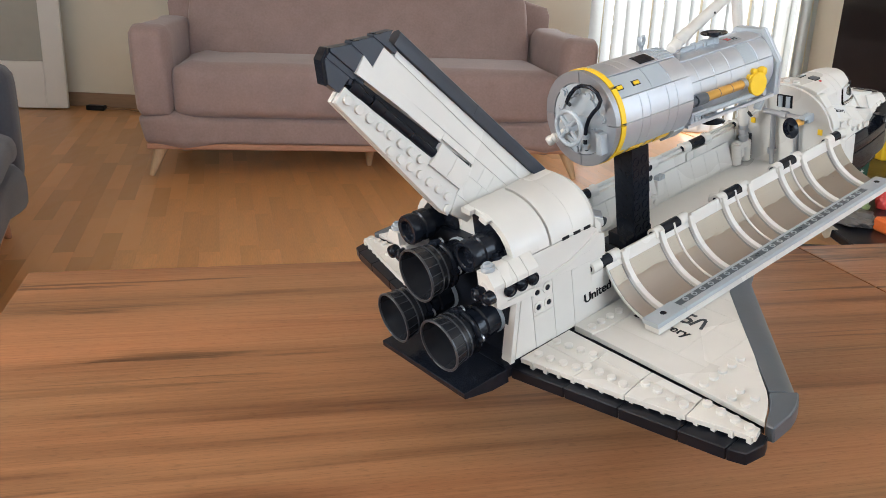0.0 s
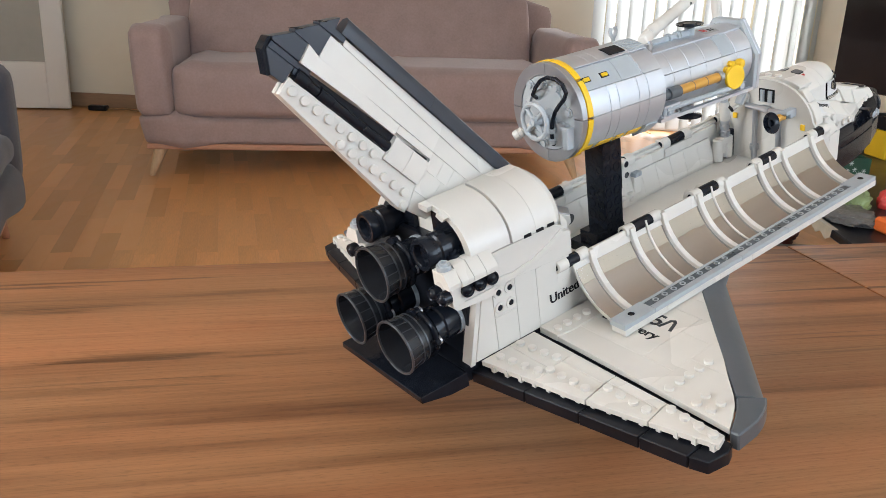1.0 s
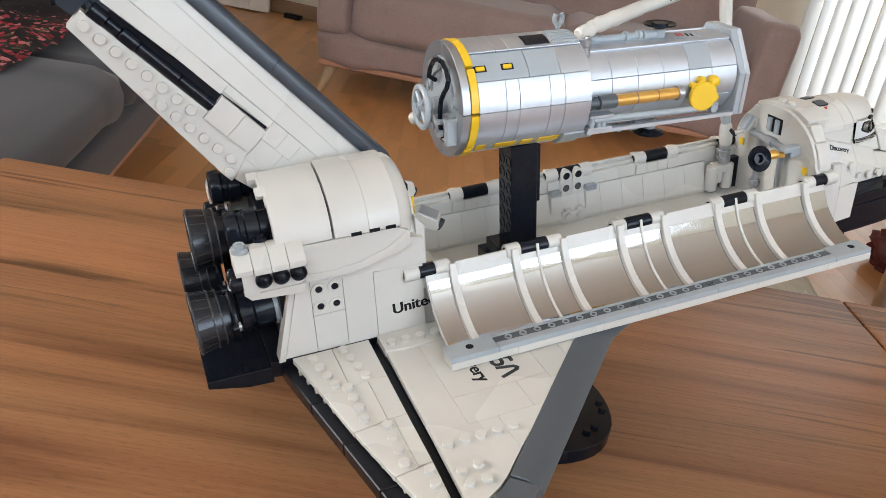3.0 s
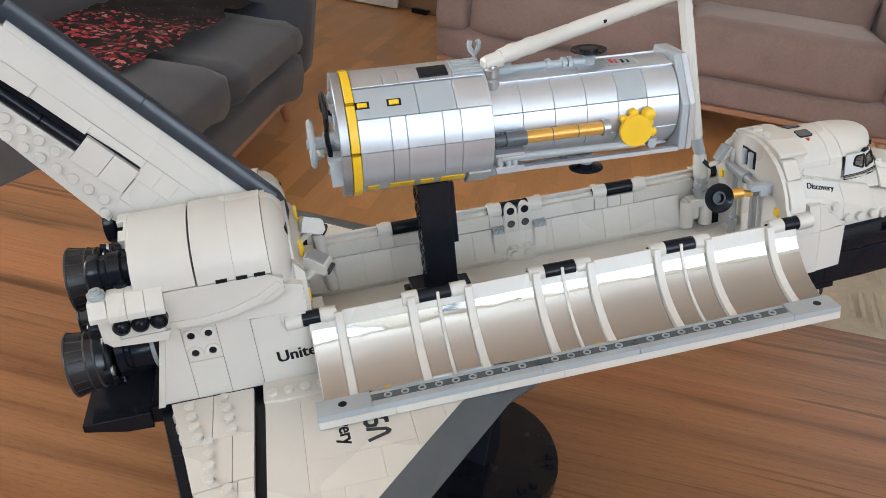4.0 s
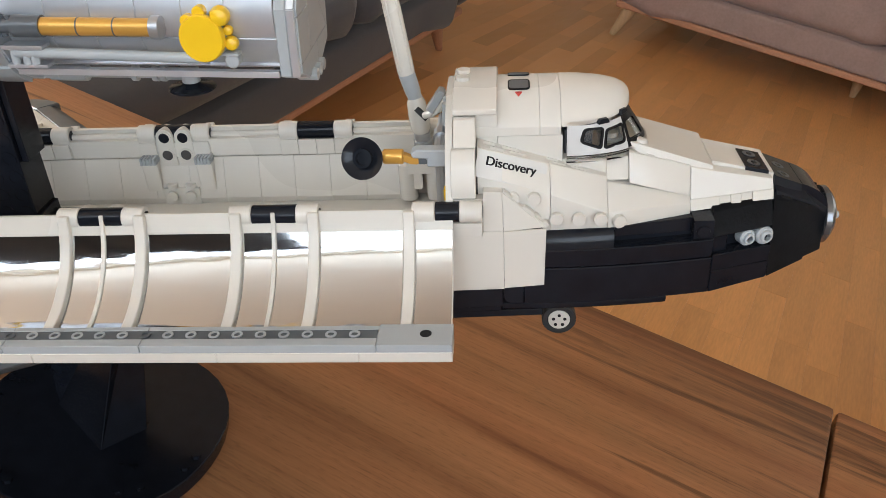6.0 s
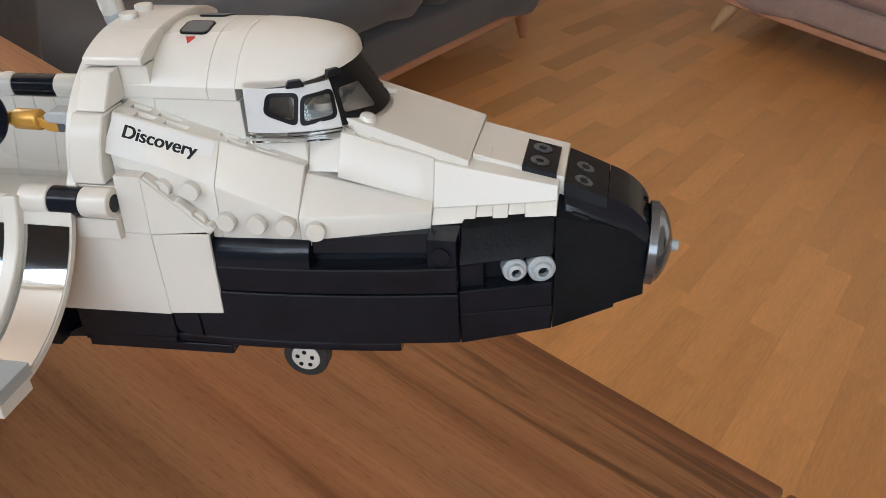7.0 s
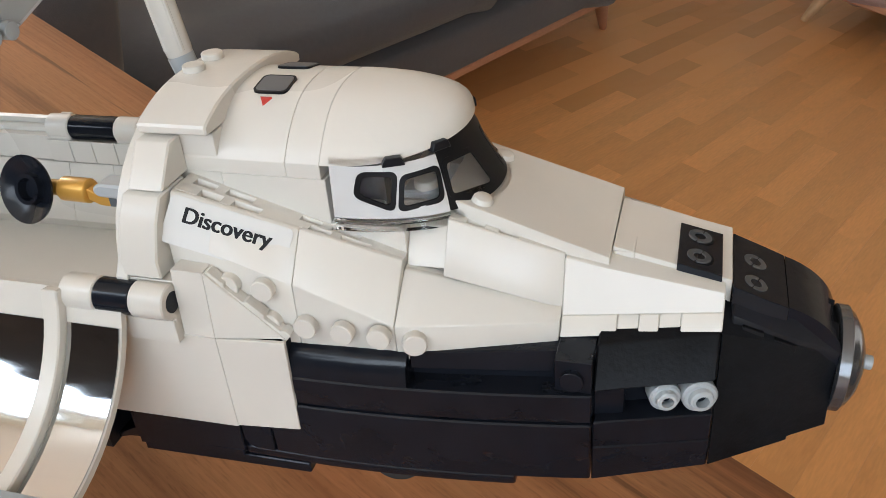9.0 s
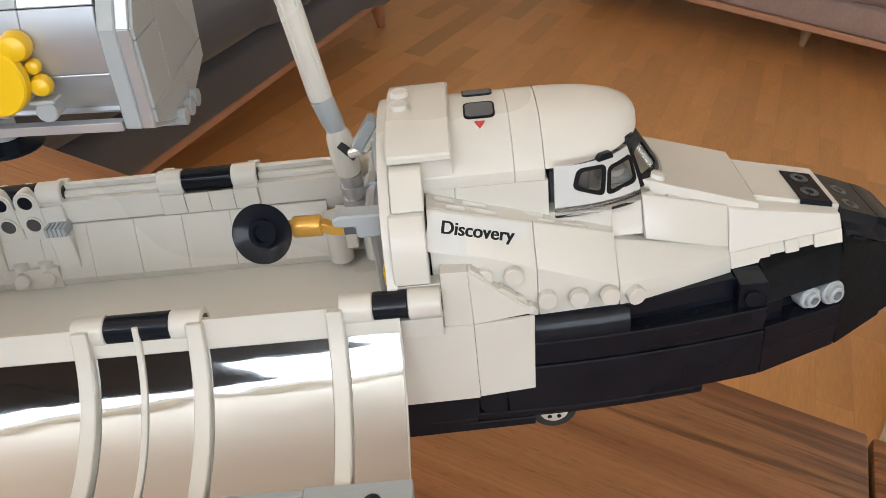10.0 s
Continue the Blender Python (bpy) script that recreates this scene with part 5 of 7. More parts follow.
    for k, x in enumerate((-273.5, -265.4, -257.3)):
        bm = bmesh.new()
        prism(bm, [(-side * 38, 25), (-side * 50.5, 23.5), (-side * 50.5, 26.5), (-side * 44, 34), (-side * 38, 34)], x, x + 7.9, "x")
        part("rcs_slope", bm, WHITE, shuttle)
        bm = bmesh.new()
        turned(bm, (x + 4, -side * 45.5, 19.8), (0, -side, 0), [(0, 3.9), (4.2, 3.9), (4.9, 3.4), (4.3, 2.7), (5.1, 2.1), (5.6, 1.2), (5.7, 0.3)], 18)
        part("rcs_nozzle", bm, BLACK, shuttle, bevel=0)
    bm = bmesh.new()
    prism(bm, [(-279, 12.6), (-250, 12.6), (-252, 7.8), (-276, 9.4)], *sorted((-side * 37, -side * 47)), "y")
    part("rcs_keel", bm, WHITE, shuttle)
    bm = bmesh.new()
    turned(bm, (-277.5, -side * 42, 33), (0, 0, 1), [(0, 3.9), (2.4, 3.9), (2.4, 2.5), (4.0, 2.5), (4.0, 1.6), (2.8, 1.5)], 18)
    part("round_plate", bm, GREY, shuttle, "light grey round plate", bevel=0)
    bm = bmesh.new()
    prism(bm, [(-side * 37, 24.2), (-side * 50, 24.2), (-side * 50, 26.5), (-side * 46, 32.8), (-side * 37, 32.8)], -281.5, -273.7, "x")
    part("rcs_arm", bm, WHITE, shuttle)
    for s in (36.5, 44.5):
        bm = bmesh.new()
        turned(bm, (-279, -side * s, 18.5), (-1, 0, 0), [(0, 3.9), (4.6, 3.9), (5.3, 3.4), (4.7, 2.7), (5.5, 2.1), (6.0, 1.2), (6.1, 0.3)], 18)
        part("rcs_nozzle", bm, BLACK, shuttle, bevel=0)
    block("rcs_arm", WHITE, shuttle, -279, -271.6, *sorted((-side * 34, -side * 48)), 12.7, 24.0)
    for x in (-267, -259):
        bm = bmesh.new()
        turned(bm, (x, -side * 35.5, 33.2), (0, 0, 1), [(0, 3.9), (2.6, 3.9), (2.6, 2.4), (4.2, 2.4), (4.2, 1.6), (3.0, 1.5)], 16)
        part("round_plate", bm, BLACK, shuttle, bevel=0)
    # orbital engine: stacked black discs
    bm = bmesh.new()
    turned(bm, (-281, -side * 27, 37), (1, 0, 0), [(3.5, 2.5), (3.5, 5.4), (0.6, 6.2), (0, 7.2), (0, 8.6), (1, 9.2), (5.4, 9.2), (6.2, 8.2), (8.2, 8.2), (9, 9.2), (14.6, 9.2), (15.4, 7.6), (24, 7.2)], 28)
    part("orbital_engine", bm, BLACK, shuttle, "black round engine of stacked discs", bevel=0)

block("aft_bulkhead", MATTBLACK, shuttle, -262, -254, -34, 34, -34, 30)
block("pod_bridge", MATTBLACK, shuttle, -262, -205, -30, 30, 14, 34)
block("pod_bridge_top", WHITE, shuttle, -256, -199, -12.5, 12.5, 30, 54.4)
for side in BOTH:
    # grey ink blocks stand for the dark inside the deck's small slots
    for x in (-228, -220, -212):
        block("deck_notch", GREYINK, shuttle, x, x + 5, *sorted((-side * 9.4, -side * 12.6)), 54.2, 56.6, bevel=0)
bm = bmesh.new()
prism(bm, [(-191.5, -34), (-191.5, 30), (-186.8, 24), (-186.8, -34)], -37, 37, "y")
part("bay_aft_wall", bm, WHITE, shuttle)
bm = bmesh.new()
prism(bm, [(-36, 20), (-30, 38), (-12, 46), (12, 46), (30, 38), (36, 20)], -197, -190.6, "x")
part("bay_aft_arch", bm, WHITE, shuttle)
for side in BOTH:
    for y, z in ((20, 27), (27, 4)):
        block("yellow_strip", YELLOW, shuttle, -187.6, -186.1, *sorted((-side * y, -side * (y + 1.2))), z - 6, z + 6)
    block("panel_box", WHITE, shuttle, -186.6, -181, *sorted((-side * 24, -side * 34)), -24, 2)
for side, yy, turn_z in ((1, 24, -28), (-1, 17, 12)):
    m = Matrix.Translation((-180, -side * yy, 21)) @ pose(0, 0, 0, 18 * side, 22, turn_z) @ Matrix.Scale(0.9, 4)
    bm = bmesh.new()
    prism(bm, [(-7, -4.2), (6, -4.2), (7.5, -1), (5, 4.2), (-7, 4.2)], -4.2, 4.2, "y")
    lampbox = part("floodlight", bm, WHITE, shuttle, "small white floodlight with a grey top", turn=m)
    bm = bmesh.new()
    box(bm, -6.5, 4.6, -3.6, 3.6, 4.2, 5.0)
    part("tile", bm, GUNMETAL, lampbox, turn=m)
    bm = bmesh.new()
    turned(bm, (6.4, 0, -1), (1, 0, -0.25), [(0, 3.4), (2.2, 3.6), (2.4, 2.6), (1.0, 2.2)], 18)
    part("lens", bm, TYRE, lampbox, bevel=0, turn=m)
    bm = bmesh.new()
    cyl(bm, (-187, -side * yy, 14), (-180, -side * yy, 19), 2.0, n=10)
    part("stalk", bm, WHITE, shuttle, bevel=0)
m = Matrix.Translation((55.2, 20, 19.4)) @ pose(0, 0, 0, 0, -55, 0)
bm = bmesh.new()
prism(bm, [(-5.2, -1.4), (4.6, -1.4), (5.4, 0.0), (4.6, 1.8), (-5.2, 1.8)], -2.8, 2.8, "y")
lampbox = part("floodlight", bm, GREY, shuttle, "small grey floodlight", turn=m, bevel=0.3)
bm = bmesh.new()
box(bm, -5.0, 5.2, -2.6, 2.6, -3.2, -1.5)
part("housing", bm, WHITE, lampbox, turn=m, bevel=0.4)
bm = bmesh.new()
cyl(bm, (49.6, 23.0, 11.6), (53.4, 20.2, 13.6), 1.5, n=10)
cyl(bm, (53.0, 20.2, 13.6), (60.4, 19.6, 17.8), 1.4, n=10)
part("floodlight_stalk", bm, WHITE, shuttle, bevel=0)
# boom stowed on the aft port wall
bm = bmesh.new()
turned(bm, (-174, 31, -26), (-0.1, -0.1, 1), [(0, 3.6), (6, 3.6), (6.5, 3.0), (34, 3.0), (34.5, 3.7), (38, 3.7)], 14)
part("stowed_boom", bm, WHITE, shuttle, bevel=0)
bm = bmesh.new()
turned(bm, (-177.8, 27.2, 12), (-0.1, -0.1, 1), [(0, 3.9), (4, 3.9), (5, 3.3)], 14)
part("boom_ring", bm, GREY, shuttle, bevel=0)

# main engines
for (y, z) in ((0, 23), (-22.5, -10.5), (22.5, -10.5)):
    base = Vector((-262, y * 0.93, z * 0.95 + 1))
    tip = Vector((-296.5 if y == 0 else -303, y, z))
    way = (tip - base).normalized()
    bm = bmesh.new()
    turned(bm, tip - way * 17.5, way, [(0, 10.5), (0.2, 12.2), (5, 13.4), (5.2, 13.9), (8.4, 14.3), (8.6, 14.1), (16.6, 15.6), (17.5, 15.7), (17.5, 14.9), (9, 13.3), (3, 11.4), (2.2, 4.0), (7, 3.6), (7, 2.4), (3, 2.2)], 36)
    bell = part("engine_bell", bm, BELL, shuttle, "dark grey engine bell", bevel=0)
    bm = bmesh.new()
    turned(bm, base, way, [(-2, 9.6), (3, 10.4), (12, 10.8), (13, 9.8), (15, 9.8), (15.4, 11.4), (19.2, 11.4)], 28)
    part("throat", bm, BLACK, bell, bevel=0)
    _, a, b = basis(way)
    bm = bmesh.new()
    ringpts = [tip - way * 18.6 + 12.9 * (math.cos(2 * math.pi * k / 28) * a + math.sin(2 * math.pi * k / 28) * b) for k in range(29)]
    tube(bm, ringpts, 1.8, 10)
    part("ring_pipe", bm, BLACK, bell, bevel=0)
    for k in range(4):
        d = math.cos(math.pi / 4 + math.pi / 2 * k) * a + math.sin(math.pi / 4 + math.pi / 2 * k) * b
        bm = bmesh.new()
        cyl(bm, tip - way * 20.8 + d * 13.4, tip - way * 16 + d * 14.4, 2.1, n=12)
        clip = part("clip", bm, BLACK, bell, bevel=0)
        bm = bmesh.new()
        ring_band(bm, tip - way * 20.4 + d * 13.5, way, 2.0, 2.5, 1.2, 14)
        part("clip_ring", bm, GUNMETAL, clip, bevel=0)
    for k in range(18):
        d = math.cos(2 * math.pi * k / 18) * a + math.sin(2 * math.pi * k / 18) * b
        bm = bmesh.new()
        cyl(bm, tip - way * 8.4 + d * 14.0, tip - way * 1.0 + d * 15.35, 0.36, n=5)
        part("bell_seam", bm, BELLRIM, bell, bevel=0)
    bm = bmesh.new()
    ring_band(bm, tip - way * 0.9, way, 14.7, 16.0, 1.2, 44)
    part("rim", bm, BELLRIM, bell, bevel=0.25)
    for back, r in ((9.3, 14.55), (13.2, 14.0)):
        bm = bmesh.new()
        ring_band(bm, tip - way * back, way, r - 0.8, r + 0.15, 0.8, 40)
        part("band", bm, BELLRIM, bell, bevel=0)
    bm = bmesh.new()
    turned(bm, base + way * 0.5, way, [(0, 10.9), (2.4, 11.1)], 24)
    part("collar", bm, GREY, bell, bevel=0)
# body flap
bm = bmesh.new()
prism(bm, [(-303, -34), (-271.4, -34), (-271.4, -43), (-284, -42.4), (-303, -37.8)], -40.8, 40.8, "y")
part("body_flap", bm, BLACK, shuttle, "black body flap below the engines", bevel=0.3)
bm = bmesh.new()
prism(bm, [(-271.2, -33.4), (-258, -33.2), (-258, -44), (-271.2, -42)], -38, 38, "y")
part("flap_hinge", bm, MATTBLACK, shuttle)

# ---- wings ----
for side in BOTH:
    z0 = -32.0

    def flat(name, mat, pts, za, zb, label="", bevel=0.22):
        bm = bmesh.new()
        prism(bm, [(x, -side * out(s)) for x, s in pts], za, zb, "z")
        return part(name, bm, mat, shuttle, label, bevel)

    def out(s):
        """Span, widened outward from the wing's root."""
        return 40 + (s - 40) * 1.035

    # fixed wing in plates and tiles
    flat("wing_tile", WHITE, [(-216.4, 50), (-217.8, 119), (-200.34, 119), (-200.34, 50)], z0 - 3.2, z0, bevel=0.1)
    flat("wing_tile", WHITE, [(-200.26, 56), (-200.26, 100), (-151.84, 100), (-151.84, 56)], z0 - 3.2, z0, bevel=0.1)
    flat("wing_tile", WHITE, [(-151.76, 56), (-151.76, 109.6), (-136.54, 94.6), (-136.54, 56)], z0 - 3.2, z0, bevel=0.1)
    flat("wing_tile", WHITE, [(-136.46, 56), (-136.46, 94.4), (-128, 85.4), (-95, 58)], z0 - 3.2, z0, bevel=0.1)
    flat("wing_tile", WHITE, [(-200.26, 100.08), (-200.26, 118.96), (-168.34, 118.96), (-168.34, 100.08)], z0 - 3.2, z0, bevel=0.1)
    flat("wing_tile", WHITE, [(-168.26, 100.08), (-168.26, 118.96), (-161.8, 118.96), (-151.84, 109.7), (-151.84, 100.08)], z0 - 3.2, z0, bevel=0.1)
    tipw = flat("wing_wedge", WHITE, [(-217.8, 119.06), (-219.4, 165.4), (-211, 161.4), (-203.6, 157.2), (-197.8, 152.6), (-186.34, 141.4), (-186.34, 119.06)], z0 - 3.2, z0 + 0.1, bevel=0.1)
    outer = flat("wing_wedge", WHITE, [(-186.26, 119.06), (-186.26, 141.2), (-162.2, 119.06)], z0 - 3.2, z0 + 0.1, bevel=0.1)
    rootw = flat("wing_root", WHITE, [(-217, 40.2), (-217, 54), (-208, 56), (-90, 56), (-60, 40.2)], z0 - 3.2, z0 + 1.2)
    for x, s in ((-183, 127.8),):
        one_stud(outer, x, -side * out(s), z0)
    for x, s in ((-213.8, 127.6), (-205.9, 127.7), (-198.6, 127.8), (-214.4, 144), (-214.2, 151.8), (-206.6, 143.4), (-206.9, 152), (-190.9, 128)):
        one_stud(tipw, x, -side * out(s), z0)
    for x in (-212.4, -204.6, -196.8, -189):
        one_stud(rootw, x, -side * 50.4, z0 + 1.2)
    # black under layer
    flat("wing_under", MATTBLACK, [(-217, 38), (-217, 164), (-100, 62), (-40, 38)], z0 - 9.5, z0 - 3.4)
    # black strip added to close the gap between wing and elevons
    flat("hinge_strip", MATTBLACK, [(-223, 38.2), (-216.6, 38.2), (-216.6, 163.6), (-223, 163.6)], z0 - 9.0, z0 - 4.9)
    # grey leading edge: rounded prism along the sweep
    bm = bmesh.new()
    for_ring = []
    for (xi, si, xo, so) in ((-197.4, 157.4, -187.6, 167.8), (-150, 107.6, -139.5, 119.6), (-128, 84.8, -104, 84), (-60, 41, -30, 46)):
        for_ring.append(sy(side, (xi, si, z0 + 0.4), ((xi + xo) / 2, (si + so) / 2, z0 + 0.2), (xo - 1.5, so - 2, z0 - 2.4), (xo, so, z0 - 6), (xo - 2, so - 2, z0 - 9.8), (xi, si, z0 - 9.8)))
    loft(bm, for_ring)
    part("leading_edge", bm, DARKGREY, shuttle, "dark grey rounded leading edge", bevel=0.3)
    bm = bmesh.new()
    tip = [(-220.8, 171.0), (-211, 166.4), (-203.8, 162.4), (-197.8, 157.8), (-188.0, 168.0), (-193, 171.4), (-199, 173.8), (-206, 175.4), (-220.4, 175.6)]
    prism(bm, [(x, -side * s) for x, s in tip], z0 - 9.5, z0 + 0.2, "z")
    part("wing_tip", bm, DARKGREY, shuttle, "dark grey wing tip", bevel=0.8)
    # elevons: white wedge plates with studs over black plates
    inner = flat("elevon_plate", WHITE, [(-261, 40.4), (-241, 40.4), (-241, 74), (-254, 74)], z0 - 3.2, z0)
    flat("elevon_tile", WHITE, [(-240.8, 40.4), (-221.6, 40.4), (-222.2, 72), (-240.8, 72)], z0 - 3.2, z0)
    mid = flat("elevon_plate", WHITE, [(-254, 74.2), (-240.8, 74.2), (-240.8, 72.2), (-232, 72.2), (-232, 101.6), (-248.4, 104)], z0 - 3.2, z0)
    flat("elevon_tile", WHITE, [(-231.8, 72.2), (-222.2, 72.2), (-222.8, 101.4), (-231.8, 101.4)], z0 - 3.2, z0)
    mid2 = flat("elevon_plate", WHITE, [(-248, 104.4), (-229.6, 102), (-229.6, 134.5), (-240.4, 136)], z0 - 3.2, z0)
    flat("elevon_tile", WHITE, [(-229.5, 101.8), (-222.8, 101.8), (-223.2, 133.6), (-229.5, 134)], z0 - 3.2, z0)
    end = flat("elevon_plate", WHITE, [(-240.2, 136.4), (-223.2, 134), (-224.4, 166.5), (-231.5, 168.5)], z0 - 3.2, z0)
    for owner, pts in ((inner, [(-252, 46), (-250.4, 54), (-248.8, 62), (-247, 70)]), (inner, [(-236, 44.5), (-234.6, 52.5), (-233.2, 60.5), (-231.8, 68.5)]), (mid, [(-242.4, 74.2), (-242, 82.2), (-241.6, 90.2), (-241.6, 98.2)]), (mid2, [(-233.7, 106.2), (-234, 114.4), (-234.2, 122.6), (-234.5, 130.7)]), (end, [(-226.4, 138.6), (-227, 146.8), (-227.6, 155), (-228, 163)])):
        for x, s in pts:
            one_stud(owner, x, -side * out(s), z0)
    # notched hind edge of the white plates
    for k in range(30):
        s = 44 + 4.2 * k
        if s > 166:
            break
        x = -261 + (s - 40.4) * (29.5 / 128)
        if k % 2:
            block("edge_notch", WHITE, shuttle, x - 0.9, x + 2, *sorted((-side * (out(s) - 1.3), -side * (out(s) + 1.3))), z0 - 4.6, z0 - 0.7, bevel=0.1)
    for sa, sb in ((38, 72), (72.4, 104), (104.4, 136), (136.4, 160)):
        xa, xb = -266.6 + (sa - 40) * 0.2, -266.6 + (sb - 40) * 0.2
        flat("elevon_under", MATTBLACK, [(xa, sa), (-219.6, sa), (-221, sb), (xb, sb)], z0 - 12.2, z0 - 4.8, bevel=0.5)
    flat("elevon_under", MATTBLACK, [(-242.5, 160.4), (-221.4, 160.4), (-222, 169), (-228, 171.2), (-239.6, 169)], z0 - 12.2, z0 - 4.8, bevel=0.5)
# printed words
lettering("lettering", "United States", INK, shuttle, 0.0086, Matrix.Translation((-0.2074, -0.04030, -0.0206)) @ pose(0, 0, 0, 90, -3, 0), "black printed words")
# wing print: emblem as plain bars, and the ship's name below; read from the nose side
for side in (1,):
    zt = -31.9
    strokes = (((-172.3, 77), (-172.5, 85.5), (-171.6, 87.4), (-168.7, 87.8), (-167.7, 86.2), (-167.4, 77)), ((-165.2, 77), (-165.3, 83.2), (-163.0, 84.0), (-163.0, 86.9)), ((-172.3, 89.6), (-164.2, 91.4), (-162.9, 93.0), (-164.1, 94.4), (-172.3, 97.2)))
    emb = block("wing_emblem", PRINT, shuttle, -172.6, -163, -77.2, -75.2, zt, zt + 0.1, bevel=0, label="dark grey printed emblem of plain strokes")
    for pts in strokes:
        for (xa, ya), (xb, yb) in zip(pts, pts[1:]):
            run, bm = math.hypot(xb - xa, yb - ya), bmesh.new()
            box(bm, -0.5, run + 0.5, -1.0, 1.0, 0, 0.1)
            part("stroke", bm, PRINT, emb, bevel=0, turn=Matrix.Translation((xa, -ya, zt)) @ pose(0, 0, 0, 0, 0, math.degrees(math.atan2(ya - yb, xb - xa))))
    lettering("lettering", "Discovery", INK, shuttle, 0.0085, Matrix.Translation((-0.1856, -0.0584, zt * 0.001)) @ pose(0, 0, 0, 0, 0, -88), "black printed ship's name", length=0.038)

# ---- tail fin; a along the leading edge upward, b aft ----
E1, E2, P0 = Vector((-0.652, 0, 0.758)), Vector((-0.758, 0, -0.652)), Vector((-199, 0, 48))


def fin(name, mat, pts, h0, h1, label="", bevel=0.25, parent=None):
    bm = bmesh.new()
    loft(bm, [[P0 + E1 * a + E2 * b + Vector((0, -h, 0)) for a, b in pts] for h in (h0, h1)])
    return part(name, bm, mat, parent or shuttle, label, bevel)


def fin_skin(name, mat, pts, up=0.0, label=""):
    """A piece of both tapering faces, thin at the leading edge and full from b = 22 on."""
    for h in (1, -1):
        bm = bmesh.new()
        def at(a, b, extra):
            t = 1.4 + 2.9 * max(0.0, min(1.0, (b - 1.5) / 20.5)) + extra
            return P0 + E1 * a + E2 * b + Vector((0, -h * t, 0))
        loft(bm, [[at(a, b, -1.5) for a, b in pts], [at(a, b, up) for a, b in pts]])
        part(name, bm, mat, shuttle, label, 0.1)


fin("fin", WHITE, [(4, 5), (132, 5), (139, 10), (146, 17), (146, 24.5), (84, 23.5), (55, 22), (54, 36), (50, 48), (36, 46), (10, 30)], -2.0, 2.0, "white core of the tail fin")
fin_skin("fin_panel", WHITE, [(3.6, 1.5), (133.4, 1.8), (132.8, 5.1), (16, 9.1)], 0.5, "white tail fin panel")
fin_skin("fin_panel", WHITE, [(16, 9.14), (140.9, 4.9), (140.6, 17.0), (22, 17.5)])
fin_skin("fin_panel", WHITE, [(109.3, 17.0), (140.5, 17.2), (148.6, 15.3), (147.6, 25.0), (109.3, 23.6)], 0.9)
fin_skin("fin_panel", WHITE, [(82.2, 17.54), (109.2, 17.1), (109.2, 23.6), (82.2, 23.6)])
fin_skin("fin_panel", WHITE, [(54.5, 17.54), (82.16, 17.54), (82.16, 21.6), (54.5, 21.6)])
for a0, a1 in ((45.04, 54.4), (36.04, 45), (27.04, 36), (18, 27)):
    fin_skin("fin_tile", WHITE, [(a0, 17.54), (a1, 17.54), (a1, 27.7), (a0, 27.7)])
for a0, a1 in ((40.04, 53.6), (27.94, 40), (16, 27.9)):
    fin_skin("fin_tile", WHITE, [(a0, 27.74), (a1, 27.74), (a1, 40.1), (a0, 40.1)])
fin_skin("fin_tile", WHITE, [(33, 40.2), (53.4, 40.2), (50, 51), (36, 49)])
for a0, a1 in ((-2, 72), (72.06, 137.5)):
    bm = bmesh.new()
    sec = [(1.3, -4.0), (1.3, 4.0), (-3, 4.0), (-6.2, 2.9), (-7.4, 0), (-6.2, -2.9), (-3, -4.0)]
    loft(bm, [[P0 + E1 * a + E2 * b + Vector((0, h, 0)) for b, h in sec] for a in (a0, a1)])
    part("fin_edge", bm, SLATE, shuttle, "slate grey leading edge of the fin")
bm = bmesh.new()
loft(bm, [[P0 + E1 * a + E2 * b + Vector((0, h * w, 0)) for b, h in ((5, -4.6), (5, 4.6), (-3 + d, 4.4), (-7.4 + d, 0), (-3 + d, -4.4))] for a, d, w in ((-2.2, 0, 1.0), (-8, 2.0, 0.97), (-13, 5.5, 0.9), (-16, 9.5, 0.8))])
part("fin_edge", bm, SLATE, shuttle, "curved foot of the fin's leading edge")
fin("fin_tip", SLATE, [(133.4, 4.2), (133.6, 1.4), (140.8, 1.2), (141.8, -4.4), (149.6, 4.0), (149.2, 4.9)], -3.2, 3.2, "slate grey stepped fin tip")
fin("fin_tip", SLATE, [(141.2, 4.9), (149.4, 5.1), (157.6, 13.8), (157.3, 15.0), (148.9, 15.2), (140.8, 16.6)], -3.4, 3.4)
fin("fin_tip", SLATE, [(148.9, 15.4), (157.4, 15.2), (165.6, 23.2), (164.6, 24.5), (147.6, 24.5)], -3.6, 3.6)
fin("fin_tip", SLATE, [(139.8, 24.7), (164.5, 24.7), (164.7, 27.9), (139.8, 27.7)], -2.9, 2.9)
fin("fin_tip", SLATE, [(148.5, 28.0), (164.7, 28.1), (164.6, 29.7), (156.4, 37.6), (149.0, 37.3)], -3.6, 3.6)
fin("fin_tip", SLATE, [(139.8, 27.9), (148.3, 28.1), (147.4, 31.0), (140.4, 30.6)], -3.2, 3.2)
fin("fin_tip_edge", BLACK, [(165.7, 23.1), (167.2, 24.4), (166.4, 30.6), (157.4, 39.0), (156.3, 37.8), (164.9, 29.6)], -3.7, 3.7)
for a, b in ((149.7, 3.8), (157.8, 13.6)):
    fin("fin_tip_edge", BLACK, [(a, b), (a + 1.2, b + 0.6), (a - 2.6, b - 1.8), (a - 3.0, b - 2.8)], 0.8, 3.9)
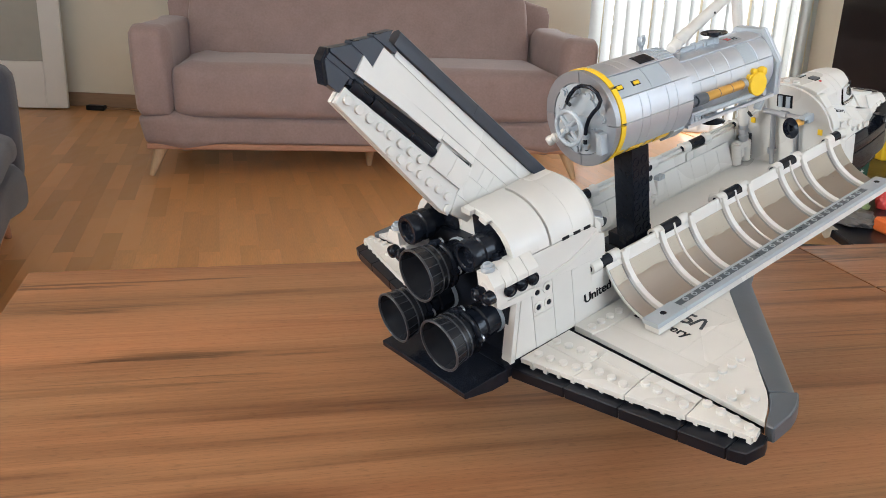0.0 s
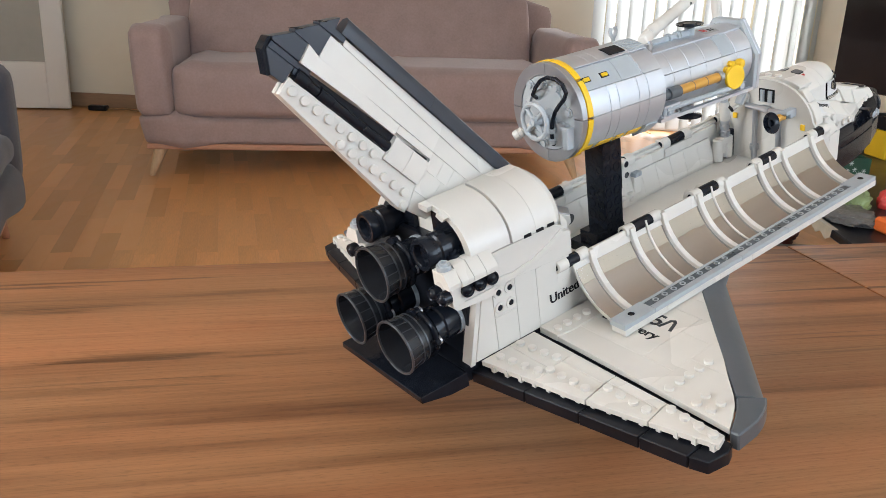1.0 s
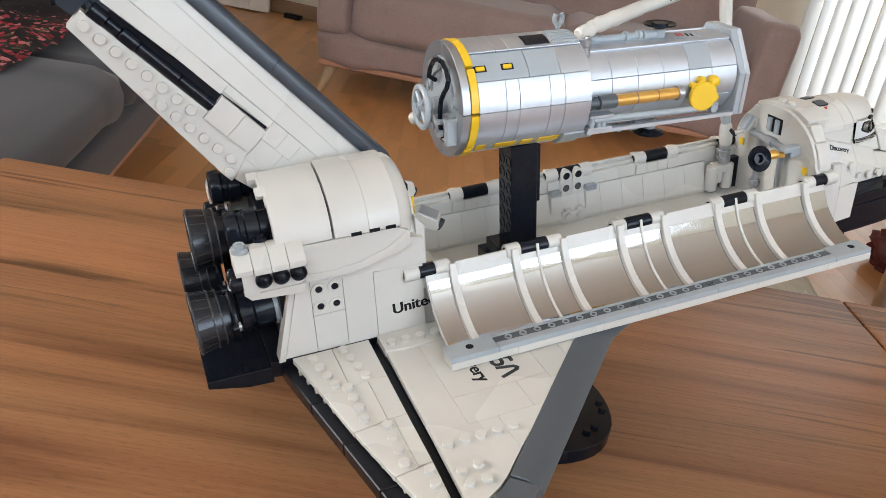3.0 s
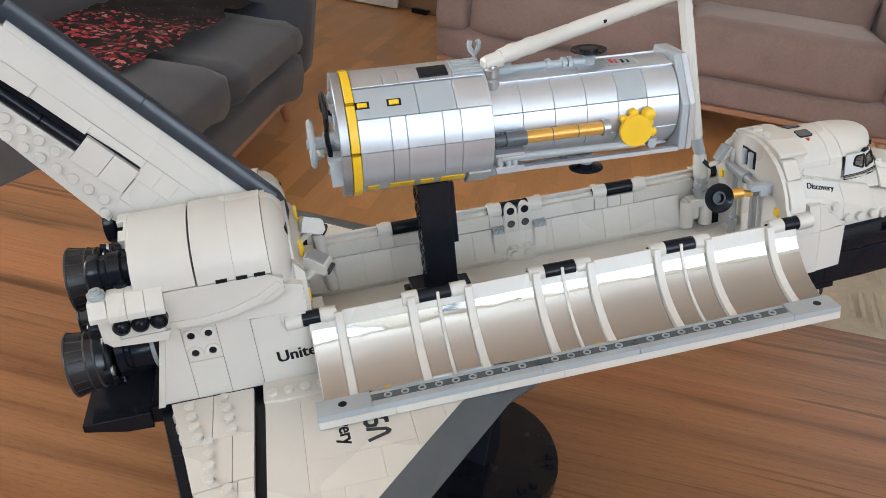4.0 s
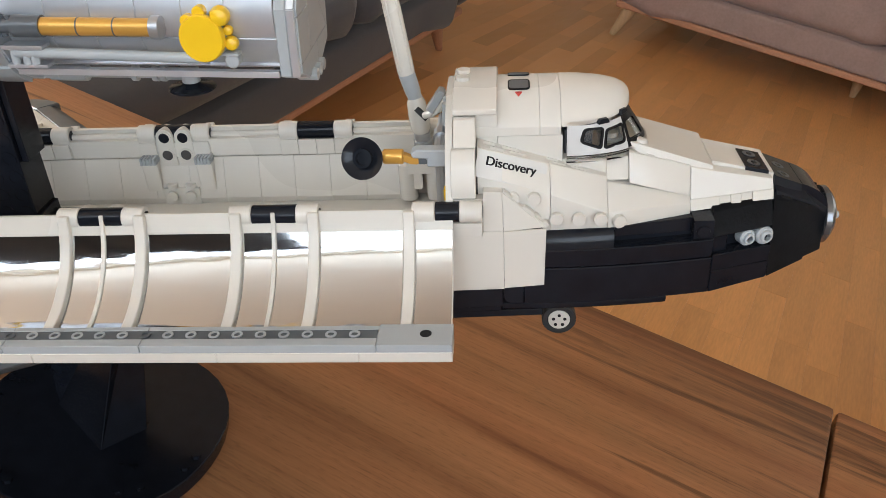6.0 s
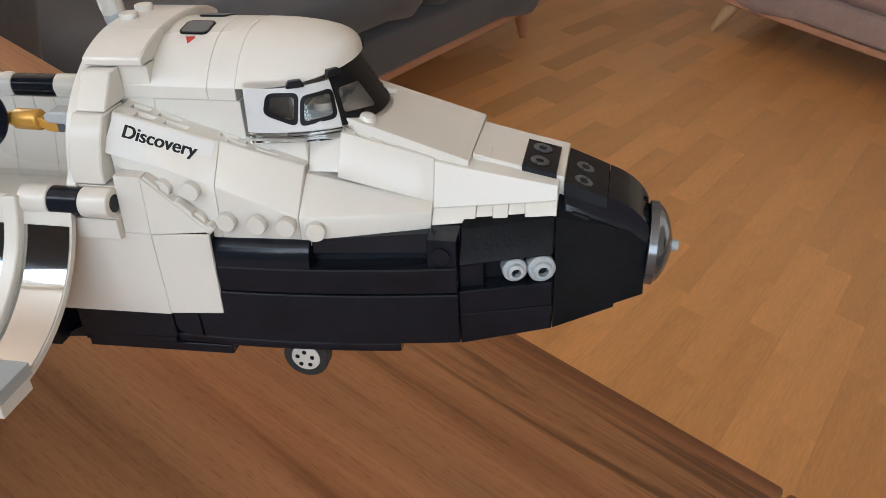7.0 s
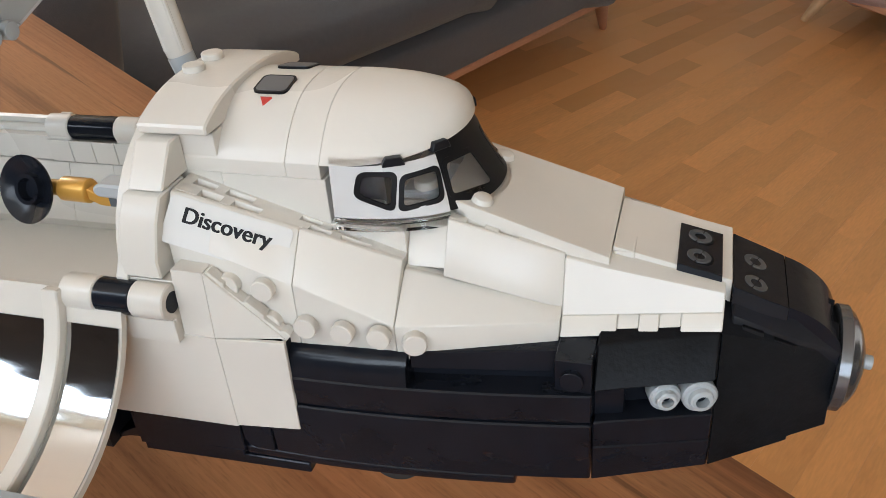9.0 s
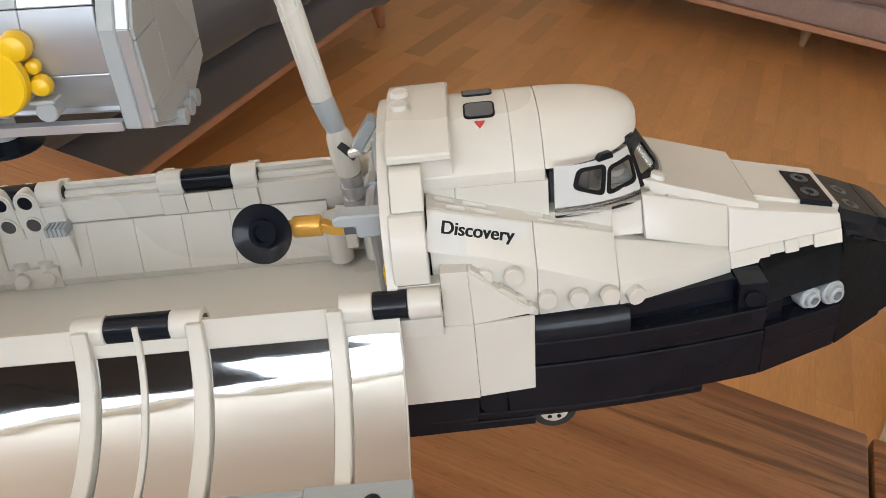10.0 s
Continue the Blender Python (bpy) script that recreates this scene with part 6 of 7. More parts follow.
# rudder: black hinge rod, cover, studded lower plate
for a0, a1, r in ((80, 100, 3.0), (100.2, 122, 3.0), (122.2, 131, 3.6), (131.2, 138, 2.6), (138.2, 146, 3.7)):
    bm = bmesh.new()
    cyl(bm, P0 + E1 * a0 + E2 * 30.2 + Vector((0, -2.2, 0)), P0 + E1 * a1 + E2 * 30.2 + Vector((0, -2.2, 0)), r, n=16)
    part("rudder_rod", bm, BLACK, shuttle, bevel=0.3)
fin("rudder_gap", MATTBLACK, [(54.4, 21.8), (146, 26), (146, 34), (54.4, 34)], -2.0, 2.0)
for h in (1, -1):
    for a0, a1 in ((54.3, 67), (67.2, 81)):
        bm = bmesh.new()
        pts = [(23.6, 5.0), (31.5, 6.0), (37.0, 5.4), (37.0, 1.0), (23.6, 1.0)]
        loft(bm, [[P0 + E1 * a + E2 * b + Vector((0, -h * q, 0)) for b, q in pts] for a in (a0, a1)])
        part("rudder_cover", bm, WHITE, shuttle)
    lo, hi = sorted((h * 0.6, h * 3.8))
    rud = fin("rudder_plate", WHITE, [(148.4, 33.2), (148, 42.6), (104, 47.5), (56, 52.8), (50.4, 52.8), (50.4, 37.0), (81, 37.0), (81, 33.2)], lo, hi, "white studded rudder plate")
    for k in range(8):
        p = P0 + E1 * (143.5 - 8 * k) + E2 * 37.6
        one_stud(rud, p.x, -h * 3.8, p.z, (0, -h, 0))
    for k in range(7):
        p = P0 + E1 * (106.5 - 8 * k) + E2 * 44.2
        one_stud(rud, p.x, -h * 3.8, p.z, (0, -h, 0))
    p = P0 + E1 * 54.4 + E2 * 49.8
    one_stud(rud, p.x, -h * 3.8, p.z, (0, -h, 0))

# ---- bay equipment ----
# manned unit against the port wall: two beams with round holes between small seats
for x in (-67.4, -59.0):
    bm = bmesh.new()
    pts = [(x + 3.85 * math.cos(radians(a)), -0.2 + 3.85 * math.sin(radians(a))) for a in range(0, 181, 18)] + [(x + 3.85 * math.cos(radians(a)), -19 + 3.85 * math.sin(radians(a))) for a in range(180, 361, 18)]
    prism(bm, pts, 34.0, 41.0, "y")
    beam = part("beam", bm, WHITE, shuttle, "white round-ended beam with holes")
    for z in (-0.2, -8.4):
        bm = bmesh.new()
        ring_band(bm, (x, 34.1, z), (0, -1, 0), 2.4, 3.2, 0.5, 16)
        part("rim", bm, WHITE, beam, bevel=0)
        # discs paint the holes' depth, black above and dark silver below
        bm = bmesh.new()
        cyl(bm, (x, 34.1, z), (x, 33.8, z), 2.4, n=16)
        part("bore", bm, BLACK if z > -1 else CAPGREY, beam, bevel=0)
for x in (-79.2, -54.4):
    block("seat_post", WHITE, shuttle, x, x + 7.2, 31, 37, -31, -11.6, bevel=0.3)
    for k in range(5):
        block("grille_bar", GREY, shuttle, x + 0.1 + 1.45 * k, x + 1.1 + 1.45 * k, 29.5, 36.5, -11.4, -8.2, bevel=0.1)
    block("grille_base", GREY, shuttle, x, x + 7.2, 30, 37, -11.4, -9.6)
seat_base = block("seat_base", WHITE, shuttle, -71.6, -54.9, 30, 37, -31, -23)
for x in (-67.4, -59.0):
    block("beam_slot", INK, shuttle, x - 2.8, x + 2.8, 33.8, 34.3, -18.6, -17.8, bevel=0)
    one_stud(seat_base, x, 31.6, -23)
    one_stud(seat_base, x, 30.2, -26.5, (0, -1, 0))
for x in (-73, -62):
    bm = bmesh.new()
    turned(bm, (x, -31, -3), (0, -1, 0.1), [(0, 4.4), (6, 4.4), (7, 3.6)], 16)
    part("round_cap", bm, WHITE, shuttle, bevel=0)
# robot arm
arm = block("robot_arm", WHITE, shuttle, 38.5, 46.5, 26, 33, -24, -13, label="white jointed robot arm that grips the telescope", bevel=0.5)
for x in (40, 52):
    bm = bmesh.new()
    cyl(bm, (x, 29, -29), (x, 29, -12), 4.1, n=16)
    part("base_post", bm, WHITE, arm, bevel=0.3)
block("base_bridge", WHITE, arm, 40, 52, 25, 33, -16, -11)
EL, GR = Vector((31, 27, 112)), Vector((-85, -8.6, 101.2))


def limb(name, mat, a, b, rings):
    bm = bmesh.new()
    d = (b - a).length
    turned(bm, a, b - a, [(u * d, r) for u, r in rings], 16)
    return part(name, bm, mat, arm, bevel=0)


limb("shoulder", GUNMETAL, Vector((48, 28.6, -12)), Vector((47.4, 28.2, 2.5)), [(0, 3.6), (0.22, 3.6), (0.23, 4.1), (0.42, 4.1), (0.43, 3.2), (0.56, 3.2), (0.57, 4.0), (0.74, 4.0), (0.75, 3.4), (1, 3.6)])
limb("joint", WHITE, Vector((47.4, 28.2, 2)), Vector((45.7, 28, 17.8)), [(0, 3.2), (0.12, 4.2), (0.5, 4.3), (0.86, 3.9), (1, 3.0)])
bm = bmesh.new()
cyl(bm, (46.2, 24.6, 14.2), (50.6, 23.6, 9.8), 1.3, n=12)
part("clip", bm, TYRE, arm, bevel=0)
limb("joint_ring", GREY, Vector((45.8, 28, 17.0)), Vector((42.9, 28, 27.8)), [(0, 2.9), (0.12, 3.0), (0.3, 3.3), (1, 3.5)])
limb("upper_arm", WHITE, Vector((42.9, 28, 27.9)), EL, [(0, 3.4), (0.02, 3.6), (0.33, 3.6), (0.34, 3.4), (0.36, 3.6), (0.66, 3.6), (0.67, 3.4), (0.69, 3.6), (1, 3.6)])
for u in (-0.5, 0.9):
    d = (EL - Vector((42.9, 28, 27.9)))
    off = Vector((math.sin(u), -math.cos(u), 0)) * 3.25
    bm = bmesh.new()
    cyl(bm, Vector((42.9, 28, 27.9)) + off + d * 0.02, Vector((42.9, 28, 27.9)) + off + d * 0.97, 0.7, n=8)
    part("arm_ridge", bm, WHITE, arm, bevel=0)
bm = bmesh.new()
cyl(bm, EL - Vector((0, 5, 0)), EL + Vector((0, 5, 0)), 4.2, n=16)
part("elbow", bm, GREY, arm, bevel=0.3)
limb("forearm", WHITE, EL, GR + (EL - GR) * 0.05, [(0, 3.9), (0.3, 3.9), (0.31, 3.6), (0.33, 3.9), (0.62, 3.9), (0.63, 3.6), (0.65, 3.9), (0.82, 3.9), (0.83, 4.2), (0.86, 4.2), (0.87, 3.9), (0.91, 3.9), (0.92, 4.2), (0.95, 4.2), (0.96, 3.8), (1, 3.6)])
bm = bmesh.new()
cyl(bm, GR + (EL - GR) * 0.55 - Vector((0, 4.2, 0)), GR + (EL - GR) * 0.56 - Vector((0, 3.7, 0)), 0.9, n=8)
part("pin", bm, BLACK, arm, bevel=0)
bm = bmesh.new()
turned(bm, GR + Vector((0, 0, -1)), (EL - GR), [(-3.4, 2.2), (-2.6, 3.3), (0, 3.8), (6.5, 3.8)], 16)
part("wrist", bm, WHITE, arm, bevel=0)
bm = bmesh.new()
cyl(bm, GR + Vector((0, 0, -13)), GR + Vector((0, 0, -3.4)), 2.6, n=14)
cyl(bm, GR + Vector((0, 0, -14)), GR + Vector((0, 0, -8)), 3.6, n=14)
part("gripper", bm, GREY, arm, bevel=0)

# ---- display stand: black base on the table with a pillar, and the bay pillar ----
stand = thing("display_stand", SHUTTLE, "black brick-built display stand with a round base on the table", "display stand")
inv = SHUTTLE.inverted()


def down_to(x, y, z):
    """World point to the shuttle's millimetres."""
    return (inv @ Vector((x, y, z))) * 1000


bm = bmesh.new()
ctr = SHUTTLE @ Vector((-0.084 / 0.9754, 0, 0))
cx, cy = ctr.x, ctr.y
out = []
for k in range(40):
    a = 2 * math.pi * k / 40
    r = 0.0595 * (1 + 0.02 * math.cos(4 * a + 1.2))
    out.append((cx + r * math.cos(a), cy + r * math.sin(a)))
loft(bm, [[(x, y, z) for x, y in out] for z in (0.7502, 0.7595)])
bmesh.ops.transform(bm, matrix=Matrix.Scale(1000, 4) @ inv, verts=bm.verts)
base_plate = part("base_plate", bm, BLACK, stand, "glossy black round base", bevel=0.5)
for dx, dy in ((0.046, -0.018), (0.050, -0.010), (0.052, 0.012), (0.049, 0.020), (0.012, -0.051), (0.004, -0.052)):
    bm = bmesh.new()
    cyl(bm, (cx + dx, cy + dy, 0.7595), (cx + dx, cy + dy, 0.7613), 0.0024, n=12)
    bmesh.ops.transform(bm, matrix=Matrix.Scale(1000, 4) @ inv, verts=bm.verts)
    part("stud", bm, BLACK, base_plate, bevel=0)
bm = bmesh.new()
foot = [down_to(cx + x, cy + y, 0.7594) for x, y in ((-0.02, -0.012), (0.02, -0.012), (0.02, 0.012), (-0.02, 0.012))]
loft(bm, [foot, [Vector((-100 + x, y, -44)) for x, y in ((-20, -10), (20, -10), (20, 10), (-20, 10))]])
part("pillar", bm, BLACK, stand, bevel=0.4)

pillar = thing("telescope_pillar", SHUTTLE, "black brick pillar standing in the bay under the telescope", "pillar")
block("column", BLACK, pillar, -125.4, -109.4, -8, 8, -27, 44, bevel=0.3)
block("foot", BLACK, pillar, -136, -100, -16, 16, -30.9, -24, bevel=0.3)
block("brace", BLACK, pillar, -134, -108, -7.8, 7.8, -24, -15, bevel=0.3)
for z in range(-22, 40, 8):
    for y in (-4, 4):
        bm = bmesh.new()
        ring_band(bm, (-125.3, y, z), (-1, 0, 0), 2.1, 3.3, 0.45, 18)
        part("stud_ring", bm, BLACK, pillar, bevel=0)
        bm = bmesh.new()
        ring_band(bm, (-117.4 + y, -7.95, z), (0, -1, 0), 2.1, 3.3, 0.45, 18)
        part("stud_ring", bm, BLACK, pillar, bevel=0)
block("side_plate", BLACK, pillar, -109.3, -106.6, -6, 8, 8, 42, bevel=0.3)

# ---- the silver telescope; local x along its axis from the rear face, y to port, z up ----
A0, A1 = Vector((-157, 1.4, 73.4)), Vector((8, 0.0, 66.2))
axis = (A1 - A0).normalized()
side_v = Vector((0, 0, 1)).cross(axis).normalized()
up_v = axis.cross(side_v)
SCOPE = SHUTTLE @ Matrix.Translation(A0 * 0.001) @ Matrix((axis, side_v, up_v)).transposed().to_4x4()
scope = thing("toy_space_telescope", SCOPE, "silver brick-built toy space telescope with yellow details, held over the bay", "toy telescope")


def curved(name, mat, x0, x1, a0, a1, r0, r1, label="", n=5, bevel=0.2):
    """A shell piece between two angles (0 is port, 90 is up)."""
    bm = bmesh.new()
    angs = [radians(a0 + (a1 - a0) * k / n) for k in range(n + 1)]
    prism(bm, [(r1 * math.cos(a), r1 * math.sin(a)) for a in angs] + [(r0 * math.cos(a), r0 * math.sin(a)) for a in reversed(angs)], x0, x1, "x")
    return part(name, bm, mat, scope, label, bevel)


# rear disc in quarters, yellow ring
for q in range(4):
    curved("rear_disc", GUNMETAL, -3.6, 0.6, 90 * q + 0.4, 90 * q + 89.6, 22.6, 29.8, n=10)
bm = bmesh.new()
cyl(bm, (-3.0, 0, 0), (0.4, 0, 0), 22.3, n=44)
part("rear_plate", bm, GREY, scope)
for q in range(4):
    curved("rear_step", GREY, -4.6, -2.8, 90 * q + 12, 90 * q + 78, 14.5, 17.5, n=6)
for q in range(8):
    curved("yellow_ring", YELLOW, 1.0, 5.0, 45 * q + 1.6, 45 * q + 43.4, 26, 30.2, n=6)
bm = bmesh.new()
cyl(bm, (0.6, 0, 0), (66.5, 0, 0), 26.2, n=32)
part("core", bm, DARKGREY, scope, bevel=0)
# aft body: panels round the tube, with seams along it
XS = (5.2, 19.9, 27.2, 44.2, 52.6, 67.8)
bands = ((-100, -62, "S"), (-62, -22, "S"), (-22, 0, "G"), (0, 22, "S"), (22, 62, "S"), (62, 118, "S"), (118, 150, "G"), (150, 180, "S"), (180, 218, "S"), (218, 246, "Y"), (246, 260, "G"))
for a0, a1, kind in bands:
    for xa, xb in zip(XS, XS[1:]):
        if kind == "Y" or kind == "G":
            continue
        curved("body_panel", SILVER, xa + 0.06, xb - 0.06, a0 + 0.25, a1 - 0.25, 26, 29.6)
for xa, xb in ((5.2, 33.8), (34, 51.4), (51.6, 67.4)):
    curved("hatch_panel", GREY if xb < 60 else SILVER, xa, xb, 118.3, 149.7, 26, 28.9, bevel=0.25)
    curved("hatch_panel", GREY if xb < 60 else SILVER, xa, xb, -21.7, -0.3, 26, 28.9, bevel=0.25)
for xa in (5.6, 20.2):
    # black patch paints the shade round the recessed yellow tab
    curved("tab_slot", MATTBLACK, xa - 0.4, xa + 6.2, 133, 140, 28.7, 29.0, bevel=0)
    curved("yellow_tab", YELLOW, xa + 0.6, xa + 5.2, 134.5, 139, 28.8, 29.9, bevel=0.3)
curved("black_hatch", BLACK, 37, 51, 96, 114, 29.4, 30.0, label="black round-cornered hatch", bevel=0.4)
curved("hatch_base", GREY, 52.8, 67.4, 88, 117, 29.5, 29.7)
for k in range(6):
    curved("hatch_slat", GREY, 53.2, 67.2, 88.8 + 4.7 * k, 91.6 + 4.7 * k, 29.6, 30.3, bevel=0.1)
curved("keel_panel", GREY, 5.2, 56, 218.4, 245.6, 26, 28.6)
for xa, xb in ((7.5, 13), (18, 30), (33, 39.5), (43, 55)):
    curved("yellow_tab", YELLOW, xa, xb, 223, 234, 28.5, 29.1, bevel=0.1)
curved("keel_panel", GREY, 56.2, 67.4, 218.4, 245.6, 26, 30.4)
curved("keel_panel", GREY, 5.2, 67.4, 246, 260, 26, 28.6)
# forward body
bm = bmesh.new()
cyl(bm, (66, 0, 0), (163.4, 0, 0), 19.5, n=32)
part("core", bm, DARKGREY, scope, bevel=0)
bm = bmesh.new()
cyl(bm, (66.6, 0, 0), (68.2, 0, 0), 28.8, n=36)
part("neck_plate", bm, SILVER, scope)
XF = (68.4, 84, 99.8, 115.8, 131.8, 146.6, 163.3)
for a0, a1 in ((-60, -20), (-20, 22), (22, 60), (66, 114), (120, 160), (160, 200), (200, 240), (246, 294)):
    for k, (xa, xb) in enumerate(zip(XF, XF[1:])):
        mat = GREY if (k == 4 and a0 in (120, 66)) else SILVER
        curved("tube_panel", mat, xa + 0.06, xb - 0.06, a0 + 0.3, a1 - 0.3, 19.5, 22.6)
for a in (63, 117, 243, 297):
    curved("tube_edge", SILVER, 68.4, 163.3, a - 3.4, a + 3.4, 20, 23.8, n=2)
# aperture end: grey ring and silver lid
bm = bmesh.new()
END = [(-23.4, -20.6), (-10, -25.6), (10, -25.6), (23.4, -20.6), (24.6, 3), (11, 24.6), (-11, 24.6), (-24.6, 3)]
prism(bm, END, 163.8, 167.8, "x")
part("end_ring", bm, GREY, scope, bevel=0.4)
for p, q in zip(END, END[1:] + END[:1]):
    bm = bmesh.new()
    prism(bm, [p, q, (0.86 * q[0], 0.86 * q[1]), (0.86 * p[0], 0.86 * p[1])], 167.9, 170.8, "x")
    part("end_edge", bm, SILVER, scope, bevel=0.25)


def clipped(pts, keep):
    """A convex outline cut back to where keep(y, z) is not negative."""
    res = []
    for p, q in zip(pts, pts[1:] + pts[:1]):
        a, b = keep(*p), keep(*q)
        if a >= 0:
            res.append(p)
        if a * b < 0:
            res.append((p[0] + (q[0] - p[0]) * a / (a - b), p[1] + (q[1] - p[1]) * a / (a - b)))
    return res


inset = [(0.955 * y, 0.955 * z) for y, z in END]
lower = clipped(inset, lambda y, z: -15.6 - z + 0.03 * y)
upper = clipped(inset, lambda y, z: z + 15.4 - 0.03 * y)
for tile in (clipped(lower, lambda y, z: 3.9 - y), clipped(lower, lambda y, z: y - 4.1), clipped(clipped(upper, lambda y, z: -8.1 - y), lambda y, z: 0.1 - z), clipped(clipped(upper, lambda y, z: -8.1 - y), lambda y, z: z - 0.3),
             clipped(clipped(upper, lambda y, z: y + 7.9), lambda y, z: 8 - y - 0.9 * z), clipped(clipped(upper, lambda y, z: y + 7.9), lambda y, z: y + 0.9 * z - 8.2)):
    bm = bmesh.new()
    prism(bm, tile, 168.4, 171.5, "x")
    part("lid_tile", bm, GREY, scope, "light grey aperture lid tile", bevel=0.15)
for y in (-4.5, 0, 4.5):
    bm = bmesh.new()
    cyl(bm, (166, y * 1.3 - 1.4, -24.8), (173.4, y * 1.3 - 1.4, -24.8), 2.3, n=14)
    part("hinge_pin", bm, GREY, scope)
# rear instruments: hand wheel, hose, bolts
bm = bmesh.new()
tube(bm, [(-15.5, -2.4 + 10.4 * math.cos(2 * math.pi * k / 28), -2.0 + 10.4 * math.sin(2 * math.pi * k / 28)) for k in range(29)], 1.5, 8)
for k in range(4):
    a = math.pi / 4 + math.pi / 2 * k
    cyl(bm, (-15.2, -2.4 + 2 * math.cos(a), -2 + 2 * math.sin(a)), (-15.2, -2.4 + 10 * math.cos(a), -2 + 10 * math.sin(a)), 1.3, n=8)
turned(bm, (-18, -2.4, -2), (1, 0, 0), [(0.6, 1.2), (0, 1.4), (0, 2.4), (1.6, 2.6), (3, 3.2), (8, 3.2), (8.2, 4.6), (14, 4.8), (17, 5.6)], 18)
part("hand_wheel", bm, GREY, scope, "light grey round hand wheel", bevel=0)
bm = bmesh.new()
tube(bm, [(-3.6, 8.4, 8.0), (-8, 6.4, 11), (-8.4, 3.2, 16), (-8.4, -1.5, 20.8), (-8.4, -7, 23.2), (-8.4, -14, 23.2), (-8.4, -19.5, 20.6), (-8.4, -22.2, 16.4), (-8.4, -20.4, 12.4), (-8.4, -16.4, 8.6), (-8.4, -12.6, 4), (-8, -10, -1), (-7.4, -8, -7), (-6.6, -7, -13), (-5, -6.6, -18)], 1.25, 10)
part("hose", bm, BLACK, scope, "black rubber hose", bevel=0)
for z in (-8.5, -15):
    bm = bmesh.new()
    cyl(bm, (-7.0, -7.8, z + 1.4), (-6.8, -7.3, z - 1.4), 2.4, n=14)
    part("hose_clamp", bm, GREY, scope, bevel=0.2)
for y, z in ((13, 15), (2, 17.4), (-9, 16), (-18.3, 3), (10, -17), (3, -19), (17, 3)):
    bm = bmesh.new()
    turned(bm, (-2.6, y, z), (-1, 0, 0), [(0, 3.0), (1.4, 3.0), (1.4, 2.0), (2.6, 2.0)], 14)
    part("bolt", bm, GREY, scope, bevel=0)
block("instrument_box", GUNMETAL, scope, -6.5, -2.2, -18.5, -11.5, -16.5, -3.5)
block("instrument_box", GREY, scope, -9.0, -2.2, -22.6, -18.2, -17.4, -4.6, bevel=0.3)
block("instrument_lid", GREY, scope, -9.6, -8.8, -23.0, -17.8, -6.0, -4.0, bevel=0.2)
bm = bmesh.new()
turned(bm, (-1, 9, -7), Vector((-0.75, 0.58, -0.5)), [(0, 2.4), (12, 2.4), (12.3, 3.2), (14, 3.2), (14.2, 2.8), (14.8, 2.8), (15, 3.3), (17.6, 3.2), (18.6, 2.2)], 14)
part("rear_probe", bm, WHITE, scope, "white ribbed peg", bevel=0)
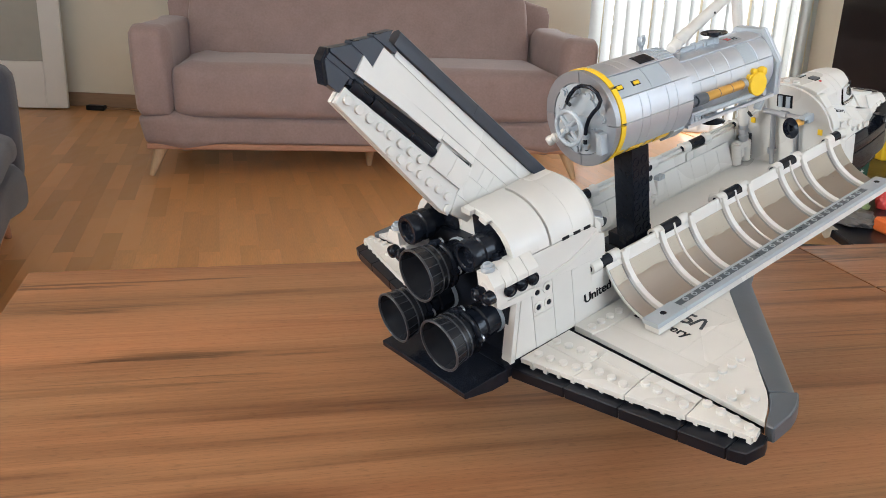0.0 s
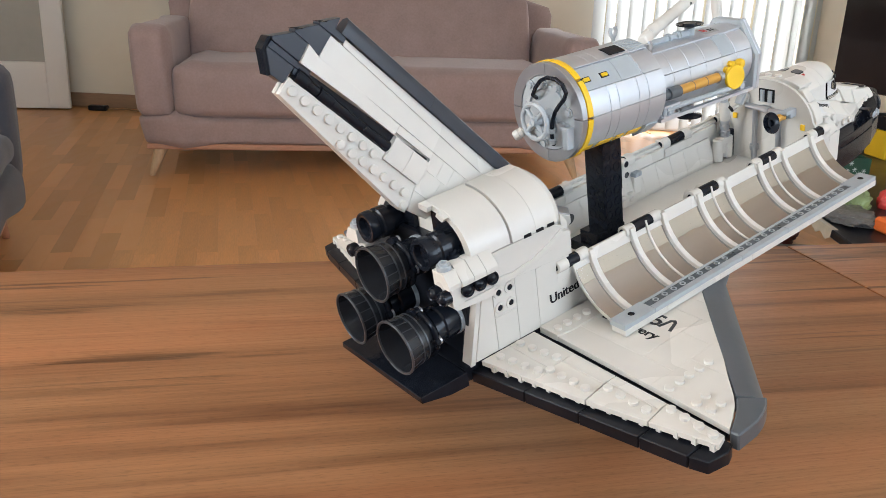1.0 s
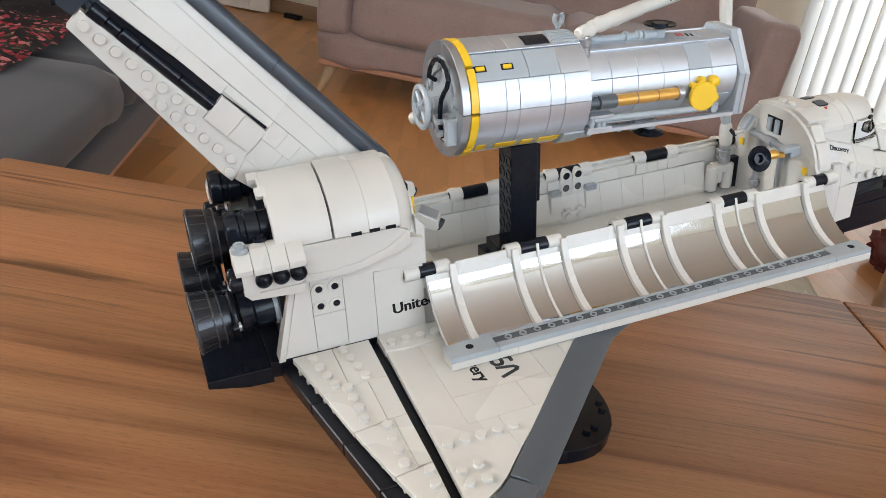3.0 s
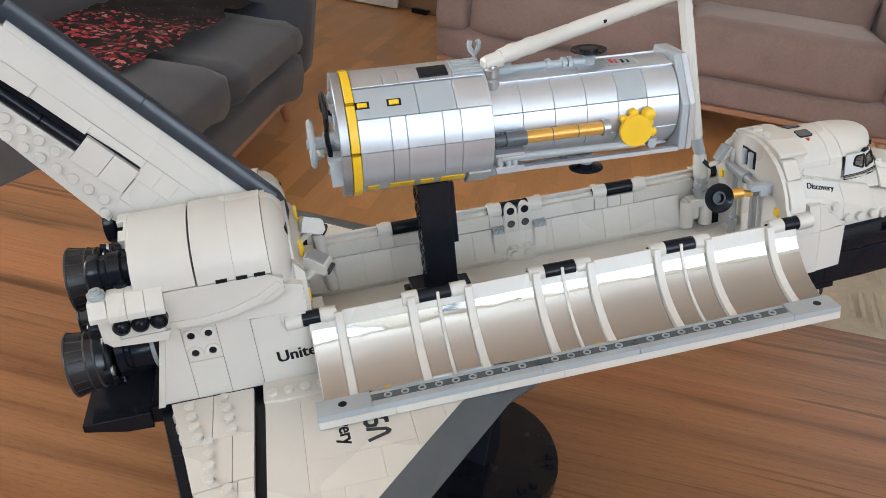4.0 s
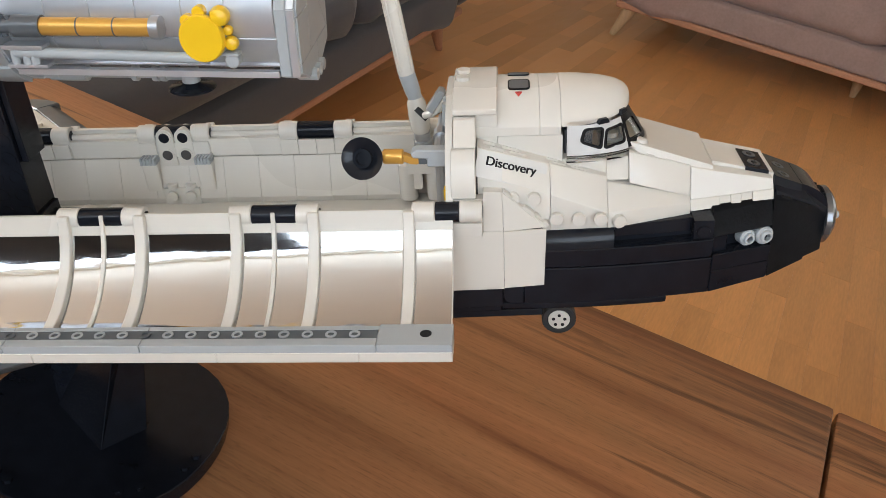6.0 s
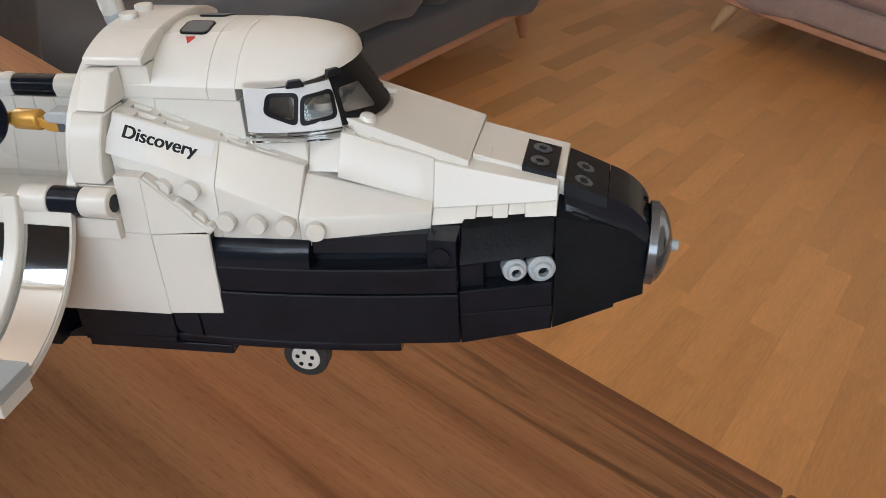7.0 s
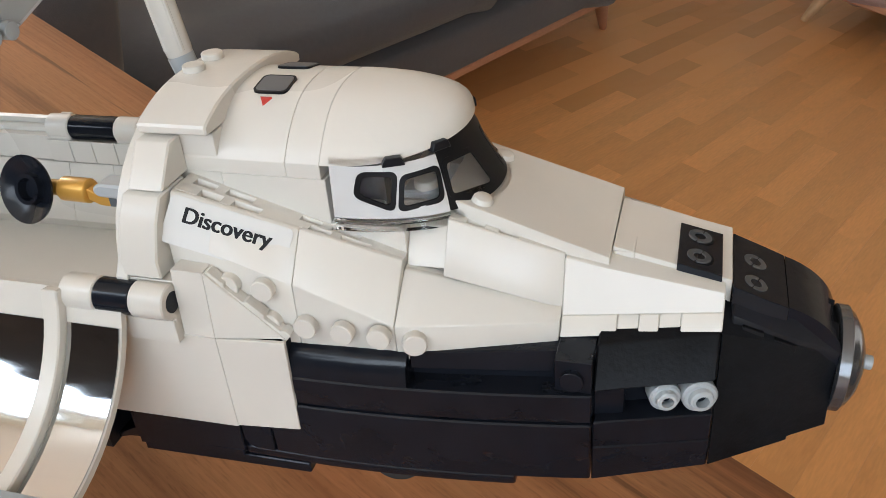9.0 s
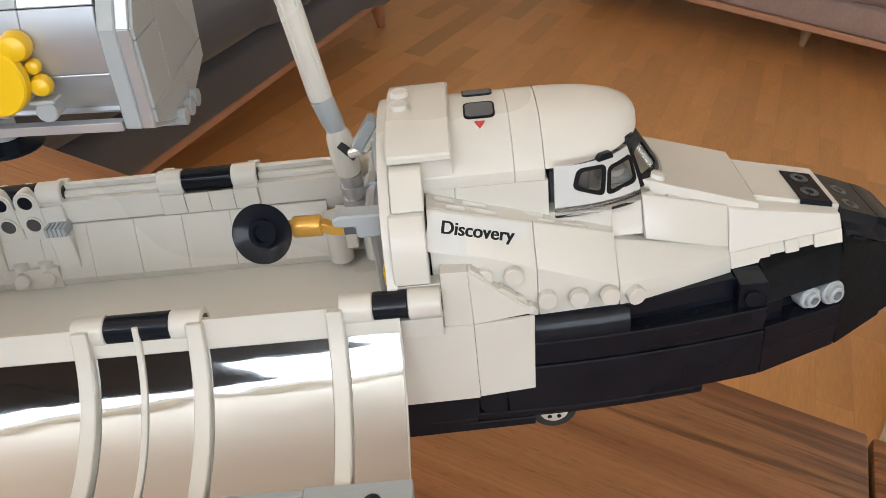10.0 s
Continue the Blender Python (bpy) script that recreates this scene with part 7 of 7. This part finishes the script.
# solar panels rolled up: gold rods with dark sockets, on both sides
for s in (-1, 1):
    bm = bmesh.new()
    cyl(bm, (84, s * 25.5, -3), (122, s * 25.5, -3), 3.1, n=16)
    rod = part("solar_roll", bm, GOLD, scope, "pearl gold rolled solar array", bevel=0)
    for x in (96.6, 109.3):
        bm = bmesh.new()
        ring_band(bm, (x, s * 25.5, -3), (1, 0, 0), 2.9, 3.2, 0.5, 16)
        part("joint", bm, DARKGREY, rod, bevel=0)
    bm = bmesh.new()
    cyl(bm, (68.5, s * 25.5, -3), (76, s * 25.5, -3), 2.6, n=12)
    cyl(bm, (74, s * 25.5, -3), (84, s * 25.5, -3), 3.8, n=14)
    for x in (70, 72.4):
        cyl(bm, (x, s * 25.5, -6.6), (x, s * 25.5, 0.6), 1.2, n=8)
    part("socket", bm, DARKGREY, scope, bevel=0)
    bm = bmesh.new()
    cyl(bm, (122, s * 25.5, -3), (125.5, s * 25.5, -3), 4.0, n=16)
    part("rod_end", bm, GUNMETAL, scope, bevel=0.2)
    bm = bmesh.new()
    cyl(bm, (72, s * 25.5, -12), (140, s * 25.5, -13.5), 1.9, n=12)
    part("side_bar", bm, GREY, scope, bevel=0)
    block("bracket_plate", SILVER, scope, 68.6, 83, *sorted((s * 22, s * 28)), -10.6, -9.2)
    block("bracket_plate", SILVER, scope, 68.6, 83, *sorted((s * 22, s * 27)), -17.4, -16.2)
    for x in (71.4, 75.4, 78.4):
        bm = bmesh.new()
        cyl(bm, (x, s * 25.4, -16.2), (x, s * 25.4, -10.6), 1.5, n=12)
        part("bracket_post", bm, GREY, scope, bevel=0)
    block("lower_rail", SILVER, scope, 70, 163.6, *sorted((s * 21, s * 24.0)), -20.8, -18.6)
    # round yellow dish
    bm = bmesh.new()
    turned(bm, (139.6, s * 23, -6.4), Vector((-0.12, s, 0.05)), [(0, 2.2), (1.6, 2.2), (2, 7.4), (2.5, 8.0), (4.4, 8.0), (4.9, 7.6), (4.9, 0.5)], 28)
    part("yellow_dish", bm, YELLOW, scope, "round yellow disc", bevel=0)
    for dx, dz in ((-5.5, 5.5), (-1, 8.4)):
        bm = bmesh.new()
        cyl(bm, (139.6 + dx, s * 22, -6.4 + dz), (139.6 + dx, s * 25.6, -6.4 + dz), 2.2, n=12)
        part("yellow_knob", bm, YELLOW, scope, bevel=0.3)
    for x, z, r in ((145.6, 1.0, 3.4), (147.4, -4.2, 1.8), (148.2, -8.4, 2.5)):
        bm = bmesh.new()
        turned(bm, (x, s * 22.4, z), (0.1, s, 0), [(0, r * 0.7), (r * 0.5, r), (r, r), (r * 1.5, r * 0.8), (r * 1.75, r * 0.3)], 16)
        part("yellow_knob", bm, YELLOW, scope, bevel=0)
    bm = bmesh.new()
    cyl(bm, (148.4, s * 21.5, -14.2), (148.4, s * 26.5, -14.2), 2.5, n=14)
    box(bm, 145.2, 151.0, *sorted((s * 22, s * 26.8)), -12.4, -11.4)
    part("pin_socket", bm, GREY, scope, bevel=0.3)
# antennas: grey booms above and below with black dishes
for s, zb, yb in ((1, 23.6, -1.5), (-1, -27.2, -2.5)):
    bm = bmesh.new()
    cyl(bm, (70, yb, zb), (84, yb, zb), 3.2, n=14)
    cyl(bm, (84, yb, zb), (116, yb, zb), 1.9, n=12)
    for x in (101.5, 109.5, 112.5):
        cyl(bm, (x, yb, zb), (x + 2, yb, zb), 3.0, n=12)
    cyl(bm, (115, yb, zb), (121.5, yb, zb), 2.4, n=12)
    boom = part("antenna_boom", bm, GREY, scope, "light grey antenna boom", bevel=0)
    bm = bmesh.new()
    cyl(bm, (123.5, yb, zb - 3), (123.5, yb, zb + 3), 3.4, n=14)
    part("boom_clip", bm, GREY, boom, bevel=0.2)
    bm = bmesh.new()
    turned(bm, (123.5, yb, zb + 2.6 * s), (0, 0, s), [(0, 2.2), (1.0, 3.6), (2.2, 8.6), (2.8, 9.0), (3.1, 8.8), (2.2, 4.4), (3.4, 4.2), (3.4, 1.6)], 28)
    part("antenna_dish", bm, BLACK, boom, "small black dish", bevel=0)
    block("boom_mount", GREY, scope, 68.4, 74, yb - 3.5, yb + 3.5, *sorted((s * 22, zb + s * 1.5)), bevel=0.3)
bm = bmesh.new()
turned(bm, (71.6, -10.5, 10), (0, 0, 1), [(0, 3.7), (12, 3.7), (12.2, 3.2), (13.4, 3.2), (13.6, 3.9), (17.4, 3.9), (17.6, 3.2), (19, 3.0)], 20)
part("grapple_post", bm, GUNMETAL, scope, "grey metallic grapple post", bevel=0.3)
for s in (-1, 1):
    bm = bmesh.new()
    tube(bm, [(70, 15.5, 22), (70, 15.5, 28), (70 + 2.0 * s, 15.5, 30.6), (70 + 2.6 * s, 15.5, 32.6), (70 + 1.8 * s, 15.5, 35)], 1.3, 8)
    part("top_claw", bm, GREY, scope, bevel=0)
# printed emblem on the tube as plain strokes
for k, (x, w, mat) in enumerate(((133.6, 3.4, RED), (136.2, 2.4, RED), (139.4, 2.6, INK), (142.2, 2.0, INK))):
    curved("print_mark", mat, x, x + w * 0.5, 92 + 2 * k, 103 + k, 22.6, 22.75, bevel=0)

# ---- the things about the room ----
throw = thing("floral_throw", DARK, "black cloth with red blossoms thrown over the charcoal sofa", "throw")
bm = bmesh.new()
grid = {}
for i in range(41):
    for j in range(25):
        x, u = 0.66 + 0.0385 * i, j / 24
        if u < 0.55:
            y, z = 0.215 + 0.018 * math.sin(i * 0.45) + u * 0.80, 0.485 + 0.02 * noise.noise(Vector((x * 5, u * 6, 0)))
        else:
            y, z = 0.66 + (u - 0.55) * 0.42, 0.49 + (u - 0.55) * 0.95
        p = Vector((x, y, z)) + Vector((0.01, 0.018, 0.02)) * noise.noise(Vector((x * 9, u * 7, 3)))
        p.y += (0.035 * noise.noise(Vector((x * 4, 1.7, 0))) - 0.12 * max(0.0, x - 1.8)) * (1 - u)
        grid[i, j] = bm.verts.new(p)
for i in range(40):
    for j in range(24):
        bm.faces.new((grid[i, j], grid[i + 1, j], grid[i + 1, j + 1], grid[i, j + 1]))
bmesh.ops.solidify(bm, geom=bm.faces[:], thickness=-0.006)
part("cloth", bm, FLORAL, throw, bevel=0, scale=1, sharp=70)
pillow = thing("patterned_cushion", DARK @ pose(0.664, 0.385, 0.478, 4, 0, 20), "black cushion with a pale ethnic pattern leaning on the sofa", "cushion")
cushion("cover", ETHNIC, pillow, -0.22, 0.22, -0.16, 0.16, -0.02, 0.02, 0.018, swell=0.03)
pillow = thing("blush_cushion", DARK @ pose(0.67, 0.46, 0.535, 9, 0, 12), "plain blush cushion leaning on the patterned cushion", "cushion")
cushion("cover", BLUSH, pillow, -0.2, 0.2, -0.125, 0.125, -0.03, 0.035, 0.035, swell=0.045)

# beige ottoman beside the table
pouf = thing("beige_pouf", pose(0.372, 2.0, 0, 0, 0, 6), "beige textile pouf with two ribbed round patches on the floor", "pouf")
cushion("body", BEIGE, pouf, 0, 0.27, 0, 0.62, 0.0, 0.28, 0.045, swell=0.012)
for mid in (0.21, 0.46):
    for k in range(9):
        w = 0.1 * math.sqrt(max(0.05, 1 - ((k - 4) / 4.6) ** 2))
        bm = bmesh.new()
        cyl(bm, (0.035 + 0.025 * k, mid - w, 0.286), (0.035 + 0.025 * k, mid + w, 0.286), 0.007, n=8)
        part("ribbing", bm, BEIGE, pouf, bevel=0, scale=1)

# low side table with boxes and bags
TOP = 0.46
side_table = thing("side_table", pose(0.865, 1.6, 0), "low black side table on tubular steel legs, heaped with clutter", "side table")
block("tabletop", MATTBLACK, side_table, 0, 0.95, 0, 1.72, TOP - 0.022, TOP, bevel=0.004, scale=1)
for x, y in ((0.04, 1.32), (0.88, 1.60), (0.06, 0.1), (0.88, 0.1)):
    bm = bmesh.new()
    cyl(bm, (x, y, 0), (x, y, TOP - 0.022), 0.029, n=24)
    part("leg", bm, STEEL, side_table, "brushed steel tube leg", bevel=0, scale=1)
gift = thing("green_gift_box", pose(0.985, 2.67, TOP + 0.001, 0, 0, 4) @ Matrix.Scale(0.68, 4), "dark green paper gift box with pale snowflakes, lid off", "box")
for d in ((0, 0.3, 0, 0.01, 0, 0.115), (0, 0.3, 0.21, 0.22, 0, 0.115), (0, 0.01, 0.01, 0.21, 0, 0.115), (0.29, 0.3, 0.01, 0.21, 0, 0.115), (0.01, 0.29, 0.01, 0.21, 0, 0.01)):
    block("side", GREENBOX, gift, *d, bevel=0.001, scale=1)
for k in range(9):
    cx0, cz0 = 0.02 + 0.26 * random.random(), 0.02 + 0.08 * random.random()
    for t in range(3):
        block("snowflake", STICKER, gift, -0.011, 0.011, -0.0008, 0, -0.0012, 0.0012, bevel=0, scale=1, turn=Matrix.Translation((cx0, -0.0004, cz0)) @ pose(0, 0, 0, 0, 60 * t, 0))
        block("snowflake", STICKER, gift, -0.0008, 0, -0.011, 0.011, -0.0012, 0.0012, bevel=0, scale=1, turn=Matrix.Translation((-0.0004, 0.2 * cx0 / 0.28, cz0)) @ pose(0, 0, 0, 60 * t, 0, 0))


def heap(name, label, category, mat, m, w, d, h, seed, rough=0.35):
    """A crumpled bag or soft bundle."""
    t = thing(name, m, label, category)
    bm = bmesh.new()
    bmesh.ops.create_icosphere(bm, subdivisions=4, radius=1)
    for v in bm.verts:
        p = v.co.copy()
        n = 1 + rough * noise.noise(p * 1.8 + Vector((seed, 0, 0))) + 0.18 * noise.noise(p * 5 + Vector((0, seed, 0)))
        v.co = Vector((p.x * w * n, p.y * d * n, max(0.0, (p.z + 0.55) * h * 0.65 * n)))
    part("bag", bm, mat, t, bevel=0, scale=1, sharp=75)
    return t


heap("red_bag", "dark red crumpled bag on the floor beneath the side table", "bag", REDBAG, pose(1.17, 3.60, 0), 0.19, 0.16, 0.16, 1, 0.2)
heap("orange_pouch", "small orange pouch lying on the red bag", "pouch", ORANGE, pose(1.16, 3.56, 0.135), 0.06, 0.05, 0.05, 6)
heap("black_bag", "black crumpled bag lying on the side table", "bag", MATTBLACK, pose(0.965, 2.60, TOP), 0.065, 0.13, 0.045, 5, 0.2)
heap("black_pouch", "black soft pouch at the side table's edge", "pouch", MATTBLACK, pose(0.955, 2.84, TOP), 0.07, 0.09, 0.045, 8)
heap("plastic_bag", "cloudy grey plastic wrap lying on the side table", "wrapper", FILM, pose(0.955, 2.27, TOP), 0.07, 0.11, 0.028, 9)
heap("snack_wrapper", "green and yellow crinkled snack wrapper", "wrapper", LIMEBAG, pose(1.02, 2.38, TOP), 0.04, 0.035, 0.05, 3)
heap("red_wrapper", "crinkled red foil snack wrapper on the side table", "wrapper", RED, pose(0.985, 2.42, TOP), 0.03, 0.03, 0.045, 7)
heap("red_toy", "small round red toy on the side table", "toy", RED, pose(1.105, 2.39, TOP), 0.022, 0.022, 0.05, 4, 0.05)
heap("gold_ribbon", "crinkled brown and gold ribbon behind the gift box", "ribbon", GOLD, pose(1.06, 2.93, TOP), 0.045, 0.03, 0.055, 2, 0.4)
toy = thing("orange_toy_box", pose(0.985, 2.10, TOP, 0, 0, 10), "orange plastic toy box", "toy")
block("box", ORANGE, toy, 0, 0.13, 0, 0.07, 0, 0.035, bevel=0.006, scale=1)
carton = thing("yellow_carton", pose(1.42, 3.08, TOP, 0, 0, 10), "yellow and black tool carton", "carton")
block("box", YELLOW, carton, 0, 0.2, 0, 0.12, 0, 0.10, bevel=0.004, scale=1)
block("lid", MATTBLACK, carton, -0.004, 0.204, -0.004, 0.124, 0.10, 0.15, bevel=0.004, scale=1)
beige = thing("beige_carton", pose(0.955, 3.02, TOP, 0, 0, -8), "small beige cardboard carton on the side table", "carton")
block("box", BEIGE, beige, 0, 0.13, 0, 0.10, 0, 0.085, bevel=0.003, scale=1)
board = thing("green_board", pose(0.868, 2.50, TOP, 0, 0, 4), "thin green toy board with a pale top", "toy board")
block("plate", GREENBOX, board, 0, 0.075, 0, 0.15, 0, 0.008, bevel=0.001, scale=1)
block("sheet", STICKER, board, 0.006, 0.069, 0.006, 0.144, 0.008, 0.0095, bevel=0, scale=1)
# small red cap-like thing lying on the green board
lid = thing("small_red_cap", pose(0.905, 2.60, TOP + 0.0096), "small round red cap with a white rim", "toy")
bm = bmesh.new()
turned(bm, (0, 0, 0), (0, 0, 1), [(0, 0.019), (0.010, 0.019), (0.013, 0.016)], 20)
part("cap", bm, RED, lid, bevel=0, scale=1)
bm = bmesh.new()
ring_band(bm, (0, 0, 0.012), (0, 0, 1), 0.012, 0.017, 0.003, 20)
part("rim", bm, STICKER, lid, bevel=0, scale=1)
napkin = thing("paper_napkin", pose(0.8645, 2.08, 0), "beige scalloped paper hanging over the side table's edge", "napkin")
bm = bmesh.new()
rows = []
for k in range(33):
    y = 0.06 + 0.24 * k / 32
    drop = 0.018 + 0.011 * abs(math.sin(math.pi * k / 8))
    rows.append([(0.014, y, TOP + 0.0012), (-0.0015, y, TOP + 0.0014), (-0.003 - 0.002 * math.sin(k * 0.8), y, TOP - drop), (-0.0042 - 0.002 * math.sin(k * 0.8), y, TOP - drop), (-0.003, y, TOP + 0.003), (0.014, y, TOP + 0.0028)])
loft(bm, rows)
part("sheet", bm, BEIGE, napkin, bevel=0, scale=1)
case = thing("black_case", pose(1.13, 3.22, 0, 0, 0, 4), "flat black case lying on the floor", "case")
block("shell", MATTBLACK, case, 0, 0.5, 0, 0.12, 0, 0.06, bevel=0.012, scale=1)

# unseen dark block under the south window, added to darken the foil's reflection
board = thing("sideboard", pose(-0.85, Y0 + 0.01, 0), "unseen tall dark block added beneath the window for the foil's reflection", "sideboard")
block("body", FOILDARK, board, 0, 2.6, 0, 0.38, 0.05, 1.36, bevel=0.004, scale=1)
block("base", MATTBLACK, board, 0.03, 2.57, 0.03, 0.36, 0.0, 0.05, bevel=0.002, scale=1)

# unseen tall dark block, added for the dark band mirrored in the foil
dark_block = thing("reflection_block", pose(0.04, -0.86, 0, 0, 0, 14), "unseen tall dark block added for the dark band in the mirror foil", "cabinet")
block("body", FOILDARK, dark_block, 0, 0.60, 0, 0.34, 0.06, 1.46, bevel=0.004, scale=1)
block("base", MATTBLACK, dark_block, 0.02, 0.58, 0.02, 0.32, 0.0, 0.06, bevel=0.002, scale=1)
for x in (0.0, 0.30):
    block("block_front", FOILDARK, dark_block, x + 0.004, x + 0.296, 0.342, 0.36, 0.08, 1.44, bevel=0.003, scale=1)

# television on a slim floor stand beside the window
tv = thing("television", pose(1.715, 4.33, 0, 0, 0, -74), "large flat black television on a slim floor stand, switched off", "television")
block("screen", SCREEN, tv, 0, 0.98, 0, 0.035, 0.58, 1.15, bevel=0.004, scale=1)
block("back_shell", MATTBLACK, tv, 0.12, 0.86, 0.037, 0.075, 0.66, 1.05, bevel=0.012, scale=1)
block("pole", MATTBLACK, tv, 0.56, 0.62, 0.077, 0.117, 0.02, 0.95, bevel=0.004, scale=1)
block("base_plate", MATTBLACK, tv, 0.42, 0.76, -0.10, 0.28, 0.0, 0.019, bevel=0.004, scale=1)
bm = bmesh.new()
tube(bm, [(0.16, 0.056, 0.68), (0.12, 0.06, 0.56), (0.125, 0.07, 0.42), (0.11, 0.06, 0.25), (0.15, 0.09, 0.03), (0.3, 0.12, 0.010)], 0.009, 8)
part("cable", bm, MATTBLACK, tv, bevel=0, scale=1)
# cable and adapter by the wall
adapter = thing("cable_adapter", pose(-2.74, 5.98, 0), "black cable adapter lying on the floor by the wall", "adapter")
block("box", MATTBLACK, adapter, 0, 0.13, 0, 0.06, 0, 0.035, bevel=0.006, scale=1)
bm = bmesh.new()
tube(bm, [(0.13, 0.03, 0.01), (0.25, 0.08, 0.006), (0.4, 0.0, 0.006), (0.6, -0.12, 0.006), (0.75, -0.05, 0.006)], 0.005, 6)
part("cable", bm, BASEBOARD, adapter, bevel=0, scale=1)

# ---- parquet strips, last ----
tagged(block("floor", FLOORREST, None, X0 - 0.15, X1 + 0.2, Y0 - 0.2, Y1 + 0.2, -0.1, -0.005, bevel=0, scale=1), "oak strip parquet floor, warm brown", "floor", kind="structure")
floor_base = bpy.data.objects["floor"]
FLOORTURN = pose(0, 0, 0, 0, 0, 16)
strip_w, strip_l = 0.074, 0.50
bm = bmesh.new()
box(bm, 0.0001, strip_l - 0.0001, 0.0001, strip_w - 0.0001, -0.0048, 0)
edges = [e for e in bm.edges if all(v.co.z > -0.001 for v in e.verts)]
bmesh.ops.bevel(bm, geom=edges, offset=0.00025, segments=1, affect="EDGES")
strip_mesh = bpy.data.meshes.new("parquet_strip")
bm.to_mesh(strip_mesh)
bm.free()
strip_mesh.materials.append(FLOORWOOD)
made_strips, far_v, far_f = 0, [], []
for row in range(-60, 80):
    for col in range(-20, 22):
        px = (col + ((row * 7) % 3) / 3 + 0.12 * math.sin(row * 2.1)) * strip_l
        m = FLOORTURN @ pose(0, 0, 0, 0, 0, 90) @ Matrix.Translation((px, row * strip_w, 0))
        c = m @ Vector((strip_l / 2, strip_w / 2, 0))
        if not (X0 < c.x < X1 and Y0 < c.y < Y1):
            continue
        if made_strips < 300 and -1.35 < c.x < 0.75 and 1.7 < c.y < 5.0:
            ob = new("plank", strip_mesh)
            ob.parent = floor_base
            ob.matrix_basis = m
            made_strips += 1
        else:
            s = len(far_v)
            for x, y in ((0.0002, 0.0002), (strip_l - 0.0002, 0.0002), (strip_l - 0.0002, strip_w - 0.0002), (0.0002, strip_w - 0.0002)):
                far_v += [tuple(m @ Vector((x, y, -0.0045))), tuple(m @ Vector((x, y, 0)))]
            far_f += [(s + 1, s + 3, s + 5, s + 7)] + [(s + 2 * i, s + 2 * ((i + 1) % 4), s + 2 * ((i + 1) % 4) + 1, s + 2 * i + 1) for i in range(4)]
mesh = bpy.data.meshes.new("planks")
mesh.from_pydata(far_v, [], far_f)
mesh.materials.append(FLOORREST)
rest = new("planks", mesh)
rest.parent = floor_base
rest["kind"] = "stuff"
